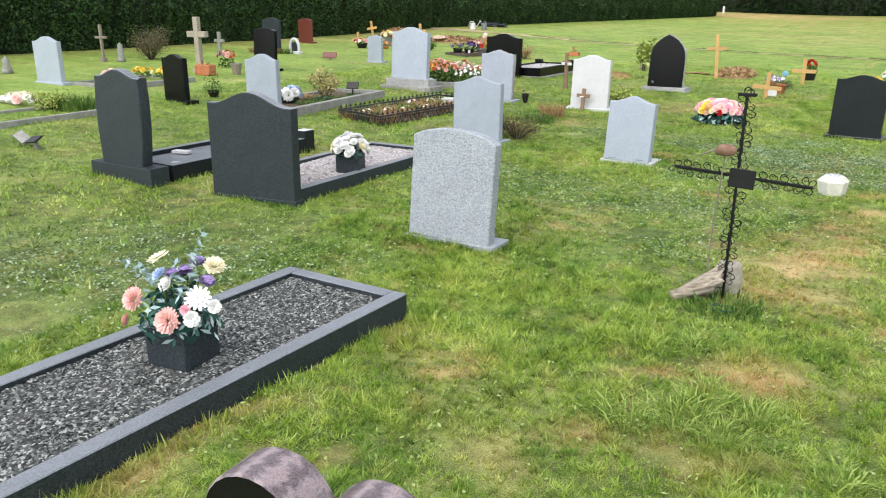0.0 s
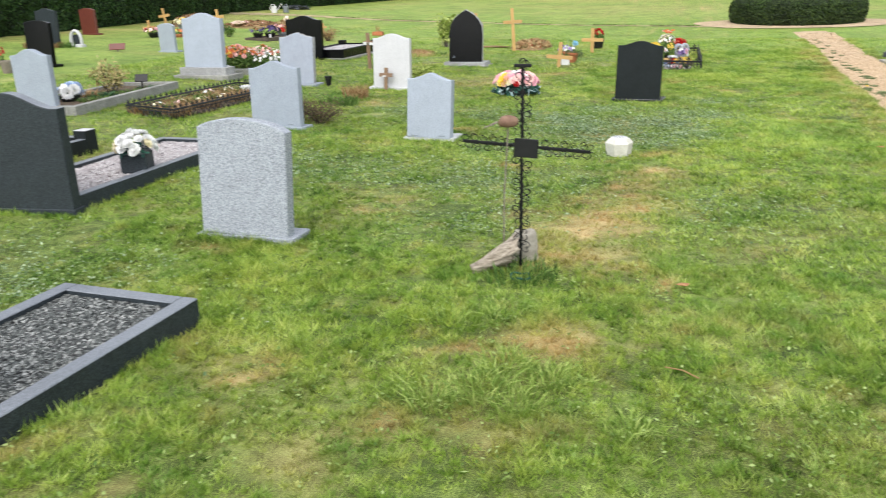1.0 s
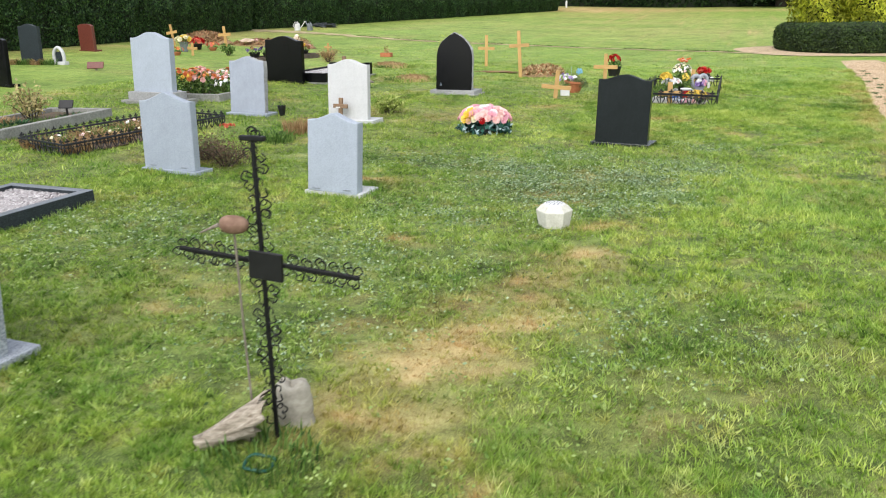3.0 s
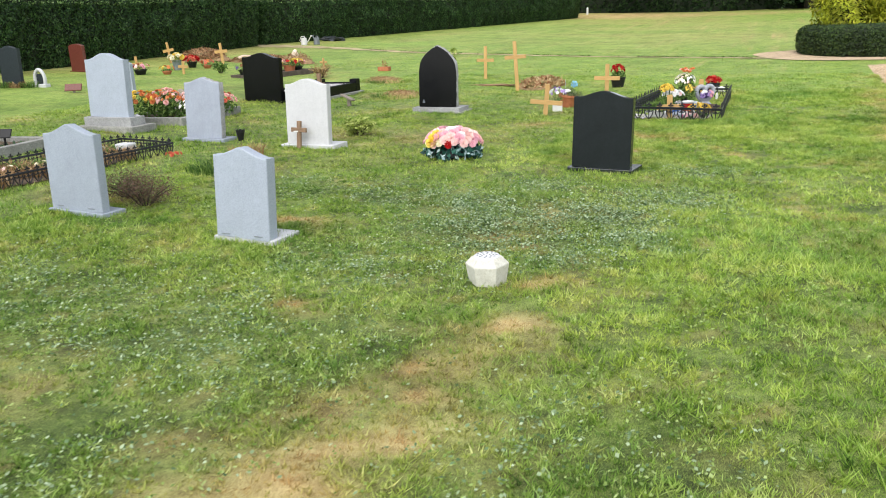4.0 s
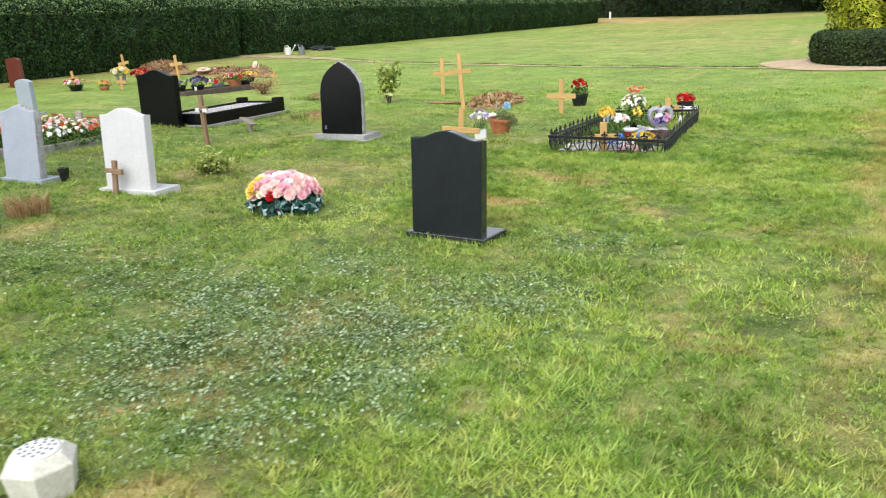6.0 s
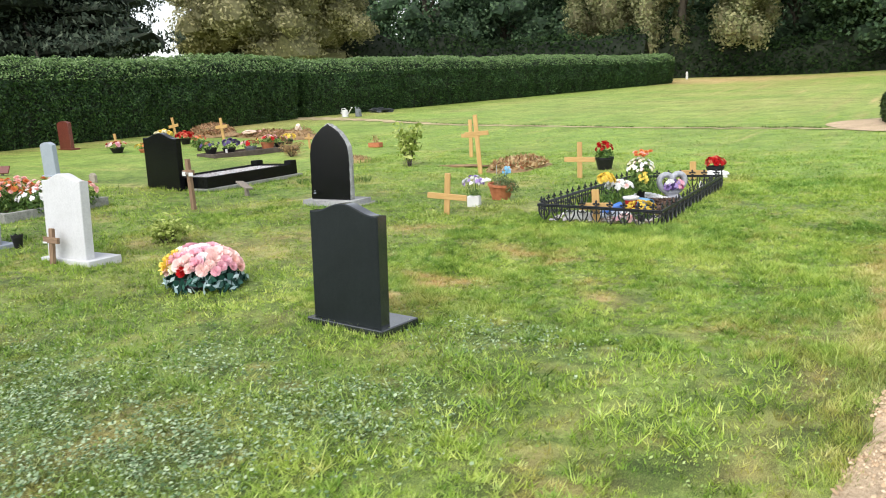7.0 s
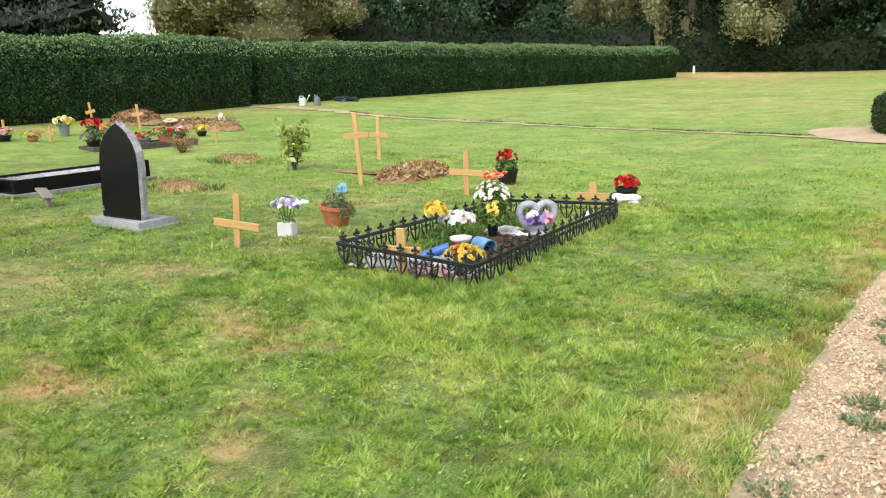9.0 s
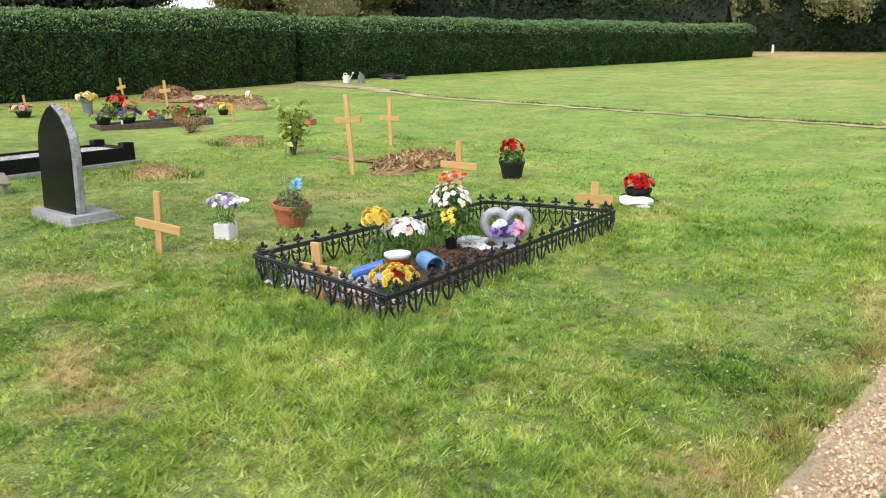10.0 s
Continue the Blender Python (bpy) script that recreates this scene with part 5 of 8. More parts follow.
def bloom(root, kind, colour, at, size, out=(0, 0, 1)):
    q = Vector(out).to_track_quat("Z", "Y")
    m = Matrix.LocRotScale(Vector(at), q, Vector((size, size, size)))
    return piece("bloom", bloom_mesh(kind, colour), root, m)


def leaf_tuft(root, n, rx, ry, rz, z0, mat, size, seed, name="foliage", narrow=0.45, droop=0.2, shell=0.5):
    """Loose leaves through a dome."""
    r = np.random.RandomState(seed)
    v = r.normal(size=(n, 3))
    v /= np.linalg.norm(v, axis=1, keepdims=True)
    v[:, 2] = np.abs(v[:, 2])
    c = v * np.array([rx, ry, rz]) * r.uniform(shell, 1.0, n)[:, None] + [0, 0, z0]
    return scatter_mesh(name, leaf_quads(c, v, size, size * narrow, r, droop), mat, 4, root, kind="stuff")


def dome(root, n, kinds, colours, rx, ry, rz, z0, size, seed, spread=1.0):
    """Blooms set over a dome."""
    r = random.Random(seed)
    for k in range(n):
        t = math.sqrt((k + 0.5) / n) * spread
        a = k * 2.39996 + r.uniform(-0.3, 0.3)
        el = (1 - t) * math.pi / 2
        d = Vector((math.cos(el) * math.cos(a), math.cos(el) * math.sin(a), math.sin(el)))
        s = size * r.uniform(0.75, 1.2)
        bloom(root, r.choice(kinds), r.choice(colours), (d.x * rx, d.y * ry, z0 + d.z * rz), s, d + Vector((r.uniform(-0.3, 0.3), r.uniform(-0.3, 0.3), 0.2)))


def stems(root, n, r0, r1, z0, z1, seed, mat=None, th=0.003):
    r = random.Random(seed)
    for k in range(n):
        a = 2 * math.pi * k / n + r.uniform(-0.3, 0.3)
        q = r.uniform(0.3, 1)
        part("stem", sweep([(r0 * q * math.cos(a), r0 * q * math.sin(a), z0), (r1 * q * 0.6 * math.cos(a), r1 * q * 0.6 * math.sin(a), (z0 + z1) / 2), (r1 * q * math.cos(a), r1 * q * math.sin(a), z1)], th, 4), mat or M_STEM, root)


def grass_tuft(name, x, y, n, rad, h, mat, label, seed, category="plant", width=0.008, lean=0.6):
    """A tuft of long blades or dry stalks."""
    r = np.random.RandomState(seed)
    a, q = r.uniform(0, 2 * math.pi, n), rad * np.sqrt(r.uniform(0, 1, n))
    bx, by = q * np.cos(a), q * np.sin(a)
    hh = h * r.uniform(0.45, 1.15, n)
    la = a + r.normal(scale=0.8, size=n)
    ln = hh * lean * r.uniform(0.2, 1.1, n)
    b = r.uniform(0, 2 * math.pi, n)
    w = width * r.uniform(0.6, 1.3, n) / 2
    wv = np.stack([np.cos(b) * w, np.sin(b) * w, 0 * w], -1)
    p0 = np.stack([bx, by, 0 * bx - 0.01], -1)
    p1 = p0 + np.stack([np.cos(la) * ln * 0.35, np.sin(la) * ln * 0.35, hh * 0.65], -1)
    p2 = p0 + np.stack([np.cos(la) * ln, np.sin(la) * ln, hh * 0.9], -1)
    root = thing(name, x, y, label, category)
    V = np.concatenate([np.stack([p0 - wv, p0 + wv, p1 + wv, p1 - wv], 1), np.stack([p1 - wv, p1 + wv, p2 + wv * 0.1, p2 - wv * 0.1], 1)])
    scatter_mesh("foliage", V, mat, 4, root, kind="stuff")
    return root


# ---- wooden and stone crosses ----
def wooden_cross(x, y, h, arm, zc, label, rz=0, tip=0, lean=0, w=0.05, th=0.022, mat=None, group="wooden grave crosses"):
    """Two halved boards: an upright of height h and a crossbar of that arm length centred at zc."""
    root = thing("wooden_cross", x, y, label, "cross", rz=rz, rx=lean, ry=tip, group=group)
    mat = mat or M_PINE
    part("upright", box(-w / 2, w / 2, -th / 2, th / 2, -0.12, h, 0.003), mat, root)
    bar = part("crossbar", box(-w / 2, w / 2, -th / 2 - 0.004, th / 2 - 0.004, -arm / 2, arm / 2, 0.003), mat, root)
    bar.matrix_basis = pose(0, -0.002, zc, 0, 90, 0)
    return root


def stone_cross(x, y, h, arm, zc, label, w=0.09, th=0.07, mat=None, rz=0):
    root = thing("stone_cross", x, y, label, "cross", rz=rz)
    mat = mat or M_STONEX
    part("shaft", box(-w / 2, w / 2, -th / 2, th / 2, -0.1, h, 0.008, 2), mat, root)
    for s in (-1, 1):
        part("arm", box(min(s * w / 2, s * arm / 2), max(s * w / 2, s * arm / 2), -th / 2, th / 2, zc - w / 2, zc + w / 2, 0.008, 2), mat, root)
    part("foot", box(-w * 1.1, w * 1.1, -th, th, -0.05, 0.07, 0.01, 2), mat, root)
    return root


# ---- pots and containers ----
def pot(root, r0, r1, h, mat, name="pot", rim=0.012, label=""):
    prof = [(r0 * 0.96, 0), (r0, 0.01), (r1, h - 0.03), (r1 + rim, h - 0.028), (r1 + rim, h), (r1 - 0.006, h), (r1 - 0.012, h - 0.03), (0.0, h - 0.032)]
    return part(name, lathe(prof, 22), mat, root, label, smooth=False)


def box_vase(root, s, h, mat, rz=0, label=""):
    """A square stone flower box with a chamfered lid."""
    body = part("vase_body", box(-s / 2, s / 2, -s / 2, s / 2, 0, h, 0.006, 2), mat, root, label)
    body.matrix_basis = pose(0, 0, 0, 0, 0, rz)
    lid = part("vase_lid", box(-s / 2 + 0.008, s / 2 - 0.008, -s / 2 + 0.008, s / 2 - 0.008, h - 0.004, h + 0.012, 0.005, 1), M_SKYTOP, root)
    lid.matrix_basis = pose(0, 0, 0, 0, 0, rz)
    return body

# ---- graves nearest the start ----
va = thing("flower_vase", -2.30, 2.12, "dark stone box vase of pink, white and lilac silk flowers", "flower vase", dz=0.085)
box_vase(va, 0.2, 0.16, M_DARKST, 4)
leaf_tuft(va, 260, 0.17, 0.15, 0.22, 0.13, M_TEALLEAF, 0.06, 201)
leaf_tuft(va, 170, 0.2, 0.16, 0.27, 0.14, M_SILVERLEAF, 0.045, 203, name="silver_foliage", narrow=0.35)
stems(va, 9, 0.05, 0.13, 0.1, 0.33, 5)
for kind, colour, dx, dy, dz, s, out in [
        ("mum", "peach", 0.05, -0.105, 0.215, 0.054, (0.2, -1, 0.5)), ("mum", "peach", -0.13, -0.10, 0.27, 0.05, (-0.1, -1, 0.6)),
        ("daisy", "cream", -0.09, 0.0, 0.42, 0.05, (-0.3, -0.3, 1)), ("mum", "cream", 0.15, 0.06, 0.40, 0.045, (0.4, -0.3, 1)), ("daisy", "white", 0.14, -0.03, 0.30, 0.055, (0.5, -0.7, 0.7)), ("rose", "white", 0.20, -0.01, 0.27, 0.028, (0.8, -0.5, 0.4)),
        ("rose", "blue", -0.07, -0.02, 0.36, 0.032, (-0.3, -0.6, 0.8)), ("rose", "white", -0.03, -0.03, 0.33, 0.03, (0, -0.8, 0.6)), ("rose", "pink", 0.12, -0.08, 0.265, 0.022, (0.3, -0.8, 0.4)), ("rose", "brown", -0.2, -0.05, 0.27, 0.035, (-0.8, -0.5, 0.3)),
        ("rose", "white", 0.16, -0.09, 0.24, 0.032, (0.7, -0.8, 0.3)), ("mum", "peach", -0.21, -0.08, 0.16, 0.03, (-0.8, -0.6, 0.2))]:
    bloom(va, kind, colour, (dx, dy, dz), s, out)
for dx, dy, dz, o in [(0.02, 0.03, 0.36, (0, 0, 1)), (0.07, 0.05, 0.40, (0.2, 0, 1)), (-0.01, 0.06, 0.33, (-0.2, 0, 1)), (0.12, 0.04, 0.33, (0.5, 0, 1)), (-0.02, 0.0, 0.35, (-0.1, 0, 1))]:
    bloom(va, "mum", "mauve", (dx, dy, dz + 0.01), 0.034, o)
    bloom(va, "small", "lilac", (dx + 0.03, dy - 0.02, dz + 0.03), 0.03, o)
for dx, dz, o in [(-0.16, 0.33, (-1, -0.1, 0.45)), (0.10, 0.42, (0.3, 0.2, 1)), (-0.1, 0.3, (-0.9, 0, 0.6)), (0.0, 0.3, (0.1, 0, 1))]:
    o = Vector(o).normalized()
    n = 26
    rr = np.random.RandomState(int(abs(dx) * 100))
    c = np.array([[dx, 0.0, dz]]) + np.outer(np.linspace(-0.04, 0.13, n), np.array(o)) + rr.normal(scale=0.012, size=(n, 3))
    scatter_mesh("silver_sprig", leaf_quads(c, rr.normal(size=(n, 3)), 0.045, 0.014, rr), M_SILVERLEAF, 4, va)

vb = thing("flower_vase", -3.78, 5.45, "dark stone box vase of pale pink silk roses on chippings", "flower vase", dz=0.075)
box_vase(vb, 0.2, 0.15, M_DARKST, 18)
leaf_tuft(vb, 90, 0.15, 0.15, 0.1, 0.14, M_TEALLEAF, 0.06, 202)
dome(vb, 26, ["rose", "rose", "mum"], ["blush", "blush", "white", "cream", "white"], 0.14, 0.14, 0.13, 0.17, 0.046, 6)

# cover stones on the black kerbed grave
for dx, dy, a in [(-5.40, 5.12, 10), (-5.04, 4.76, 20), (-5.09, 4.60, -10)]:
    t = thing("memorial_tablet", dx, dy, "small white tablet lying on a dark grave", "tablet", rz=a, dz=0.105)
    tb = part("tablet", box(-0.085, 0.085, -0.05, 0.05, -0.016, 0.012, 0.006, 2), M_WHITEST, t)
    for v in tb.data.vertices:
        v.co.y *= 1 - 0.35 * (abs(v.co.x) / 0.085) ** 2
cap = thing("memorial_tablet", -4.86, 6.216, "flat white cap on a dark corner post", "tablet", rz=-4, dz=0.2)
part("tablet", box(-0.065, 0.065, -0.065, 0.065, 0.0, 0.016, 0.004, 2), M_WHITEST, cap)

pk = thing("headstone", -0.935, 1.225, "heart-shaped pink banded granite headstone with dark polished face", "headstone", rz=0)
bm = bmesh.new()
rings = []
for y, k in ((-0.068, 0.98), (-0.06, 1.0), (0.06, 1.0), (0.068, 0.98)):
    ring = []
    for i in range(56):
        a = 2 * math.pi * i / 56
        hx = 0.018 * 16 * math.sin(a) ** 3
        hz = 0.018 * (13 * math.cos(a) - 5 * math.cos(2 * a) - 2 * math.cos(3 * a) - math.cos(4 * a))
        ring.append(bm.verts.new((hx * k, y, max(hz * k + 0.283, -0.05))))
    rings.append(ring)
for a, b in zip(rings, rings[1:]):
    for i in range(56):
        bm.faces.new((a[i], a[(i + 1) % 56], b[(i + 1) % 56], b[i]))
bm.faces.new(rings[0]), bm.faces.new(rings[-1][::-1])
bmesh.ops.recalc_face_normals(bm, faces=bm.faces[:])
hob = part("tablet", bm, M_PINKST, pk)
hob.data.materials.append(M_BLACKST)
for p in hob.data.polygons:
    if p.normal.y < -0.9:
        p.material_index = 1

# ---- iron scroll cross with bird, driftwood and a broken pipe ----
ic = thing("iron_cross", -0.525, 4.15, "black wrought iron grave cross edged with small scrolls", "cross", ry=0.6)
part("upright", box(-0.0065, 0.0065, -0.0065, 0.0065, -0.1, 1.07, 0.002), M_IRON, ic)
bar = part("crossbar", box(-0.33, 0.33, -0.0065, 0.0065, -0.0065, 0.0065, 0.002), M_IRON, ic)
bar.matrix_basis = pose(0.02, -0.01, 0.668, 0, 3.5, 0)
pl = part("name_plate", box(-0.062, 0.062, -0.006, 0.006, -0.048, 0.048, 0.003), M_BLACKPL, ic, "small black name plate")
pl.matrix_basis = pose(0.025, -0.022, 0.66, 0, 3, 0)
curl = []
for i in range(15):
    t = i / 14
    a = -0.6 + t * 5.2
    q = 0.022 * (1 - 0.55 * t)
    curl.append((0.027 - q * math.cos(a), 0.004 * math.sin(3 * a), 0.014 + q * math.sin(a)))
cb = sweep([(0.004, 0, -0.02)] + curl, 0.0023, 5)
SCROLL = bpy.data.meshes.new("scroll")
cb.to_mesh(SCROLL)
cb.free()
SCROLL.materials.append(M_IRON)
z, k = 0.11, 0
while z < 1.06:
    if abs(z - 0.665) > 0.06:
        for s in (-1, 1):
            q = 0.75 + 0.4 * ((k * 7 + s) % 5) / 4
            m = pose(0, 0, z, 0, (k * 53 + 17 * s) % 80 - 40, 0 if s > 0 else 180) @ Matrix.Diagonal((q, q, q if k % 2 else -q, 1))
            piece("scroll", SCROLL, ic, m)
    z += 0.024
    k += 1
x, k = -0.325, 0
while x < 0.33:
    if abs(x) > 0.07:
        for s in (-1, 1):
            m = pose(0.02, -0.01, 0.668, 0, 3.5, 0) @ pose(x, 0, 0, 0, (-90 if s > 0 else 90) + (k * 53 + 17 * s) % 50 - 25, 0) @ Matrix.Diagonal((0.75 + 0.09 * (k % 4), 1, 1.0 if k % 2 else -1.0, 1))
            piece("scroll", SCROLL, ic, m)
    x += 0.023
    k += 1
piece("scroll", SCROLL, ic, pose(0, 0, 1.06, 0, -60, 0)), piece("scroll", SCROLL, ic, pose(0, 0, 1.06, 0, -60, 180))
part("end_cap", box(-0.045, 0.045, -0.01, 0.01, 1.062, 1.078, 0.003), M_IRON, ic)

bd = thing("bird_stake", -0.62, 4.16, "rusty metal bird ornament on a thin rod", "garden ornament")
part("rod", sweep([(0, 0, -0.05), (0.01, -0.02, 0.4), (0.04, -0.06, 0.77)], 0.004, 6), M_OLDWOOD, bd)
bb = blob(0.052, 0.03, 0.031, 3, 0.1, 3, at=(0.04, -0.06, 0.80))
for v in bb.verts:
    if v.co.x < 0.0:
        v.co.z += -0.008
        v.co.y = -0.06 + (v.co.y + 0.06) * 0.6
M_RUST = simple("rusty_metal", (0.16, 0.085, 0.055, 1), (0.28, 0.17, 0.12, 1), 30, 0.75, bumpy=0.3)
part("body", bb, M_RUST, bd, smooth=True)
part("beak", sweep([(-0.015, -0.06, 0.795), (-0.085, -0.068, 0.765)], 0.007, 6, r1=0.002), M_OLDWOOD, bd)

lg = thing("driftwood", -0.615, 4.09, "grey weathered driftwood log at the foot of an iron cross", "log", rz=28)
bm = bmesh.new()
rings = []
for i in range(19):
    t = i / 18
    w = 0.034 + 0.044 * t ** 1.3
    ring = []
    for k in range(30):
        a = 2 * math.pi * k / 30
        groove = noise.noise(Vector((math.cos(a) * 5.5, math.sin(a) * 5.5, t * 1.1)))
        ridge = 1 + 0.34 * groove + 0.22 * noise.noise(Vector((math.cos(a) * 1.5, math.sin(a) * 1.5, t * 3.0 + 7)))
        ring.append(bm.verts.new((-0.15 + 0.21 * t + 0.35 * w * math.sin(a) * ridge * t + (0.05 * groove if i in (0, 18) else 0), math.cos(a) * w * ridge * 0.8, 0.03 + 0.085 * t + math.sin(a) * w * ridge)))
    rings.append(ring)
for a, b in zip(rings, rings[1:]):
    for k in range(30):
        bm.faces.new((a[k], a[(k + 1) % 30], b[(k + 1) % 30], b[k]))
bm.faces.new(rings[0][::-1]), bm.faces.new(rings[-1])
M_DRIFT = simple("driftwood_grain", (0.17, 0.13, 0.09, 1), (0.50, 0.44, 0.36, 1), 16, 0.9, bumpy=0.9, stretch=(0.5, 5, 5))
part("log", bm, M_DRIFT, lg, smooth=True)
cp = thing("wood_stump", -0.515, 4.27, "short pale grey wooden stump behind an iron cross", "stump", ry=-4, rz=10)
bm = bmesh.new()
rings = []
for rad, z in ((0.068, -0.04), (0.07, 0.02), (0.066, 0.045), (0.07, 0.06), (0.072, 0.11), (0.068, 0.125), (0.07, 0.14), (0.06, 0.165), (0.045, 0.172), (0.03, 0.17), (0.001, 0.168)):
    rings.append([bm.verts.new((rad * math.cos(2 * math.pi * k / 24) * (1 + 0.06 * math.sin(3 * k)), rad * 0.6 * math.sin(2 * math.pi * k / 24), z + (0.012 * math.sin(k * 0.9) if z > 0.12 else 0))) for k in range(24)])
for a, b in zip(rings, rings[1:]):
    for k in range(24):
        bm.faces.new((a[k], a[(k + 1) % 24], b[(k + 1) % 24], b[k]))
part("stump", bm, simple("grey_stump_wood", (0.26, 0.235, 0.19, 1), (0.48, 0.45, 0.38, 1), 10, 0.9, bumpy=0.8, stretch=(2, 2, 3)), cp, smooth=True)
gr = thing("plastic_ring", -0.5, 3.99, "dark green plastic ring lying in the grass", "ring", dz=0.015)
part("ring", sweep([(0.05 * math.cos(a), 0.05 * math.sin(a), 0.006 * math.sin(3 * a)) for a in np.linspace(0, 2 * math.pi, 25)], 0.006, 6), simple("green_plastic", (0.01, 0.07, 0.045, 1), (0.02, 0.12, 0.08, 1), 20, 0.5), gr)

# ---- white stone flower holder ----
wb = thing("memorial_vase", -0.15, 7.20, "cream six-sided stone grave vase with perforated white lid", "flower vase", rz=12.4)
bm = bmesh.new()
rings = []
for rad, z in ((0.100, -0.03), (0.106, 0.0), (0.124, 0.106), (0.122, 0.112), (0.092, 0.143), (0.088, 0.147), (0.0, 0.148)):
    rings.append([bm.verts.new((max(rad, 0.001) * math.cos(math.pi / 3 * k), max(rad, 0.001) * math.sin(math.pi / 3 * k), z)) for k in range(6)])
for a, b in zip(rings, rings[1:]):
    for k in range(6):
        bm.faces.new((a[k], a[(k + 1) % 6], b[(k + 1) % 6], b[k]))
bm.faces.new(rings[-1])
part("body", bm, granite("cream_stone", (0.56, 0.54, 0.46, 1), (0.68, 0.66, 0.58, 1), (0.74, 0.73, 0.66, 1), 60, 0.7, weather=0.14, bumpy=0.15), wb)
part("lid", lathe([(0.074, 0.143), (0.074, 0.151), (0.066, 0.157), (0.0, 0.159)], 24), M_WHITEPL, wb, "white perforated lid")
for ring, n in ((0.016, 4), (0.036, 8), (0.054, 11)):
    for k in range(n):
        h = part("hole", lathe([(0.006, 0), (0.006, 0.0015), (0, 0.0016)], 8), M_GREYPL, wb)
        a = 2 * math.pi * k / n
        h.matrix_basis = pose(ring * math.cos(a), ring * math.sin(a), 0.1578)

# ---- big basket of silk flowers on the lawn ----
fb = thing("flower_basket", -1.67, 10.76, "round basket of pink, white and yellow silk roses on the lawn", "flowers")
part("basket", lathe([(0.16, -0.01), (0.22, 0.05), (0.2, 0.1), (0, 0.11)], 20), M_BLACKPL, fb)
leaf_tuft(fb, 520, 0.33, 0.27, 0.2, 0.02, M_TEALLEAF, 0.085, 210, narrow=0.6)
leaf_tuft(fb, 110, 0.36, 0.28, 0.17, 0.03, M_SILVERLEAF, 0.065, 211, name="silver_foliage", narrow=0.45, shell=0.85)
rb = random.Random(12)
for k in range(64):
    t = math.sqrt((k + 0.5) / 64) * 0.82
    a = k * 2.39996
    el = (1 - t) * math.pi / 2
    d = Vector((math.cos(el) * math.cos(a), math.cos(el) * math.sin(a), math.sin(el)))
    if t < 0.62:
        colour, s = rb.choice(["pink", "blush", "pink", "white", "blush", "pink"]), 0.06
    else:
        colour, s = rb.choice(["white", "cream", "blush", "peach", "blush", "pink", "red"]), 0.042
    if (d - Vector((-0.45, -0.6, 0.66))).length < 0.22:
        colour, s = "yellow", 0.075
    bloom(fb, "rose", colour, (d.x * 0.31, d.y * 0.25, 0.11 + d.z * 0.18), s * rb.uniform(0.8, 1.2), d + Vector((rb.uniform(-0.35, 0.35), -0.15 + rb.uniform(-0.35, 0.35), 0.1)))

# ---- wooden crosses ----
wooden_cross(-1.482, 13.97, 0.445, 0.445, 0.197, "plain yellow pine grave cross stuck in the lawn", rz=8, tip=5, w=0.062)
wooden_cross(0.205, 13.885, 0.32, 0.32, 0.16, "plain yellow pine cross behind the black edging", w=0.07, tip=-1)
wooden_cross(-1.157, 17.08, 0.49, 0.44, 0.25, "plain yellow pine grave cross in the lawn", tip=1, w=0.068)
wooden_cross(0.415, 16.86, 0.245, 0.34, 0.10, "low yellow pine cross behind the black edging", w=0.075)
wooden_cross(-2.825, 17.32, 0.88, 0.40, 0.60, "tall slender yellow pine grave cross, slightly tilted", tip=-3, w=0.066)
wooden_cross(-4.14, 19.48, 0.67, 0.38, 0.38, "slender yellow pine grave cross in the lawn", tip=1, w=0.066)
wooden_cross(-12.3, 18.2, 0.40, 0.36, 0.22, "yellow pine grave cross near the hedge", tip=-4, w=0.07)
wooden_cross(-11.2, 18.45, 0.30, 0.28, 0.17, "small yellow pine grave cross", tip=3, w=0.065)
wooden_cross(-13.72, 21.1, 0.56, 0.36, 0.34, "yellow pine grave cross near the hedge", tip=-8, w=0.075)
wooden_cross(-12.02, 21.1, 0.56, 0.40, 0.34, "yellow pine grave cross by a fresh mound", tip=-4, w=0.08)
wooden_cross(-8.35, 20.0, 0.32, 0.2, 0.22, "small yellow pine grave cross at a plant border", w=0.05)
wooden_cross(-4.71, 13.43, 0.60, 0.16, 0.44, "weathered wooden cross with pale ribbon", tip=-1, w=0.055, th=0.045, mat=M_BROWNWOOD)
rbn = thing("ribbon", -4.71, 13.4, "pale ribbon tied round a wooden cross", "ribbon", dz=0.43)
part("band", lathe([(0.03, -0.012), (0.033, 0), (0.03, 0.014)], 12), M_OLDWOOD, rbn)
part("tail", box(-0.085, -0.02, -0.012, -0.006, -0.03, 0.02, 0.003), M_WHITEPL, rbn)
part("tail", box(0.02, 0.1, -0.012, -0.006, -0.035, 0.01, 0.003), M_WHITEPL, rbn)
wc = wooden_cross(-3.53, 10.79, 0.32, 0.19, 0.22, "small weathered wooden cross leaning on a white headstone", tip=2, lean=-6, w=0.05, th=0.03, mat=M_BROWNWOOD)
rbn = thing("ribbon", -3.53, 10.76, "pale ribbon tied round a small wooden cross", "ribbon", dz=0.21)
part("band", box(-0.03, 0.03, -0.012, -0.006, -0.008, 0.008, 0.003), M_WHITEPL, rbn)
stone_cross(-13.2, 10.7, 0.70, 0.30, 0.46, "grey weathered wooden cross by the hedge", w=0.048, th=0.05, mat=M_OLDWOOD)
stone_cross(-10.72, 10.75, 0.96, 0.44, 0.66, "buff stone grave cross with square arms", w=0.105, th=0.09)
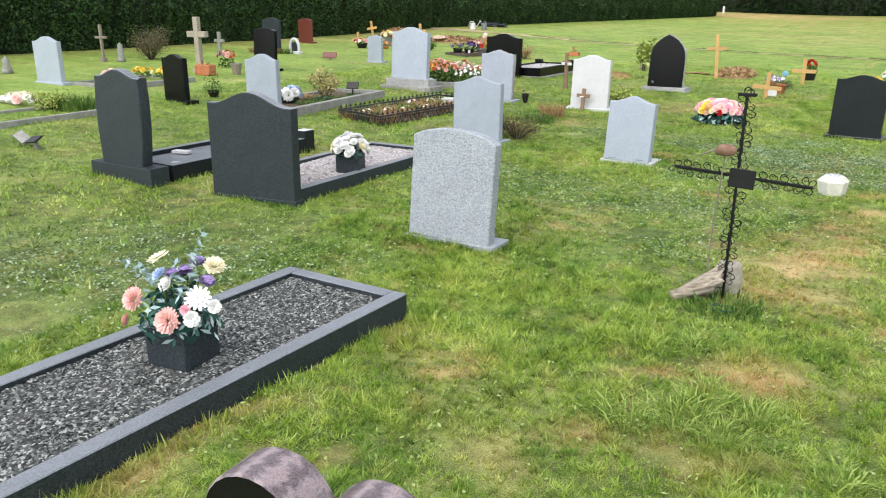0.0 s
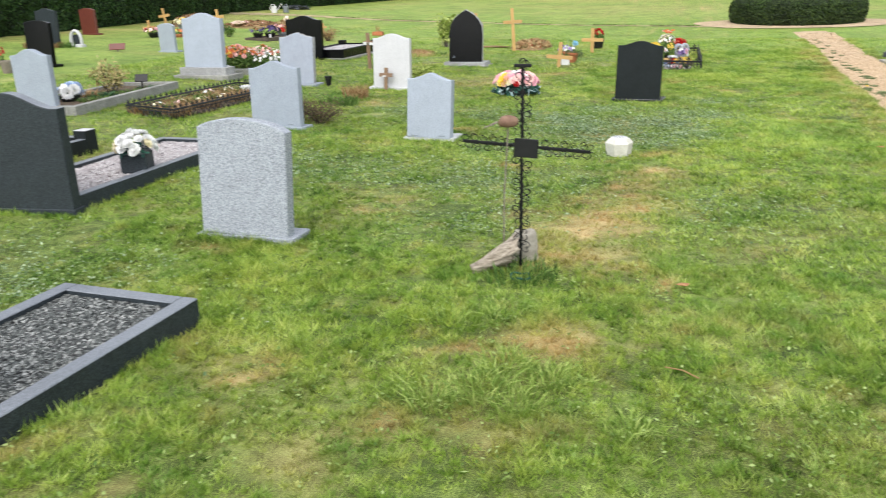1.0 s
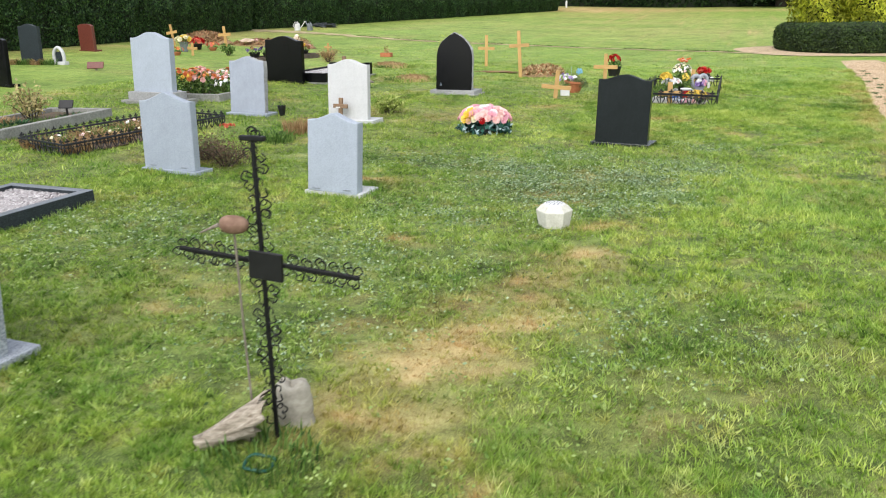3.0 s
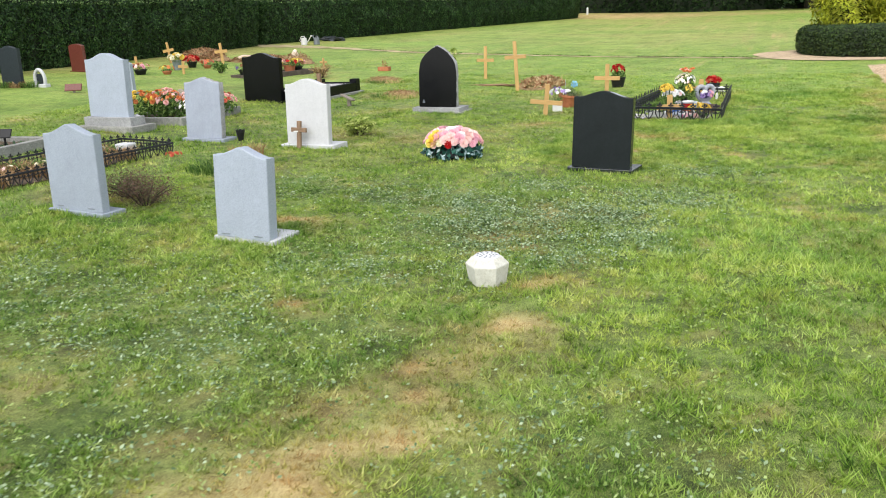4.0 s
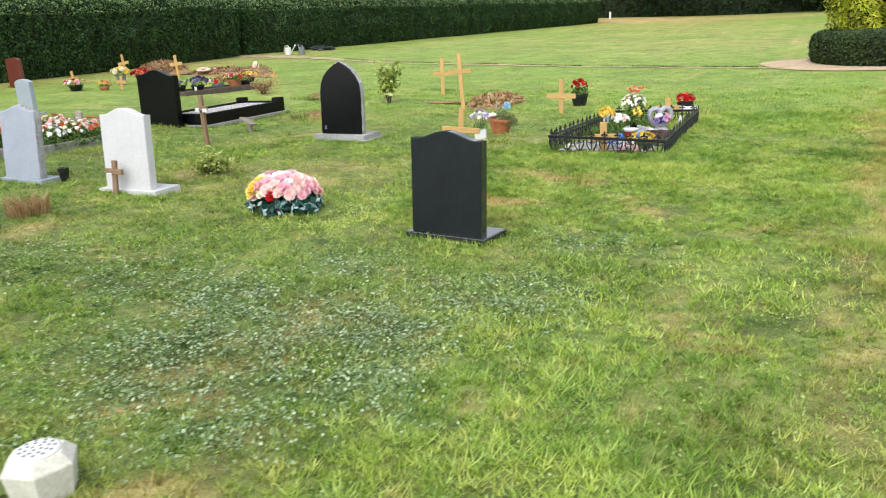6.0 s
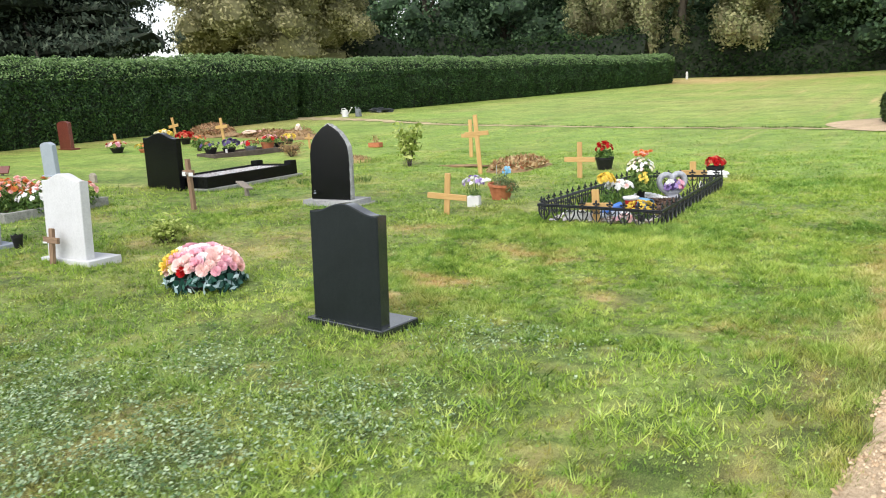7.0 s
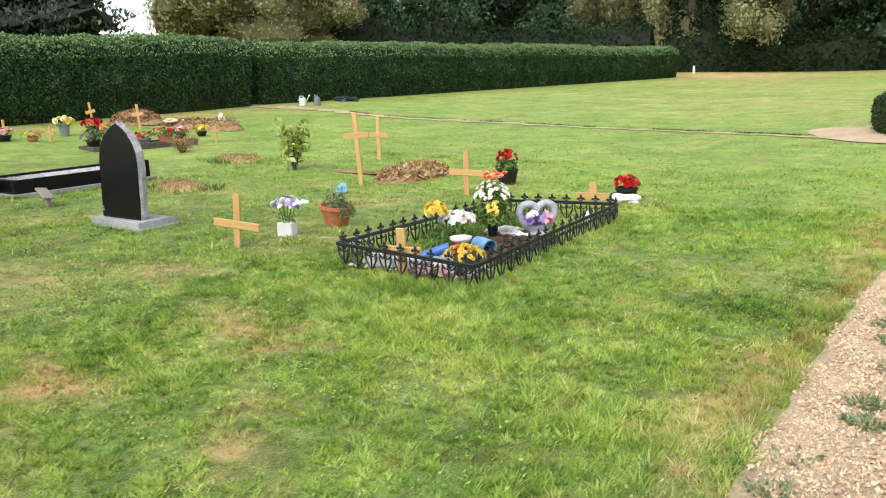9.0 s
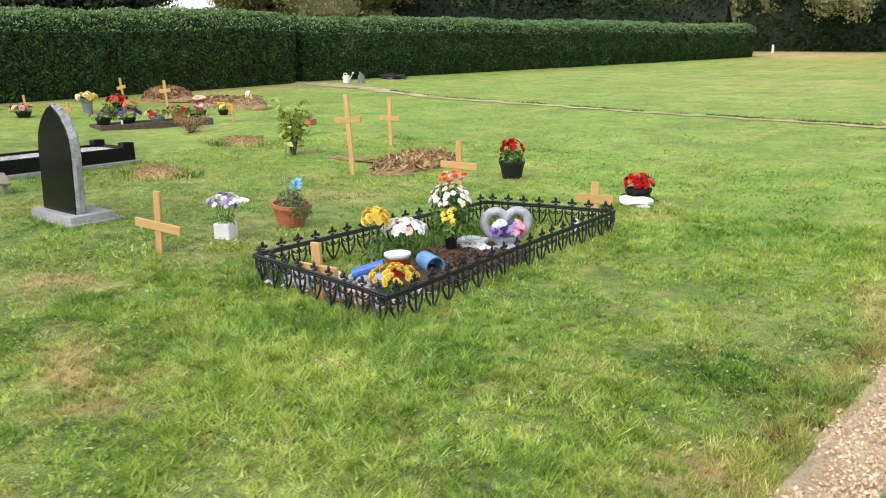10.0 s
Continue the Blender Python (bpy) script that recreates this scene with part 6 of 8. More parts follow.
stone_cross(-12.7, 13.36, 0.52, 0.26, 0.33, "small grey stone cross", w=0.07, th=0.06, mat=M_CONCRETE)
pqw = thing("plaque_stake", -4.77, 14.4, "small slanted wooden plaque on a post", "plaque", rz=-12)
part("post", box(-0.03, 0.03, -0.02, 0.02, -0.05, 0.13, 0.004), M_OLDWOOD, pqw)
pb = part("board", box(-0.12, 0.12, -0.06, 0.06, -0.012, 0.012, 0.004), M_OLDWOOD, pqw)
pb.matrix_basis = pose(-0.01, -0.02, 0.15, -8, 22, 0)

# ---- the grave with black edging ----
def edging_unit():
    bm = bmesh.new()
    sweep([(0, 0, -0.03), (0, 0, 0.05), (0, 0, 0.15)], 0.003, 5, bm, r1=0.006)
    sweep([(0, 0, 0.15), (0, 0, 0.168)], 0.006, 6, bm, r1=0.004)
    for dx, dz, sx, sz in ((0, 0.204, 0.010, 0.026), (-0.016, 0.188, 0.0125, 0.0125), (0.016, 0.188, 0.0125, 0.0125), (0, 0.172, 0.015, 0.007)):
        r = bmesh.ops.create_icosphere(bm, subdivisions=1, radius=1.0)
        for v in r["verts"]:
            v.co = Vector((v.co.x * sx + dx, v.co.y * 0.006, v.co.z * sz + dz))
    for s in (-1, 1):
        sweep([(s * 0.012, 0, 0.118), (s * 0.005, 0, 0.108), (s * 0.012, 0, 0.098), (s * 0.025, 0, 0.104), (s * 0.034, 0, 0.122), (s * 0.039, 0, 0.10), (s * 0.034, 0, 0.07), (s * 0.02, 0, 0.035), (s * 0.004, 0, 0.006)], 0.0054, 5, bm)
        sweep([(s * 0.039, 0, 0.10), (s * 0.04, 0, 0.15)], 0.003, 5, bm)
    me = bpy.data.meshes.new("picket")
    bm.to_mesh(me)
    bm.free()
    me.materials.append(M_FENCE)
    return me


PICKET = edging_unit()


def edging(corners, label, scale=1.0, spacing=0.138):
    cx, cy = sum(c[0] for c in corners) / 4, sum(c[1] for c in corners) / 4
    root = thing("grave_edging", cx, cy, label, "edging fence")
    z0 = gz(cx, cy)
    for (x0, y0), (x1, y1) in zip(corners, corners[1:] + corners[:1]):
        a, b = Vector((x0 - cx, y0 - cy, gz(x0, y0) - z0)), Vector((x1 - cx, y1 - cy, gz(x1, y1) - z0))
        n = max(2, round((b - a).length / (spacing * scale)))
        ang = math.degrees(math.atan2(b.y - a.y, b.x - a.x))
        for zz in (0.142, 0.155):
            off = Vector((0, 0, zz * scale))
            part("rail", sweep([a + off, a.lerp(b, 0.5) + off + Vector((0, 0, 0.004)), b + off], 0.009 * scale, 6), M_FENCE, root)
        for k in range(n):
            p = a.lerp(b, (k + 0.5) / n)
            piece("picket", PICKET, root, pose(p.x, p.y, p.z, (k * 37 % 7 - 3) * 0.6, 0, ang) @ Matrix.Diagonal((scale * 1.42, scale * 1.3, scale, 1)))
    return root


EC = [(-0.41, 13.93), (0.85, 13.745), (0.89, 16.23), (-0.16, 16.08)]
edging(EC, "black plastic edging with pointed finials round a grave")
bed = thing("grave_bed", 0.42, 14.85, "dark bark and soil heaped on an edged grave", "soil")
part("soil", blob(0.36, 0.62, 0.06, 5, 0.35, 3), M_BARK, bed, smooth=True)
pebbles("bark", 2600, -0.36, 0.36, -0.62, 0.62, 0.02, chip_material("bark_pieces", (0.03, 0.015, 0.008, 1), (0.08, 0.04, 0.022, 1), (0.15, 0.085, 0.05, 1)), lambda x, y: 0.062 * np.sqrt(np.clip(1 - (x / 0.37) ** 2 - (y / 0.63) ** 2, 0, 1)), "bark chippings",
        parent=bed, flat=0.25, keep=lambda x, y: (x / 0.36) ** 2 + (y / 0.62) ** 2 < 1)
fb2 = thing("grave_bed", 0.22, 14.08, "bare soil with pale grit along the edging", "soil")
part("soil", blob(0.52, 0.2, 0.02, 6, 0.2, 3), M_SOIL, fb2, smooth=True)
pebbles("grit", 260, -0.5, 0.5, -0.18, 0.2, 0.022, M_WCHIPS, lambda x, y: 0 * x + 0.012, "pale loose stones", parent=fb2, flat=0.6)
grass_tuft("grass_tuft", -0.12, 15.1, 900, 0.3, 0.09, M_GREENLEAF, "grass growing inside the edged grave", 301, "grass", 0.006)
grass_tuft("grass_tuft", 0.1, 15.85, 900, 0.3, 0.08, M_GREENLEAF, "grass growing inside the edged grave", 302, "grass", 0.006)

M_FROST = granite("frosted_grey_resin", (0.30, 0.31, 0.35, 1), (0.42, 0.43, 0.48, 1), (0.52, 0.53, 0.58, 1), 30, 0.35, weather=0.1, bumpy=0.1)
hrt = thing("heart_ornament", 0.56, 15.27, "grey stone open heart ornament with lilac and pink flowers", "ornament", rz=41, dz=0.0)
pts = []
for i in range(41):
    a = 2 * math.pi * i / 40
    pts.append((0.0092 * 16 * math.sin(a) ** 3, 0, 0.18 + 0.0092 * (13 * math.cos(a) - 5 * math.cos(2 * a) - 2 * math.cos(3 * a) - math.cos(4 * a))))
hb = sweep(pts, 0.031, 10, caps=False)
part("heart_ring", hb, M_FROST, hrt, smooth=True)
part("foot", blob(0.11, 0.06, 0.045, 4, 0.3, 3, at=(0, -0.01, 0.03)), M_FROST, hrt, smooth=True)
part("shelf", blob(0.085, 0.035, 0.03, 5, 0.3, 2, at=(0, -0.01, 0.10)), M_FROST, hrt, smooth=True)
leaf_tuft(hrt, 60, 0.09, 0.04, 0.1, 0.1, M_GREENLEAF, 0.035, 218)
rh = random.Random(8)
for k in range(60):
    u, w = rh.uniform(-1, 1), rh.uniform(0, 1)
    c = rh.choice(["lilac", "lilac", "purple"]) if u < 0.4 else rh.choice(["pink", "magenta", "pink", "lilac"])
    if u < -0.1 and w > 0.8:
        c = "white"
    bloom(hrt, rh.choice(["daisy", "rose", "small"]), c, (0.1 * u, -0.025 - rh.uniform(0, 0.035), 0.135 + 0.11 * w * (1 - 0.4 * abs(u))), rh.uniform(0.021, 0.03), (u * 0.5, -1, 0.5))

bq = thing("flower_vase", 0.30, 15.0, "black grave vase with tall white, orange and yellow bouquet", "flower vase", dz=0.04)
pot(bq, 0.035, 0.045, 0.14, M_BLACKPL, "vase", 0.004)
stems(bq, 16, 0.03, 0.13, 0.1, 0.38, 8)
leaf_tuft(bq, 620, 0.16, 0.15, 0.36, 0.12, M_GREENLEAF, 0.08, 220, narrow=0.25, shell=0.3)
dome(bq, 52, ["daisy", "small", "small"], ["white", "cream", "cream", "white", "blush"], 0.14, 0.12, 0.13, 0.33, 0.025, 31)
for k in range(11):
    bloom(bq, "rose", "orange" if k % 3 else "peach", (0.1 * math.cos(k * 2.4) * (k / 11) ** 0.5 + 0.02, 0.08 * math.sin(k * 2.4), 0.50 + 0.02 * math.sin(k * 1.7)), 0.027, (0.3 * math.cos(k), -0.4, 1))
for k in range(16):
    bloom(bq, "small", "yellow", (0.06 + 0.05 * math.cos(k * 2.4) * (k / 16) ** 0.5, -0.09 + 0.03 * math.sin(k * 1.3), 0.25 + 0.05 * math.sin(k * 2.4)), 0.022, (0.4, -1, 0.5))
for x, y, dz, hh, cols, n, s, lab in [
        (0.56, 14.12, 0.02, 0.09, ["yellow"], 60, 0.018, "low bunch of yellow flowers on an edged grave"),
        (0.1, 14.49, 0.03, 0.29, ["yellow"], 30, 0.028, "tall bunch of yellow chrysanthemums on an edged grave"),
        (0.17, 14.68, 0.03, 0.2, ["white", "white", "white", "blush"], 60, 0.024, "bunch of white flowers on an edged grave")]:
    b = thing("flower_bunch", x, y, lab, "flowers", dz=dz)
    stems(b, 6, 0.03, 0.07, 0, hh, n)
    leaf_tuft(b, 90, 0.12, 0.12, hh * 0.8, 0.0, M_GREENLEAF, 0.06, 230 + n, narrow=0.35)
    tight = hh > 0.25
    dome(b, n, ["mum"] if cols[0] == "yellow" else ["daisy", "small", "rose"], cols, 0.075 if tight else 0.14, 0.065 if tight else 0.12, 0.07, hh, s, n)
cn = thing("candle_jar", 0.40, 14.34, "red grave candle with white lid", "candle", dz=0.10)
part("glass", lathe([(0.036, -0.08), (0.036, -0.02), (0.052, 0.0), (0.066, 0.06), (0, 0.061)], 18), M_REDPL, cn)
part("lid", lathe([(0.068, 0.06), (0.08, 0.075), (0.08, 0.087), (0.068, 0.087), (0.06, 0.072), (0, 0.072)], 18), M_WHITEPL, cn)
cy = thing("blue_pot", 0.38, 14.6, "pale blue ceramic pot lying on its side", "pot", rz=-25, rx=0, ry=96, dz=0.09)
part("pot", lathe([(0.05, 0), (0.058, 0.05), (0.064, 0.17), (0.056, 0.17), (0.05, 0.06), (0, 0.05)], 20), M_BLUEPL, cy)
bl2 = thing("blue_pot", 0.16, 14.2, "bright blue tube lying among stones", "pot", rz=40, ry=74, dz=0.05)
part("tube", lathe([(0.034, 0), (0.036, 0.2), (0.03, 0.2), (0, 0.16)], 16), simple("bright_blue", (0.03, 0.12, 0.45, 1), (0.06, 0.2, 0.6, 1), 15, 0.35), bl2)
for k, (x, y, s) in enumerate([(0.28, 14.3, 0.07), (0.12, 14.3, 0.05), (0.42, 14.18, 0.05), (0.36, 14.02, 0.05), (0.05, 14.12, 0.045), (0.26, 14.2, 0.06), (0.34, 14.28, 0.05), (0.2, 14.08, 0.05), (0.33, 14.12, 0.045), (0.55, 14.75, 0.04)]):
    st = thing("stone", x, y, "rounded grey stone on an edged grave", "stone", dz=0.03, rz=k * 50)
    part("stone", blob(s, s * 0.7, s * 0.55, k + 3, 0.25, 2), M_GREYST, st, smooth=True)
for k, (x, y, w, d, h, a, mt) in enumerate([(0.02, 13.98, 0.16, 0.05, 0.07, 5, M_WHITEPL), (0.5, 13.93, 0.05, 0.04, 0.08, 30, M_WHITEPL), (0.3, 15.25, 0.2, 0.12, 0.06, 20, M_WHITEPL), (0.7, 16.0, 0.04, 0.03, 0.08, 0, M_WHITEPL), (0.62, 13.95, 0.05, 0.05, 0.05, 10, M_BLACKPL)]):
    wbx = thing("ornament", x, y, "small pale grave ornament inside the edging" if mt is M_WHITEPL else "small dark ornament inside the edging", "ornament", rz=a, dz=0.015)
    part("body", box(-w / 2, w / 2, -d / 2, d / 2, 0, h, 0.012, 2), mt, wbx)
    part("top", blob(w * 0.3, d * 0.5, h * 0.3, k, 0.3, 2, at=(0, 0, h)), mt, wbx, smooth=True)

pf = thing("flower_bunch", 0.46, 13.9, "low bunch of pink flowers behind the edging", "flowers", dz=0.01)
leaf_tuft(pf, 40, 0.09, 0.05, 0.06, 0.0, M_GREENLEAF, 0.04, 236)
dome(pf, 12, ["rose", "small"], ["pink", "magenta", "blush"], 0.1, 0.04, 0.05, 0.03, 0.028, 47)
tr = thing("trellis", -0.03, 13.965, "small white plastic trellis standing inside the edging", "trellis", rz=-8)
for dx in (-0.09, -0.03, 0.03, 0.09):
    part("bar", box(dx - 0.008, dx + 0.008, -0.004, 0.004, -0.02, 0.09, 0.002), M_WHITEPL, tr)
for dz in (0.03, 0.09):
    part("rail", box(-0.1, 0.1, -0.01, -0.0045, dz - 0.012, dz + 0.012, 0.002), M_WHITEPL, tr)

# ---- pots on the lawn beside it ----
wp = thing("flower_pot", -1.43, 14.5, "white plastic pot of lilac and white flowers", "flower pot", rz=15)
part("pot", box(-0.07, 0.07, -0.06, 0.06, 0, 0.13, 0.012, 2), M_WHITEPL, wp)
stems(wp, 8, 0.04, 0.1, 0.1, 0.27, 9)
leaf_tuft(wp, 60, 0.09, 0.09, 0.12, 0.12, M_GREENLEAF, 0.05, 240, narrow=0.3)
dome(wp, 22, ["mum", "small"], ["lilac", "lilac", "white"], 0.11, 0.1, 0.08, 0.26, 0.03, 41)
for k in range(5):
    bloom(wp, "small", "white", (0.11 + 0.014 * k, 0.025 * (k - 2), 0.29 + 0.01 * (k % 2)), 0.028, (0.3, -0.6, 0.8))
tp = thing("flower_pot", -1.41, 15.12, "terracotta pot with grey-green plant and blue windmill flower", "flower pot", ry=6, dz=-0.02)
pot(tp, 0.10, 0.15, 0.2, M_TERRA, "pot", 0.014)
leaf_tuft(tp, 420, 0.13, 0.12, 0.16, 0.17, leafy("herb_leaf", lin(64, 84, 44), lin(98, 116, 70), lin(128, 140, 100)), 0.035, 241, narrow=0.35)
leaf_tuft(tp, 90, 0.11, 0.1, 0.05, 0.17, M_DRYLEAF, 0.05, 242, name="dry_foliage", narrow=0.25)
leaf_tuft(tp, 520, 0.11, 0.1, 0.15, 0.13, bpy.data.materials["herb_leaf"], 0.03, 248, name="side_foliage", narrow=0.3).location = (0.14, -0.03, 0)
for k in range(16):
    bloom(tp, "daisy", "aqua", (0.06 + 0.05 * math.cos(k * 2.4) * (k / 16) ** 0.5, 0.03 * math.sin(k * 1.9), 0.36 + 0.045 * math.sin(k * 2.4) * (k / 16) ** 0.5), 0.02, (math.cos(k), -0.6, 0.6))
part("stick", sweep([(-0.05, 0, 0.15), (-0.08, 0, 0.42)], 0.003, 5), M_SILVERLEAF, tp)
rp = thing("flower_pot", -1.1, 17.95, "black plastic pot of red geraniums", "flower pot")
pot(rp, 0.10, 0.13, 0.19, M_BLACKPL, "pot", 0.008)
leaf_tuft(rp, 140, 0.14, 0.14, 0.16, 0.18, M_GREENLEAF, 0.06, 243, narrow=0.6)
dome(rp, 18, ["small", "rose"], ["red"], 0.115, 0.1, 0.12, 0.3, 0.036, 43)
rw = thing("flower_bowl", 0.58, 17.36, "dark bowl of red flowers in white wrapping", "flowers")
pot(rw, 0.07, 0.11, 0.13, M_BLACKPL, "bowl", 0.006)
dome(rw, 30, ["small", "mum"], ["red", "red", "coral"], 0.12, 0.11, 0.08, 0.16, 0.036, 44)
part("wrapping", blob(0.12, 0.07, 0.05, 3, 0.9, 3, at=(0.06, -0.19, 0.04)), M_WHITEPL, rw)
leaf_tuft(rw, 60, 0.2, 0.12, 0.08, 0.02, M_GREENLEAF, 0.07, 244, narrow=0.4)
for x, y, n, s in [(-1.15, 14.3, 260, 1), (-1.05, 14.75, 160, 3), (0.95, 17.1, 160, 4), (-1.55, 13.8, 120, 5)]:
    grass_tuft("weed_tuft", x, y, n // 2, 0.14, 0.08, M_LIMELEAF, "low green weeds in the lawn", 310 + s, "weeds", 0.014, 0.9)

# ---- mounds and shrubs behind ----
def mound(x, y, rx, ry, h, label, seed, mat, topmat, n, leaf=0.09, wilt=(), narrow=0.5):
    root = thing("grave_mound", x, y, label, "mound")
    bm = bmesh.new()
    rings = []
    for j in range(7):
        t = j / 6
        rings.append([bm.verts.new((rx * t * math.cos(a) * (1 + 0.1 * math.sin(3 * a + seed)), ry * t * math.sin(a), h * (1 - t * t) * (1 + 0.25 * noise.noise(Vector((2 * t * math.cos(a), 2 * t * math.sin(a), seed)))) - 0.012)) for a in [2 * math.pi * k / 28 for k in range(28)]] if j else [bm.verts.new((0, 0, h))])
    for k in range(28):
        bm.faces.new((rings[0][0], rings[1][k], rings[1][(k + 1) % 28]))
    for a, b in zip(rings[1:], rings[2:]):
        for k in range(28):
            bm.faces.new((a[k], b[k], b[(k + 1) % 28], a[(k + 1) % 28]))
    part("earth", bm, mat, root, smooth=True)
    leaf_tuft(root, n, rx * 0.86, ry * 0.86, h * 1.22, 0.02, topmat, leaf, seed, name="withered_wreath", narrow=narrow, shell=0.3 if narrow < 0.2 else 0.75)
    if wilt:
        dome(root, len(wilt) * 5, ["mum", "rose"], list(wilt), rx * 0.6, ry * 0.6, h * 0.9, 0.06, 0.05, seed)
    return root


M_PALESOIL = simple("pale_turned_soil", lin(112, 98, 62), lin(164, 142, 96), 40, 0.95, bumpy=0.9)
M_WREATH = leafy("withered_wreath_leaf", lin(106, 74, 48), lin(186, 150, 106), lin(214, 192, 150), lin(116, 118, 66), lin(150, 84, 54), lin(200, 172, 126))
M_HEAP = simple("dry_brown_soil", lin(104, 82, 56), lin(168, 138, 100), 14, 0.95, bumpy=0.9)
M_DRYTURF = simple("dry_turf", lin(142, 122, 78), lin(196, 166, 114), 40, 0.95, bumpy=0.9)
mound(-2.58, 18.15, 0.5, 0.74, 0.12, "low mound with withered brown wreaths", 251, M_HEAP, M_WREATH, 1500, 0.15, narrow=0.26)
mound(-13.35, 22.0, 0.85, 0.6, 0.27, "fresh grave mound with withered wreaths by the hedge", 252, M_HEAP, M_DEADFL, 3600, 0.14, ("brown",), narrow=0.3)
mound(-11.6, 22.2, 1.2, 0.6, 0.14, "fresh grave mound of pale soil by the hedge", 253, M_PALESOIL, M_DEADFL, 1100, 0.12, ("brown", "blush"), narrow=0.3)
mound(-10.3, 22.0, 0.55, 0.4, 0.22, "grave mound of dry grass cuttings", 254, M_HEAP, M_DRYLEAF, 700, 0.16, narrow=0.15)
mound(-4.55, 15.95, 0.42, 0.32, 0.09, "small hump of dry turf", 255, M_DRYTURF, M_DRYLEAF, 1500, 0.06, narrow=0.14)
mound(-6.0, 18.3, 0.5, 0.34, 0.08, "small hump of dry turf", 256, M_DRYTURF, M_DRYLEAF, 1500, 0.06, narrow=0.14)


M_DULLSHRUB = leafy("dull_brown_leaf", lin(70, 66, 46), lin(98, 90, 66), lin(128, 116, 88), through=0.1)
for k, (x, y) in enumerate([(-4.85, 15.8), (-4.6, 15.65), (-4.25, 15.8), (-4.2, 16.1), (-4.6, 16.2), (-6.4, 18.1), (-6.0, 17.95), (-5.6, 18.15), (-5.6, 18.5), (-6.2, 18.6)]):
    grass_tuft("grass_tuft", x, y, 170, 0.2, 0.09, M_TUFT if k % 3 else M_GREENLEAF, "longer grass at a hump of dry turf", 380 + k, "grass", 0.008, 1.0)


def shrub(x, y, w, h, n, mat, label, seed, leaf=0.06, name="shrub", narrow=0.5, twigs=9):
    root = thing(name, x, y, label, "shrub")
    r = np.random.RandomState(seed)
    ends = []
    for k in range(twigs):
        a = 2 * math.pi * k / twigs + r.uniform(-0.3, 0.3)
        q, zz = w * r.uniform(0.3, 0.9), h * r.uniform(0.55, 1.0)
        e = (q * math.cos(a), q * math.sin(a), zz)
        part("twig", sweep([(0.02 * math.cos(a), 0.02 * math.sin(a), -0.02), (e[0] * 0.5, e[1] * 0.5, zz * 0.55), e], 0.008, 5, r1=0.003), M_TRUNK, root)
        ends.append(e)
    E = np.array(ends)
    pick, t = r.randint(0, twigs, n), r.uniform(0.3, 1.05, n)
    c = E[pick] * np.stack([t, t, t ** 0.8], -1) + r.normal(scale=w * 0.17, size=(n, 3))
    c[:, 2] = np.abs(c[:, 2]) + 0.02
    scatter_mesh("foliage", leaf_quads(c, r.normal(size=(n, 3)) + [0, 0, 0.8], leaf, leaf * narrow, r), mat, 4, root, kind="stuff")
    return root


shrub(-4.5, 17.95, 0.34, 0.66, 520, M_LIMELEAF, "young leafy shrub in a wire guard", 261, 0.10, narrow=0.55)
wg = thing("wire_guard", -4.5, 17.9, "low wire guard round a shrub's foot", "guard")
for k in range(10):
    a = 2 * math.pi * k / 10
    part("wire", sweep([(0.07 * math.cos(a), 0.07 * math.sin(a), -0.02), (0.07 * math.cos(a + 0.5), 0.07 * math.sin(a + 0.5), 0.2)], 0.003, 4), M_OLDWOOD, wg)
sb = thing("soil_strip", -3.7, 18.1, "strip of bare dug soil", "soil")
part("soil", blob(0.62, 0.13, 0.02, 5, 0.5, 4, 6.0), M_HEAP, sb, smooth=True)
shrub(-3.32, 11.85, 0.22, 0.17, 760, M_LIMELEAF, "low yellow-green rose bush", 262, 0.055, twigs=12)
shrub(-13.0, 11.7, 0.48, 0.58, 3000, M_DULLSHRUB, "brown twiggy shrub by the hedge", 263, 0.045, narrow=0.3, twigs=22)
shrub(-6.9, 9.35, 0.26, 0.42, 420, leafy("hydrangea_fade", lin(150, 136, 90), lin(200, 184, 130), lin(110, 120, 70)), "small faded cream shrub on a kerbed grave", 264, 0.06)
shrub(-3.40, 8.15, 0.32, 0.21, 1900, leafy("heather", lin(84, 66, 54), lin(124, 96, 82), lin(92, 104, 62)), "low brown heather behind a headstone", 265, 0.03, "heather", 0.3, 14)
shrub(-3.75, 8.35, 0.3, 0.15, 1200, leafy("heather_b", lin(84, 66, 54), lin(124, 96, 82), lin(92, 104, 62)), "low brown heather behind a headstone", 266, 0.03, "heather", 0.3, 12)
grass_tuft("grass_tuft", -3.68, 10.0, 420, 0.16, 0.2, M_DRYLEAF, "tuft of dry straw-coloured grass", 321, "grass", 0.006)
grass_tuft("grass_tuft", -3.7, 9.45, 320, 0.25, 0.13, M_GREENLEAF, "straggling weeds in an old flower bed", 322, "weeds", 0.012)
grass_tuft("grass_tuft", -8.64, 6.6, 500, 0.28, 0.22, M_GREENLEAF, "clump of long grass on a kerbed grave", 323, "grass", 0.008)
for k, (x, y, n, q) in enumerate([(-0.46, 2.78, 150, 0.1), (-0.3, 2.7, 110, 0.08), (-0.4, 2.98, 120, 0.09), (-0.62, 2.66, 90, 0.08), (-0.2, 2.9, 90, 0.07), (-0.72, 3.35, 80, 0.1), (-0.5, 3.5, 70, 0.1), (0.1, 2.6, 60, 0.07)]):
    grass_tuft("grass_tuft", x, y, n * 3 // 2, q * 1.15, 0.085, M_TUFT, "coarse pale green tuft in the lawn", 324 + 20 * k, "grass", 0.005, 1.3)
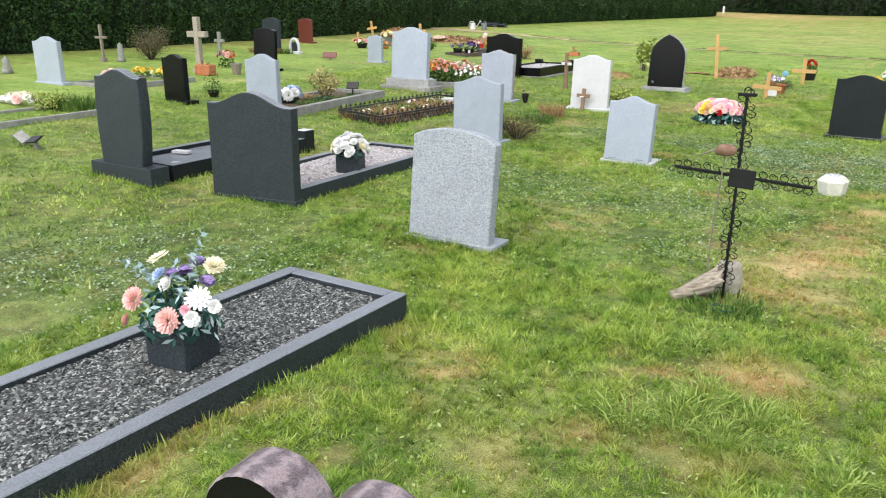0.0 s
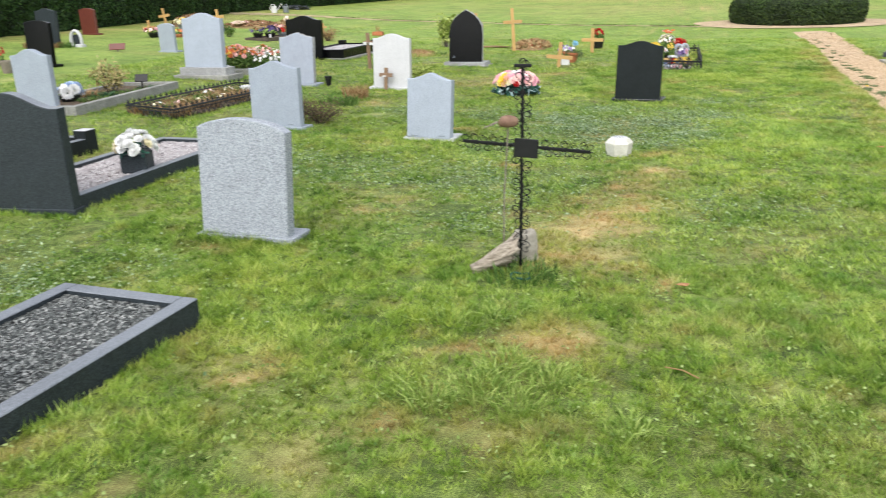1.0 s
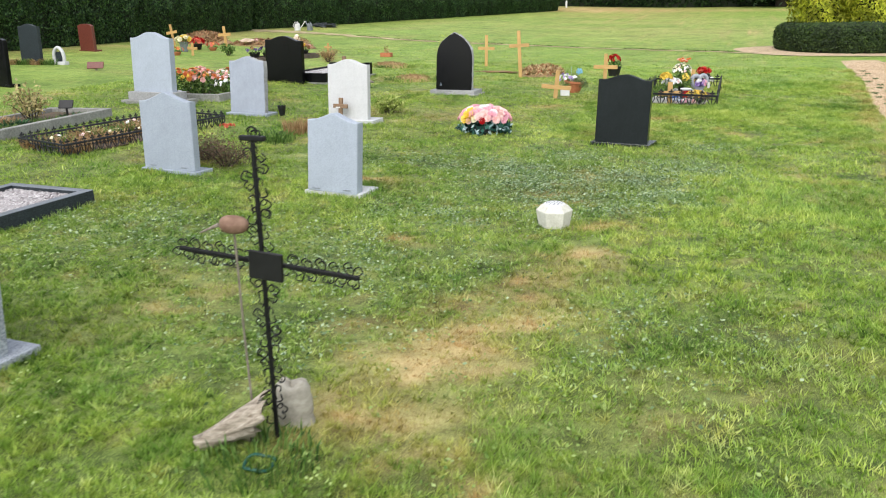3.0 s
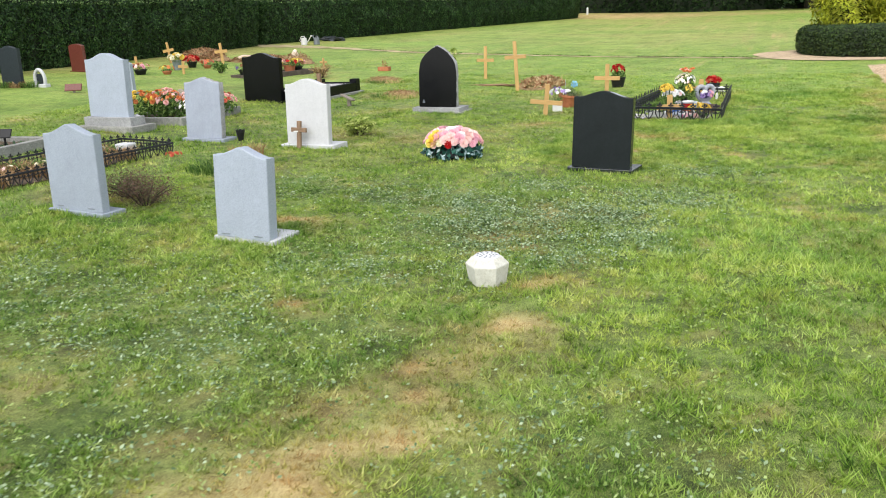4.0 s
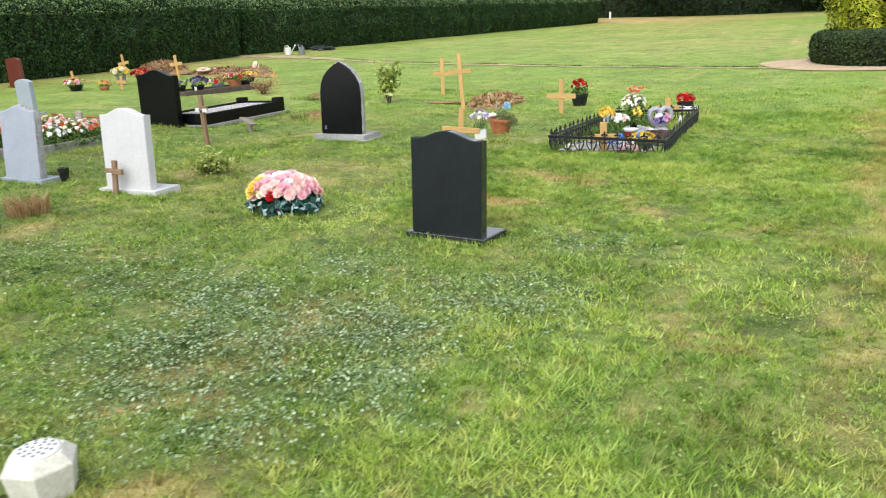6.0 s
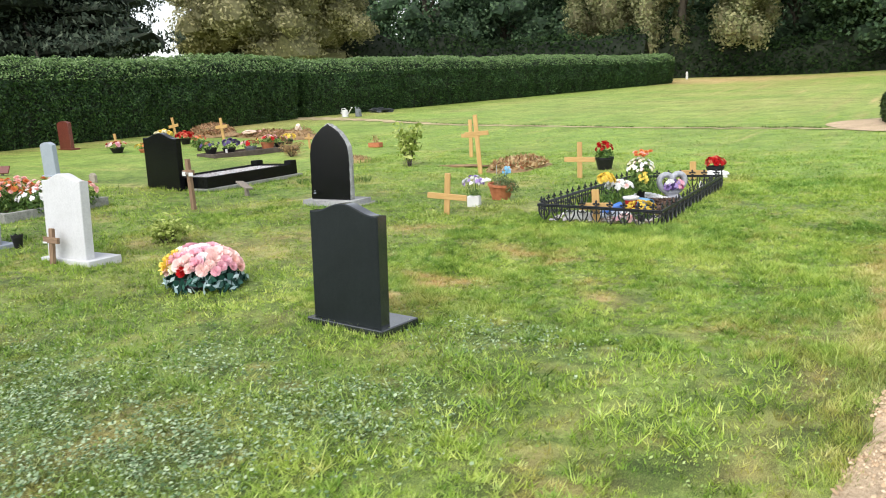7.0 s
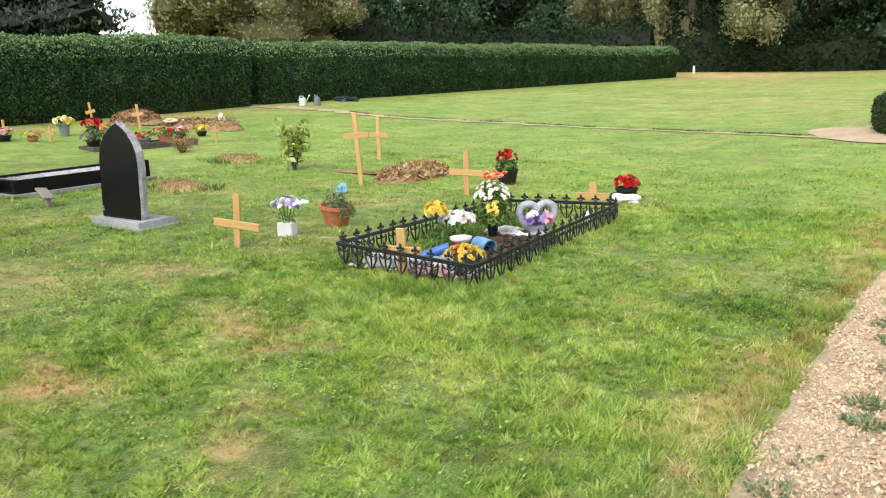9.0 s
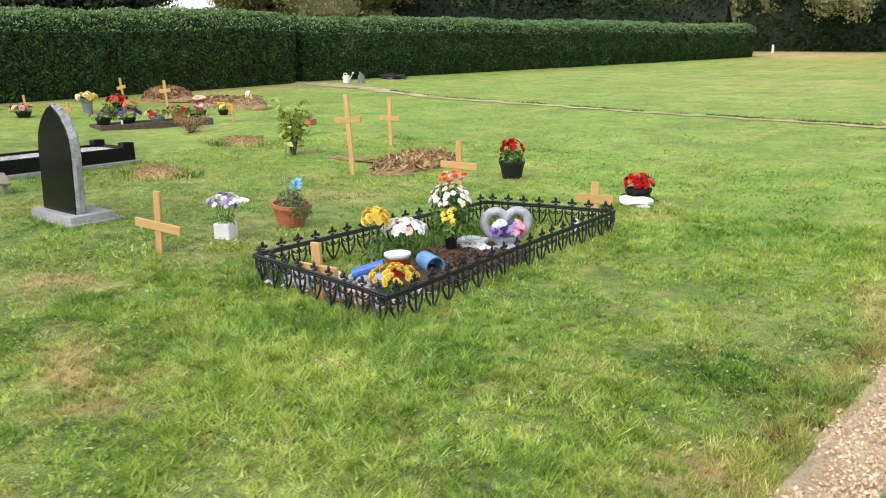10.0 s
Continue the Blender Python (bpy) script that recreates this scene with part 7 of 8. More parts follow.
grass_tuft("grass_tuft", -0.18, 2.95, 160, 0.14, 0.05, M_TUFT, "coarse pale green tuft in the lawn", 325, "grass", 0.006, 1.2)
grass_tuft("grass_tuft", -0.5, 4.0, 300, 0.2, 0.09, M_GREENLEAF, "long grass round the foot of an iron cross", 326, "grass", 0.007)
lf = thing("fallen_leaf", 0.312, 3.99, "dry orange-brown leaf on the lawn", "leaf", dz=0.03)
part("leaf", blob(0.03, 0.018, 0.005, 4, 0.7, 2), simple("dead_leaf", lin(150, 104, 66), lin(186, 142, 100), 30, 0.8), lf)
lf = thing("fallen_leaf", 2.05, 7.65, "dry pinkish-brown leaf on the lawn", "leaf", dz=0.03)
part("leaf", blob(0.03, 0.022, 0.005, 6, 0.5, 2), simple("dead_leaf_b", lin(176, 96, 72), lin(206, 130, 100), 30, 0.8), lf)
sk = thing("dry_stalk", 0.28, 3.01, "pale dry stalk lying on the lawn", "stalk", dz=0.045, rz=-30)
part("stalk", sweep([(-0.07, 0, 0), (0, 0.006, 0.008), (0.07, 0, 0)], 0.003, 5), M_DRYLEAF, sk)

# ---- kerbed and planted graves further off ----
kerb_set(-7.22, -6.30, 7.75, 10.08, 0.10, 0.09, M_CONCRETE, "pale stone kerb round a planted grave", M_SOIL, 0.05, rz=4)
hy = thing("flower_bunch", -6.92, 8.55, "pale blue and white hydrangea bunch in a dark pot", "flowers", dz=0.0)
pot(hy, 0.08, 0.11, 0.11, M_BLACKPL, "pot", 0.006)
leaf_tuft(hy, 60, 0.15, 0.15, 0.1, 0.08, M_LEAF, 0.07, 401, narrow=0.6)
dome(hy, 12, ["mum", "small"], ["blue", "white", "blue"], 0.14, 0.13, 0.09, 0.14, 0.07, 51)
for k, (x, y, n) in enumerate([(-6.6, 8.6, 300), (-6.75, 8.95, 300), (-7.0, 9.0, 260), (-6.6, 9.3, 260), (-6.55, 9.7, 200)]):
    grass_tuft("planting", x, y, n, 0.18, 0.12, [M_GREENLEAF, M_LEAF, M_DRYLEAF][k % 3], "low green planting on a kerbed grave", 410 + k, "plant", 0.014, 0.8)
pq = thing("plaque_stake", -6.62, 9.62, "small dark slanted plaque on a grave", "plaque", rz=15, dz=0.05)
part("stake", box(-0.012, 0.012, -0.008, 0.008, -0.05, 0.12, 0.003), M_BLACKPL, pq)
b = part("board", box(-0.09, 0.09, -0.008, 0.008, -0.055, 0.055, 0.004), M_BLACKPL, pq)
b.matrix_basis = pose(0, 0, 0.16, -32, 0, 0)

PC = [(-5.78, 8.08), (-5.08, 7.95), (-4.78, 10.2), (-5.55, 10.25)]
edging(PC, "low black edging with finials round a planted grave", 0.75, 0.125)
pbed = thing("grave_bed", -5.3, 9.1, "soil and low plants filling an edged grave", "soil", dz=-0.004)
part("soil", blob(0.37, 1.05, 0.018, 9, 0.1, 3), M_SOIL, pbed, smooth=True)
for k in range(16):
    x, y = -5.62 + 0.14 * (k % 4) + 0.04 * (k // 4), 8.2 + 0.5 * (k // 4) + 0.07 * (k % 3)
    grass_tuft("planting", x, y, 190, 0.16, 0.14, [M_DRYLEAF, M_GREENLEAF, M_DRYLEAF, M_DRYLEAF][k % 4], "straggling faded plants on an edged grave", 430 + k, "plant", 0.012, 0.9)
for k in range(7):
    fl = thing("flower_bunch", -5.5 + 0.12 * (k % 4), 8.3 + 0.28 * k, "small cream and white flowers on an edged grave", "flowers", dz=0.06)
    dome(fl, 5, ["small", "daisy"], ["white", "cream", "blush"], 0.07, 0.07, 0.04, 0.03, 0.021, 60 + k)
cpb = thing("stone_pot", -5.2, 9.93, "cream square stone pot at an edged grave", "pot")
part("body", box(-0.09, 0.09, -0.07, 0.07, 0, 0.13, 0.012, 2), M_WHITEST, cpb)
dcl = thing("flower_bunch", -4.62, 10.0, "fallen orange petals beside the edging", "flowers", dz=0.01)
dome(dcl, 5, ["rose"], ["coral"], 0.09, 0.06, 0.01, 0.02, 0.03, 71)

# flowers behind the tall stone
kerb_set(-7.1, -5.98, 11.85, 13.2, 0.09, 0.08, M_CONCRETE, "pale stone kerb round a bed of bright flowers", M_SOIL, 0.05)
for k, (x, y, cols, kinds, s) in enumerate([
        (-6.5, 12.0, ["yellow", "orange"], ["mum", "rose"], 0.038), (-6.3, 12.15, ["peach", "orange", "yellow"], ["rose", "small"], 0.036), (-6.05, 12.1, ["orange", "peach", "peach"], ["rose", "small"], 0.034), (-6.4, 12.4, ["peach", "orange"], ["rose"], 0.034),
        (-5.95, 12.45, ["peach", "orange", "blush"], ["rose", "small"], 0.034), (-5.75, 12.2, ["white"], ["small", "daisy"], 0.032), (-5.72, 12.5, ["white", "cream"], ["small", "daisy"], 0.032), (-5.9, 12.75, ["white"], ["small", "daisy"], 0.03), (-5.7, 12.8, ["coral", "peach"], ["rose"], 0.032), (-6.2, 12.7, ["white", "blush"], ["small"], 0.032)]):
    fl = thing("flower_bunch", x - 0.38, y + 0.12, "clump of %s flowers in a kerbed bed" % " and ".join(dict.fromkeys(cols)), "flowers", dz=0.05)
    tall_kind = cols[0] not in ("white", "coral")
    leaf_tuft(fl, 260, 0.22, 0.2, 0.36 if tall_kind else 0.26, 0.0, M_GREENLEAF, 0.06, 440 + k, narrow=0.5)
    dome(fl, 26, kinds, cols, 0.2, 0.18, 0.14, 0.22 if tall_kind else 0.15, s, 80 + k)
bp = thing("flower_pot", -4.52, 11.1, "small black plastic pot beside a headstone", "pot")
pot(bp, 0.035, 0.05, 0.14, M_BLACKPL, "pot", 0.004)
leaf_tuft(bp, 14, 0.05, 0.05, 0.08, 0.12, M_GREENLEAF, 0.04, 447)
rs = thing("stone", -6.3, 11.38, "round white stone at the foot of a headstone", "stone", dz=0.16)
part("stone", blob(0.06, 0.05, 0.05, 3, 0.1, 2), M_WHITEST, rs, smooth=True)

# left-hand graves
kerb_set(-9.0, -8.06, 5.0, 6.9, 0.055, 0.06, M_CONCRETE, "weathered concrete kerb round a grassy grave", M_SOIL, -0.06)
wf = thing("flower_bunch", -9.45, 6.35, "white flowers and wrapping beside a kerb", "flowers", dz=0.02)
dome(wf, 14, ["rose", "small"], ["white", "cream", "blush"], 0.22, 0.12, 0.07, 0.05, 0.06, 91)
part("wrapping", blob(0.2, 0.1, 0.05, 3, 0.4, 2, at=(-0.2, 0, 0.04)), M_WHITEPL, wf)
shrub(-8.85, 6.35, 0.28, 0.17, 520, M_LIMELEAF, "low yellow-green plant on a kerbed grave", 450, 0.05, twigs=12)
pt = thing("plaque_stake", -6.98, 4.72, "pair of small weathered plaques on short posts", "plaque", rz=-10)
for dx, a, m in ((-0.12, 16, M_CONCRETE), (0.12, -8, M_BLACKPL)):
    b = part("board", box(-0.1, 0.1, -0.05, 0.05, -0.01, 0.01, 0.004), m, pt)
    b.matrix_basis = pose(dx, 0, 0.1, 30, a, 0)
    part("post", box(dx - 0.02, dx + 0.02, 0.0, 0.03, -0.05, 0.09, 0.004), M_CONCRETE, pt)
kerb_set(-10.75, -9.7, 8.05, 9.6, 0.06, 0.06, M_CONCRETE, "pale stone kerb round a planted grave", M_SOIL, -0.06)
for k, (x, y, c) in enumerate([(-10.55, 9.3, ["yellow"]), (-10.2, 9.35, ["yellow", "cream"]), (-10.5, 8.6, ["blush", "white"])]):
    fl = thing("flower_bunch", x, y, "clump of %s flowers on a kerbed grave" % " and ".join(c), "flowers", dz=0.06)
    leaf_tuft(fl, 50, 0.16, 0.14, 0.08, 0.0, M_GREENLEAF, 0.06, 460 + k)
    dome(fl, 10, ["small", "mum"], c, 0.15, 0.12, 0.05, 0.07, 0.05, 95 + k)
pp = thing("flower_pot", -8.25, 8.5, "dark pot with a leggy grey-green plant", "flower pot")
pot(pp, 0.06, 0.08, 0.1, M_BLACKPL, "pot", 0.005)
leaf_tuft(pp, 160, 0.15, 0.15, 0.32, 0.08, M_GREENLEAF, 0.05, 470, narrow=0.35)
tq = thing("flower_pot", -10.3, 10.45, "terracotta trough by a stone cross", "flower pot")
part("trough", box(-0.17, 0.17, -0.09, 0.09, 0, 0.18, 0.015, 2), M_TERRA, tq)
leaf_tuft(tq, 40, 0.16, 0.08, 0.08, 0.16, M_DRYLEAF, 0.06, 471)
tq = thing("flower_pot", -10.0, 10.9, "small brown pot by a stone cross", "flower pot")
pot(tq, 0.07, 0.1, 0.2, M_OLDWOOD, "pot", 0.008)
of = thing("flower_bunch", -10.95, 11.7, "tall bunch of coral flowers", "flowers")
leaf_tuft(of, 150, 0.2, 0.18, 0.26, 0.0, M_GREENLEAF, 0.07, 472)
dome(of, 14, ["rose", "mum"], ["coral", "peach", "brown"], 0.17, 0.15, 0.12, 0.2, 0.038, 99)
an = thing("statuette", -13.0, 10.95, "small pale stone statuette by a wooden cross", "statuette")
part("figure", lathe([(0.08, 0), (0.09, 0.04), (0.055, 0.12), (0.07, 0.2), (0.05, 0.27), (0.045, 0.33), (0.0, 0.37)], 14), M_CONCRETE, an, smooth=True)
an = thing("statuette", -12.6, 8.3, "small pale stone ornament on the grass", "statuette")
part("figure", lathe([(0.09, 0), (0.09, 0.05), (0.05, 0.14), (0.06, 0.22), (0.0, 0.28)], 14), M_CONCRETE, an, smooth=True)
wr = thing("grave_ornament", -12.1, 15.2, "white arched memorial ornament with small figure", "ornament")
ptsw = [(0.13 * math.cos(a), 0, 0.14 + 0.2 * math.sin(a)) for a in np.linspace(-0.5, math.pi + 0.5, 17)]
part("arch", sweep(ptsw, 0.035, 8), M_WHITEST, wr, smooth=True)
part("niche", box(-0.09, 0.09, 0.0, 0.03, 0.02, 0.26, 0.01, 2), M_DARKST, wr)
part("foot", box(-0.18, 0.18, -0.07, 0.07, -0.02, 0.06, 0.015, 2), M_WHITEST, wr)
for k in range(4):
    grass_tuft("planting", -12.9 + 0.22 * k, 14.75 + 0.1 * k, 160, 0.16, 0.14, [M_DRYLEAF, M_GREENLEAF][k % 2], "low plants at a grave", 480 + k, "plant", 0.012, 0.8)
rq = thing("plaque_stake", -10.65, 14.6, "small red-brown slanted plaque on the lawn", "plaque", rz=20)
b = part("board", box(-0.16, 0.16, -0.012, 0.012, -0.07, 0.07, 0.005), M_REDST, rq)
b.matrix_basis = pose(0, 0, 0.1, -30, 0, 0)
part("stake", box(-0.02, 0.02, 0.0, 0.03, -0.05, 0.1, 0.004), M_OLDWOOD, rq)
rq = thing("stone", -8.2, 14.6, "small leaning brown stone marker on the lawn", "stone")
part("stone", tablet_bm(0.14, 0.15, 0.05, "arch", 0.04), M_STONEX, rq)

# graves by the hedge: timber-edged border with pots
gb = thing("timber_border", -8.95, 18.75, "dark timber-edged grave border with pots and flowers", "border", rz=-14)
for a, b2, c, d in ((-0.35, -0.31, -0.95, 0.95), (0.31, 0.35, -0.95, 0.95), (-0.31, 0.31, -0.95, -0.91), (-0.31, 0.31, 0.91, 0.95)):
    part("board", box(a, b2, c, d, -0.05, 0.09, 0.005), simple("wet_timber", (0.06, 0.045, 0.035, 1), (0.13, 0.10, 0.08, 1), 12, 0.85, bumpy=0.4) if a == -0.35 else bpy.data.materials["wet_timber"], gb)
part("soil", box(-0.31, 0.31, -0.91, 0.91, -0.05, 0.05), M_SOIL, gb)


def small_pot(x, y, label, mat, r, h, kinds, cols, n, size, lift=0.06, leafn=50, leafm=None, seed=0):
    root = thing("flower_pot", x, y, label, "flower pot", dz=0.05 if abs(x + 8.95) < 0.5 else 0.0)
    pot(root, r * 0.75, r, h, mat, "pot", 0.008)
    leaf_tuft(root, leafn, r * 1.5, r * 1.5, h * 0.9, h * 0.9, leafm or M_GREENLEAF, 0.06, 500 + seed)
    dome(root, n, kinds, cols, r * 1.6, r * 1.6, lift, h + 0.05, size, 110 + seed)
    return root


small_pot(-9.2, 18.0, "dark pot of dusky purple heather", M_BLACKPL, 0.12, 0.14, ["small"], ["brown", "purple"], 8, 0.045, seed=1)
small_pot(-9.05, 18.35, "dark pot of deep purple heather", M_BLACKPL, 0.13, 0.12, ["small", "mum"], ["purple"], 14, 0.05, 0.1, seed=2)
wt = thing("tag", -8.98, 18.2, "small white plant tag", "tag", dz=0.05)
part("tag", box(-0.03, 0.03, -0.004, 0.004, 0, 0.1, 0.002), M_WHITEPL, wt)
small_pot(-8.95, 18.85, "pot of brown and red bedding flowers", M_GREYPL, 0.12, 0.1, ["small"], ["brown", "red", "blush"], 12, 0.05, seed=3)
small_pot(-8.8, 19.2, "terracotta pot of yellow and green plants", M_TERRA, 0.14, 0.16, ["small"], ["yellow", "red"], 8, 0.05, leafn=120, seed=4)
small_pot(-8.75, 19.5, "pot of pink flowers", M_BLACKPL, 0.1, 0.12, ["mum", "small"], ["peach", "brown"], 8, 0.045, seed=5)
small_pot(-12.06, 19.3, "grey vase of bright yellow chrysanthemums", M_GREYPL, 0.11, 0.24, ["mum"], ["yellow", "cream"], 14, 0.055, 0.09, seed=6)
small_pot(-12.2, 20.05, "pot of vivid red-orange flowers", M_BLACKPL, 0.12, 0.14, ["small", "mum"], ["red", "coral"], 24, 0.05, 0.1, seed=7)
small_pot(-11.7, 20.0, "low pot of coral flowers", M_TERRA, 0.1, 0.08, ["small"], ["coral", "orange"], 12, 0.045, 0.08, seed=8)
small_pot(-12.1, 18.05, "dark basket of pink and red flowers", M_BLACKPL, 0.14, 0.12, ["rose", "small"], ["pink", "red", "blush"], 16, 0.045, seed=9)
small_pot(-11.55, 18.3, "low pot of orange flowers", M_TERRA, 0.1, 0.08, ["small"], ["orange", "yellow"], 10, 0.05, seed=10)
small_pot(-9.55, 20.7, "bunch of yellow flowers by the mounds", M_BLACKPL, 0.1, 0.1, ["mum", "small"], ["yellow"], 14, 0.045, 0.08, seed=11)
small_pot(-9.85, 20.4, "bunch of dusky pink flowers by the mounds", M_BLACKPL, 0.1, 0.1, ["mum", "small"], ["pink", "peach"], 12, 0.045, seed=12)
shrub(-7.65, 18.6, 0.3, 0.24, 900, M_DRYLEAF, "dead brown shrubby clump", 490, 0.06, narrow=0.2, twigs=16)
shrub(-10.5, 18.9, 0.2, 0.25, 420, M_GREENLEAF, "low green leafy grave plant", 491, 0.06, twigs=10)
wrp = thing("flower_wrap", -11.75, 21.75, "white flower wrapping on a grave mound", "wrapping")
part("paper", blob(0.2, 0.1, 0.06, 8, 0.5, 2, at=(0, 0, 0.16)), petal("blush_wrap", lin(206, 172, 156), lin(232, 208, 196)), wrp)
wrp = thing("flower_wrap", -10.3, 21.95, "pale flower wrapping on a mound of cuttings", "wrapping", dz=0.2)
part("paper", blob(0.1, 0.07, 0.1, 9, 0.6, 2, at=(0, 0, 0.06)), petal("pale_wrap", lin(214, 190, 170), lin(236, 220, 204)), wrp)
pw = thing("planter", -7.05, 20.6, "small wooden planter with a dry plant", "planter")
part("box", box(-0.14, 0.14, -0.08, 0.08, 0, 0.1, 0.008), M_TERRA, pw)
leaf_tuft(pw, 50, 0.08, 0.08, 0.22, 0.08, M_DRYLEAF, 0.06, 492)


# ---- watering cans and bag by the hedge gap ----
def watering_can(x, y, mat, label, rz, s=1.0):
    root = thing("watering_can", x, y, label, "watering can", rz=rz)
    part("body", lathe([(0.11 * s, 0), (0.115 * s, 0.02 * s), (0.10 * s, 0.24 * s), (0.085 * s, 0.25 * s), (0, 0.25 * s)], 20), mat, root)
    sp = part("spout", sweep([(0.1 * s, 0, 0.06 * s), (0.22 * s, 0, 0.16 * s), (0.34 * s, 0, 0.3 * s)], 0.024 * s, 8, r1=0.014 * s), mat, root)
    part("rose", lathe([(0.015 * s, 0), (0.035 * s, 0.05 * s), (0, 0.052 * s)], 12), mat, sp).matrix_basis = pose(0.33 * s, 0, 0.28 * s, 0, 40, 0)
    part("handle", sweep([(-0.1 * s, 0, 0.06 * s), (-0.2 * s, 0, 0.16 * s), (-0.12 * s, 0, 0.3 * s), (0.03 * s, 0, 0.3 * s), (0.06 * s, 0, 0.24 * s)], 0.013 * s, 7), mat, root)
    return root


watering_can(-14.1, 28.85, M_WHITEPL, "white plastic watering can standing by the path", -10, 1.0)
watering_can(-13.75, 29.15, M_GREYPL, "grey plastic watering can standing by the path", 140, 1.0)
bg = thing("refuse_bag", -14.2, 31.1, "black plastic bag lying by the hedge", "bag")
part("bag", blob(0.5, 0.24, 0.1, 8, 0.8, 3, 5.0, at=(0, 0, 0.06)), simple("dusty_black_film", lin(34, 38, 42), lin(70, 74, 78), 9, 0.35, bumpy=0.6), bg)


# ---- bench on its slab across the path ----
def bench(x, y, rz):
    root = thing("garden_bench", x, y, "silver-grey weathered teak garden bench on a paving slab", "bench", rz=rz)
    W, D = 1.25, 0.52
    for sx in (-1, 1):
        px = sx * (W / 2 - 0.035)
        part("front_leg", box(px - 0.032, px + 0.032, -D / 2, -D / 2 + 0.06, -0.02, 0.62, 0.005), M_BENCH, root)
        bl = part("back_leg", box(px - 0.032, px + 0.032, -0.03, 0.03, 0, 0.93, 0.005), M_BENCH, root)
        bl.matrix_basis = pose(0, D / 2 - 0.06, -0.02, -6, 0, 0)
        part("armrest", sweep([(px, -D / 2 - 0.03, 0.635), (px, -D / 2 + 0.1, 0.655), (px, 0.05, 0.645), (px, D / 2 + 0.02, 0.66)], 0.032, 8), M_BENCH, root)
        part("stretcher", box(px - 0.02, px + 0.02, -D / 2 + 0.06, D / 2 - 0.08, 0.14, 0.19, 0.004), M_BENCH, root)
    for k in range(6):
        yy = -D / 2 - 0.01 + k * 0.085
        part("seat_slat", box(-W / 2 + 0.01, W / 2 - 0.01, yy, yy + 0.07, 0.41, 0.433, 0.004), M_BENCH, root)
    part("front_rail", box(-W / 2 + 0.07, W / 2 - 0.07, -D / 2 + 0.015, -D / 2 + 0.04, 0.33, 0.405, 0.004), M_BENCH, root)
    part("top_rail", box(-W / 2 + 0.07, W / 2 - 0.07, D / 2 + 0.02, D / 2 + 0.055, 0.84, 0.93, 0.006), M_BENCH, root)
    part("low_rail", box(-W / 2 + 0.07, W / 2 - 0.07, D / 2 - 0.03, D / 2 + 0.0, 0.47, 0.53, 0.004), M_BENCH, root)
    for k in range(13):
        xx = -W / 2 + 0.12 + k * (W - 0.24) / 12
        s = part("back_slat", box(-0.02, 0.02, -0.008, 0.008, 0, 0.35, 0.003), M_BENCH, root)
        s.matrix_basis = pose(xx, D / 2 - 0.012, 0.5, -7, 0, 0)
    return root


sl = thing("paving_slab", 4.27, 14.3, "pale concrete paving before the bench", "paving")
part("slab", box(-0.5, 0.5, -0.82, 0.82, -0.06, 0.03, 0.006), granite("pale_paving", (0.36, 0.33, 0.29, 1), (0.46, 0.43, 0.38, 1), (0.54, 0.5, 0.45, 1), 60, 0.85, weather=0.25, bumpy=0.4), sl)
bs = thing("soil_strip", 5.15, 14.7, "bare brown soil under the bench", "soil")
part("soil", blob(0.42, 0.75, 0.02, 15, 0.4, 3, 6.0), M_HEAP, bs, smooth=True)
bench(4.92, 14.75, -90)
bx = thing("plant_trough", 4.12, 15.85, "low dark grey plastic trough at the path's edge", "trough", rz=70)
part("trough", box(-0.24, 0.24, -0.1, 0.1, 0, 0.1, 0.025, 3), simple("dark_grey_plastic", (0.03, 0.035, 0.045, 1), (0.06, 0.068, 0.08, 1), 20, 0.4, bumpy=0.1), bx)
part("lid", blob(0.2, 0.08, 0.03, 3, 0.2, 2, at=(0, 0, 0.1)), M_GREYPL, bx)
shrub(5.3, 15.4, 0.22, 0.2, 420, M_LEAF, "small green plant under the bench", 493, 0.05)
ed = tagged(new("path_edging"), "narrow weathered board edging the gravel path", "edging", kind="structure")
for k in range(6):
    y0 = 9.2 + 0.72 * k
    (xa, ya), (xb, yb) = [(float(path_edges(y)[1]) + 0.05, y) for y in (y0, y0 + 0.7)]
    board = part("board", box(-0.014, 0.014, 0, math.hypot(xb - xa, yb - ya), -0.05, 0.03, 0.003), M_OLDWOOD, ed)
    board.matrix_basis = pose(xa, ya, gz(xa, ya), 0, 0, -math.degrees(math.atan2(xb - xa, yb - ya)))
mp = thing("marker_post", -9.5, 58.5, "small white marker post before the wood", "post")
part("post", box(-0.06, 0.06, -0.06, 0.06, -0.1, 0.38, 0.015), M_WHITEPL, mp)
part("cap", lathe([(0.075, 0.38), (0.04, 0.46), (0, 0.48)], 10), M_WHITEPL, mp)


rw2 = random.Random(77)
for k in range(24):
    y = 10.9 + 0.2 * k + 0.008 * k * k + rw2.uniform(-0.09, 0.09)
    x = float(path_edges(y)[0]) + 0.2 + rw2.uniform(-0.06, 0.16)
    grass_tuft("weed_tuft", x, y, rw2.choice([30, 60, 110]), rw2.uniform(0.04, 0.09), 0.025, M_WEED, "low grey-green weeds growing on the gravel", 610 + k, "weeds", 0.012, 1.6)
dl = thing("dandelion", 2.77, 11.47, "yellow dandelion in flower beside the gravel", "flower")
leaf_tuft(dl, 40, 0.09, 0.09, 0.03, 0.0, M_WEED, 0.06, 620, narrow=0.3)
part("stem", sweep([(0, 0, 0), (0.005, 0, 0.05)], 0.003, 5), M_STEM, dl)
bloom(dl, "mum", "yellow", (0.005, 0, 0.05), 0.02, (0, -0.3, 1))
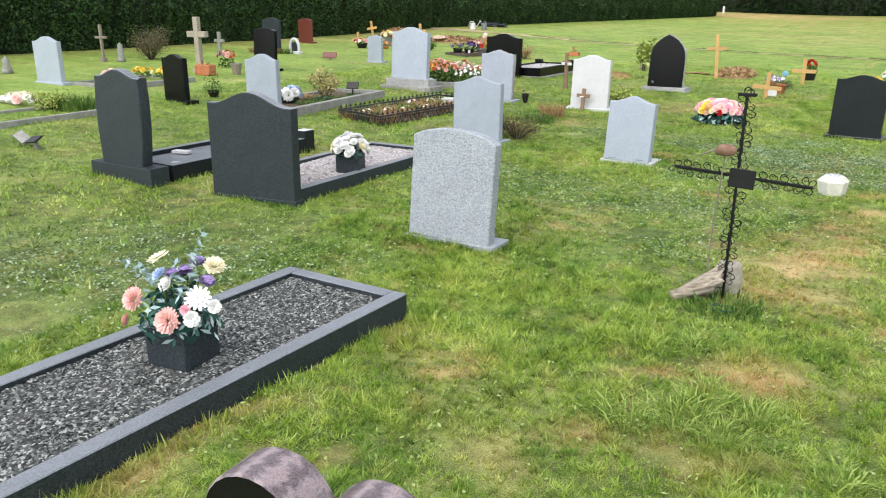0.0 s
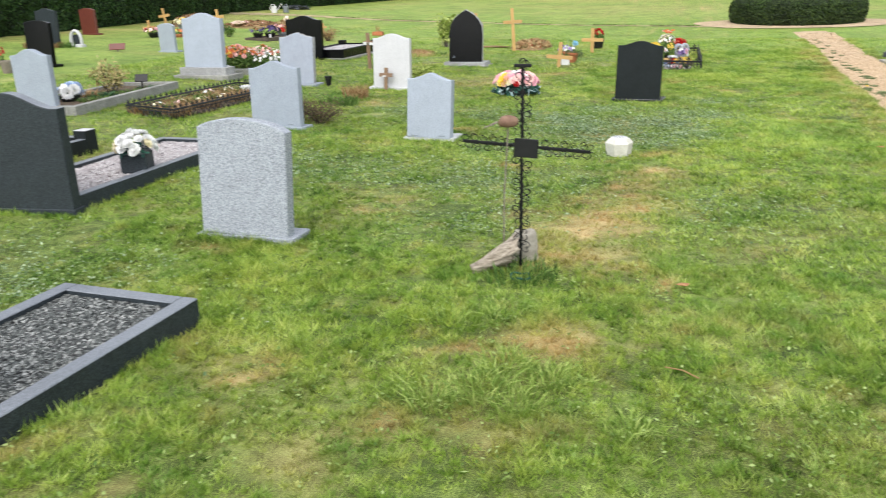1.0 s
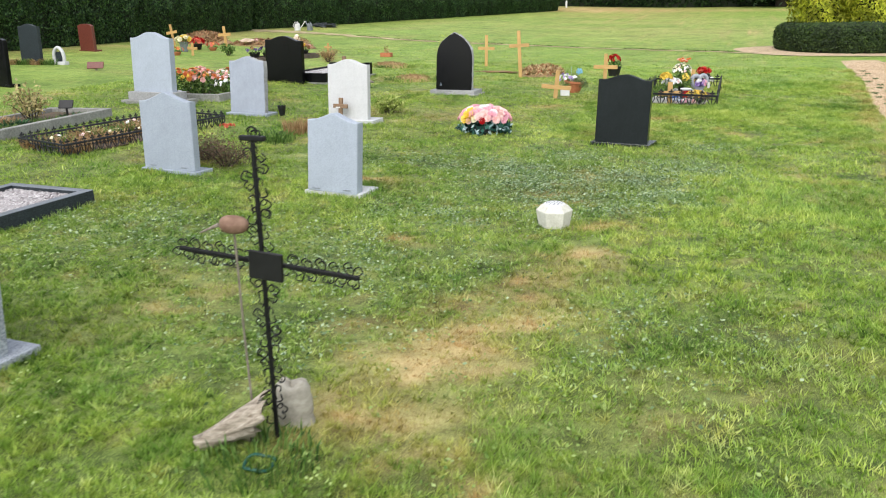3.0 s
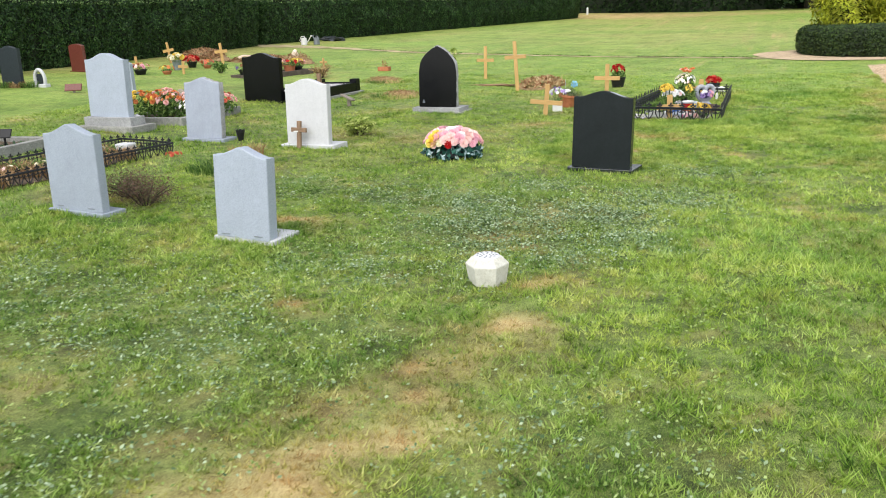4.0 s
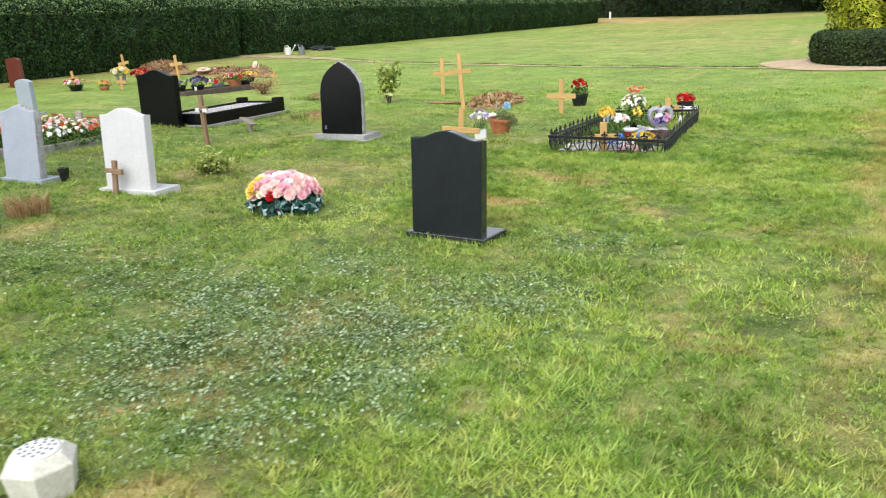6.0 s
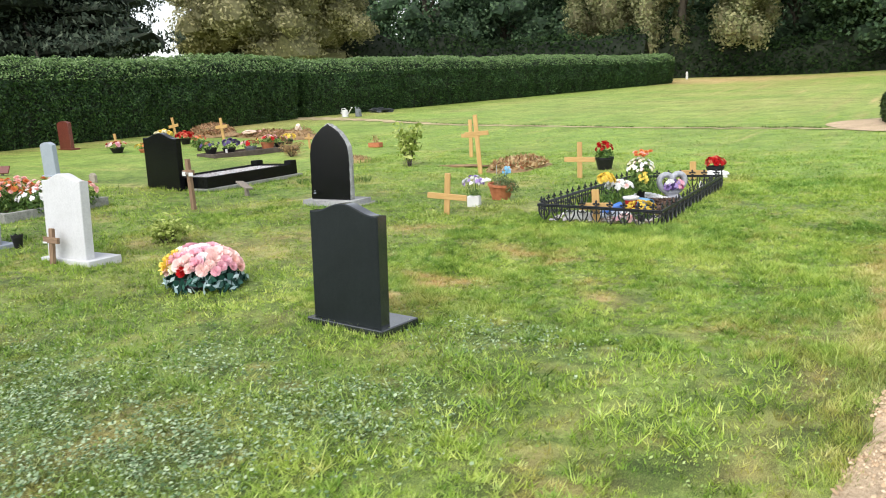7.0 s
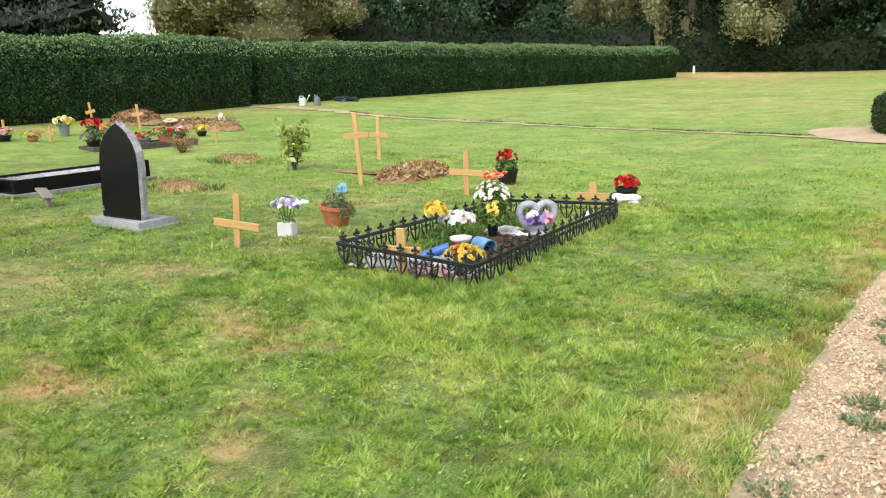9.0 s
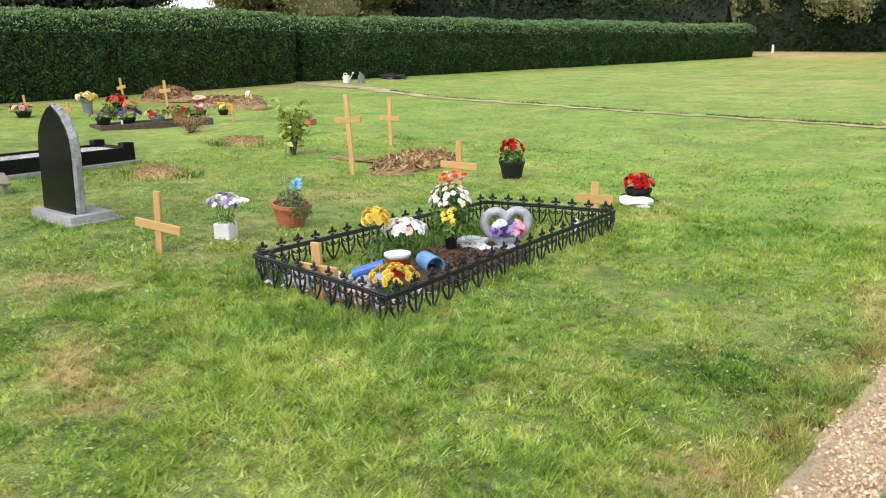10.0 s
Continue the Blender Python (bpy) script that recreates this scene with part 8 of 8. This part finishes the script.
for k, (x, y, rx, ry) in enumerate([(0.42, 15.12, 0.1, 0.06), (0.2, 15.2, 0.07, 0.05), (0.15, 14.05, 0.1, 0.04), (0.42, 14.0, 0.09, 0.04)]):
    wq = thing("flower_wrap", x, y, "crumpled white wrapping on an edged grave", "wrapping", dz=0.03, rz=k * 40)
    part("paper", blob(rx, ry, 0.05, 30 + k, 0.9, 3, 5.0), M_WHITEPL, wq)


# ---- unmown grass along stones and kerbs ----
def fringe(name, rects, per_m, h, seed, label):
    """Longer blades along the edges of oblongs (x0, x1, y0, y1)."""
    r = np.random.RandomState(seed)
    X1, Y1 = [], []
    for x0, x1, y0, y1, turn in rects:
        cx, cy = (x0 + x1) / 2, (y0 + y1) / 2
        c, q0 = math.cos(radians(turn)), math.sin(radians(turn))
        cor = [(cx + (u - cx) * c - (v - cy) * q0, cy + (u - cx) * q0 + (v - cy) * c) for u, v in ((x0, y0), (x1, y0), (x1, y1), (x0, y1))]
        for (ax, ay), (bx, by) in zip(cor, cor[1:] + cor[:1]):
            n = int(per_m * math.hypot(bx - ax, by - ay))
            t = r.uniform(-0.03, 1.03, n)
            nx, ny = (by - ay), -(bx - ax)
            q = math.hypot(nx, ny)
            o = np.abs(r.normal(scale=0.035, size=n)) + 0.006
            X1.append(ax + (bx - ax) * t + nx / q * o)
            Y1.append(ay + (by - ay) * t + ny / q * o)
    x, y = np.concatenate(X1), np.concatenate(Y1)
    n = len(x)
    t = tone_at(x, y)
    t[:, 0] *= 0.5
    t[:, 3] = np.clip(t[:, 3] + r.normal(scale=0.15, size=n), 0, 1)
    hh = h * r.uniform(0.35, 1.15, n) * (1 + 0.4 * waves(x, y, 20.0, 44)).clip(0.3, 2)
    a, b = r.uniform(0, 2 * math.pi, n), r.uniform(0, 2 * math.pi, n)
    ln, w = hh * r.uniform(0.1, 0.6, n), r.uniform(0.002, 0.005, n)
    z = lawn_z(x, y) - 0.005
    V = np.stack([np.stack([x - np.cos(b) * w, y - np.sin(b) * w, z], -1), np.stack([x + np.cos(b) * w, y + np.sin(b) * w, z], -1), np.stack([x + np.cos(a) * ln, y + np.sin(a) * ln, z + hh], -1)], 1)
    return tagged(scatter_mesh(name, V, M_BLADE, 3, kind="stuff", uvtone=t.astype(np.float32)), label, "grass")


RECTS = [(-2.55, -1.9, 4.25, 4.48, -3), (-4.38, -3.61, 4.46, 4.58, 4), (-4.45, -3.59, 4.6, 6.68, -3), (-5.67, -4.88, 4.33, 6.32, -4), (-2.74, -1.94, 0.97, 3.19, -5), (-4.05, -3.4, 7.72, 7.94, -8), (-2.25, -1.69, 7.45, 7.74, -5),
         (-7.05, -6.5, 7.78, 7.92, 0), (-0.39, 0.23, 10.33, 10.64, -9), (-3.82, -3.12, 10.85, 11.16, -2), (-5.3, -4.63, 10.95, 11.18, -5), (-7.14, -6.13, 11.12, 11.54, -4), (-3.57, -2.72, 14.0, 14.48, -3), (-0.28, -0.02, 7.07, 7.33, 20),
         (-8.45, -8.0, 7.73, 7.85, 0), (-0.3, 0.87, 13.84, 16.15, -4), (-6.5, -5.52, 14.5, 16.38, -3), (-6.78, -6.0, 14.41, 14.53, -5), (-7.26, -6.29, 7.92, 9.9, 0), (-5.78, -4.9, 8.0, 10.2, 0), (-7.11, -5.97, 11.84, 13.21, 0)]
fringe("grass", RECTS, 320, 0.05, 71, "unmown grass along headstones and kerbs")


def path_fringe(name, n, y0, y1, h, seed, label):
    """Straggling blades that lean over the trodden edges of the gravel."""
    r = np.random.RandomState(seed)
    y = r.uniform(y0, y1, n)
    le, re = path_edges(y)
    o = r.normal(scale=0.05, size=n) + 0.04 * np.sin(y * 7.3) + 0.03 * np.sin(y * 19.1)
    x = np.where(r.uniform(0, 1, n) < 0.7, le - 0.015 + o, re + 0.015 + o)
    t = tone_at(x, y)
    t[:, 0] = np.clip(t[:, 0] + 0.25 * r.uniform(0, 1, n), 0, 1)
    hh = h * r.uniform(0.35, 1.15, n) * (1 + 0.4 * waves(x, y, 20.0, 44)).clip(0.3, 2)
    a, b = r.uniform(0, 2 * math.pi, n), r.uniform(0, 2 * math.pi, n)
    ln, w = hh * r.uniform(0.3, 1.3, n), r.uniform(0.0016, 0.0032, n)
    z = lawn_z(x, y) - 0.004
    V = np.stack([np.stack([x - np.cos(b) * w, y - np.sin(b) * w, z], -1), np.stack([x + np.cos(b) * w, y + np.sin(b) * w, z], -1), np.stack([x + np.cos(a) * ln, y + np.sin(a) * ln, z + hh], -1)], 1)
    return tagged(scatter_mesh(name, V, M_BLADE, 3, kind="stuff", uvtone=t.astype(np.float32)), label, "grass")


path_fringe("grass", 30000, 9.5, 20.0, 0.04, 72, "straggling grass along the edges of the path")
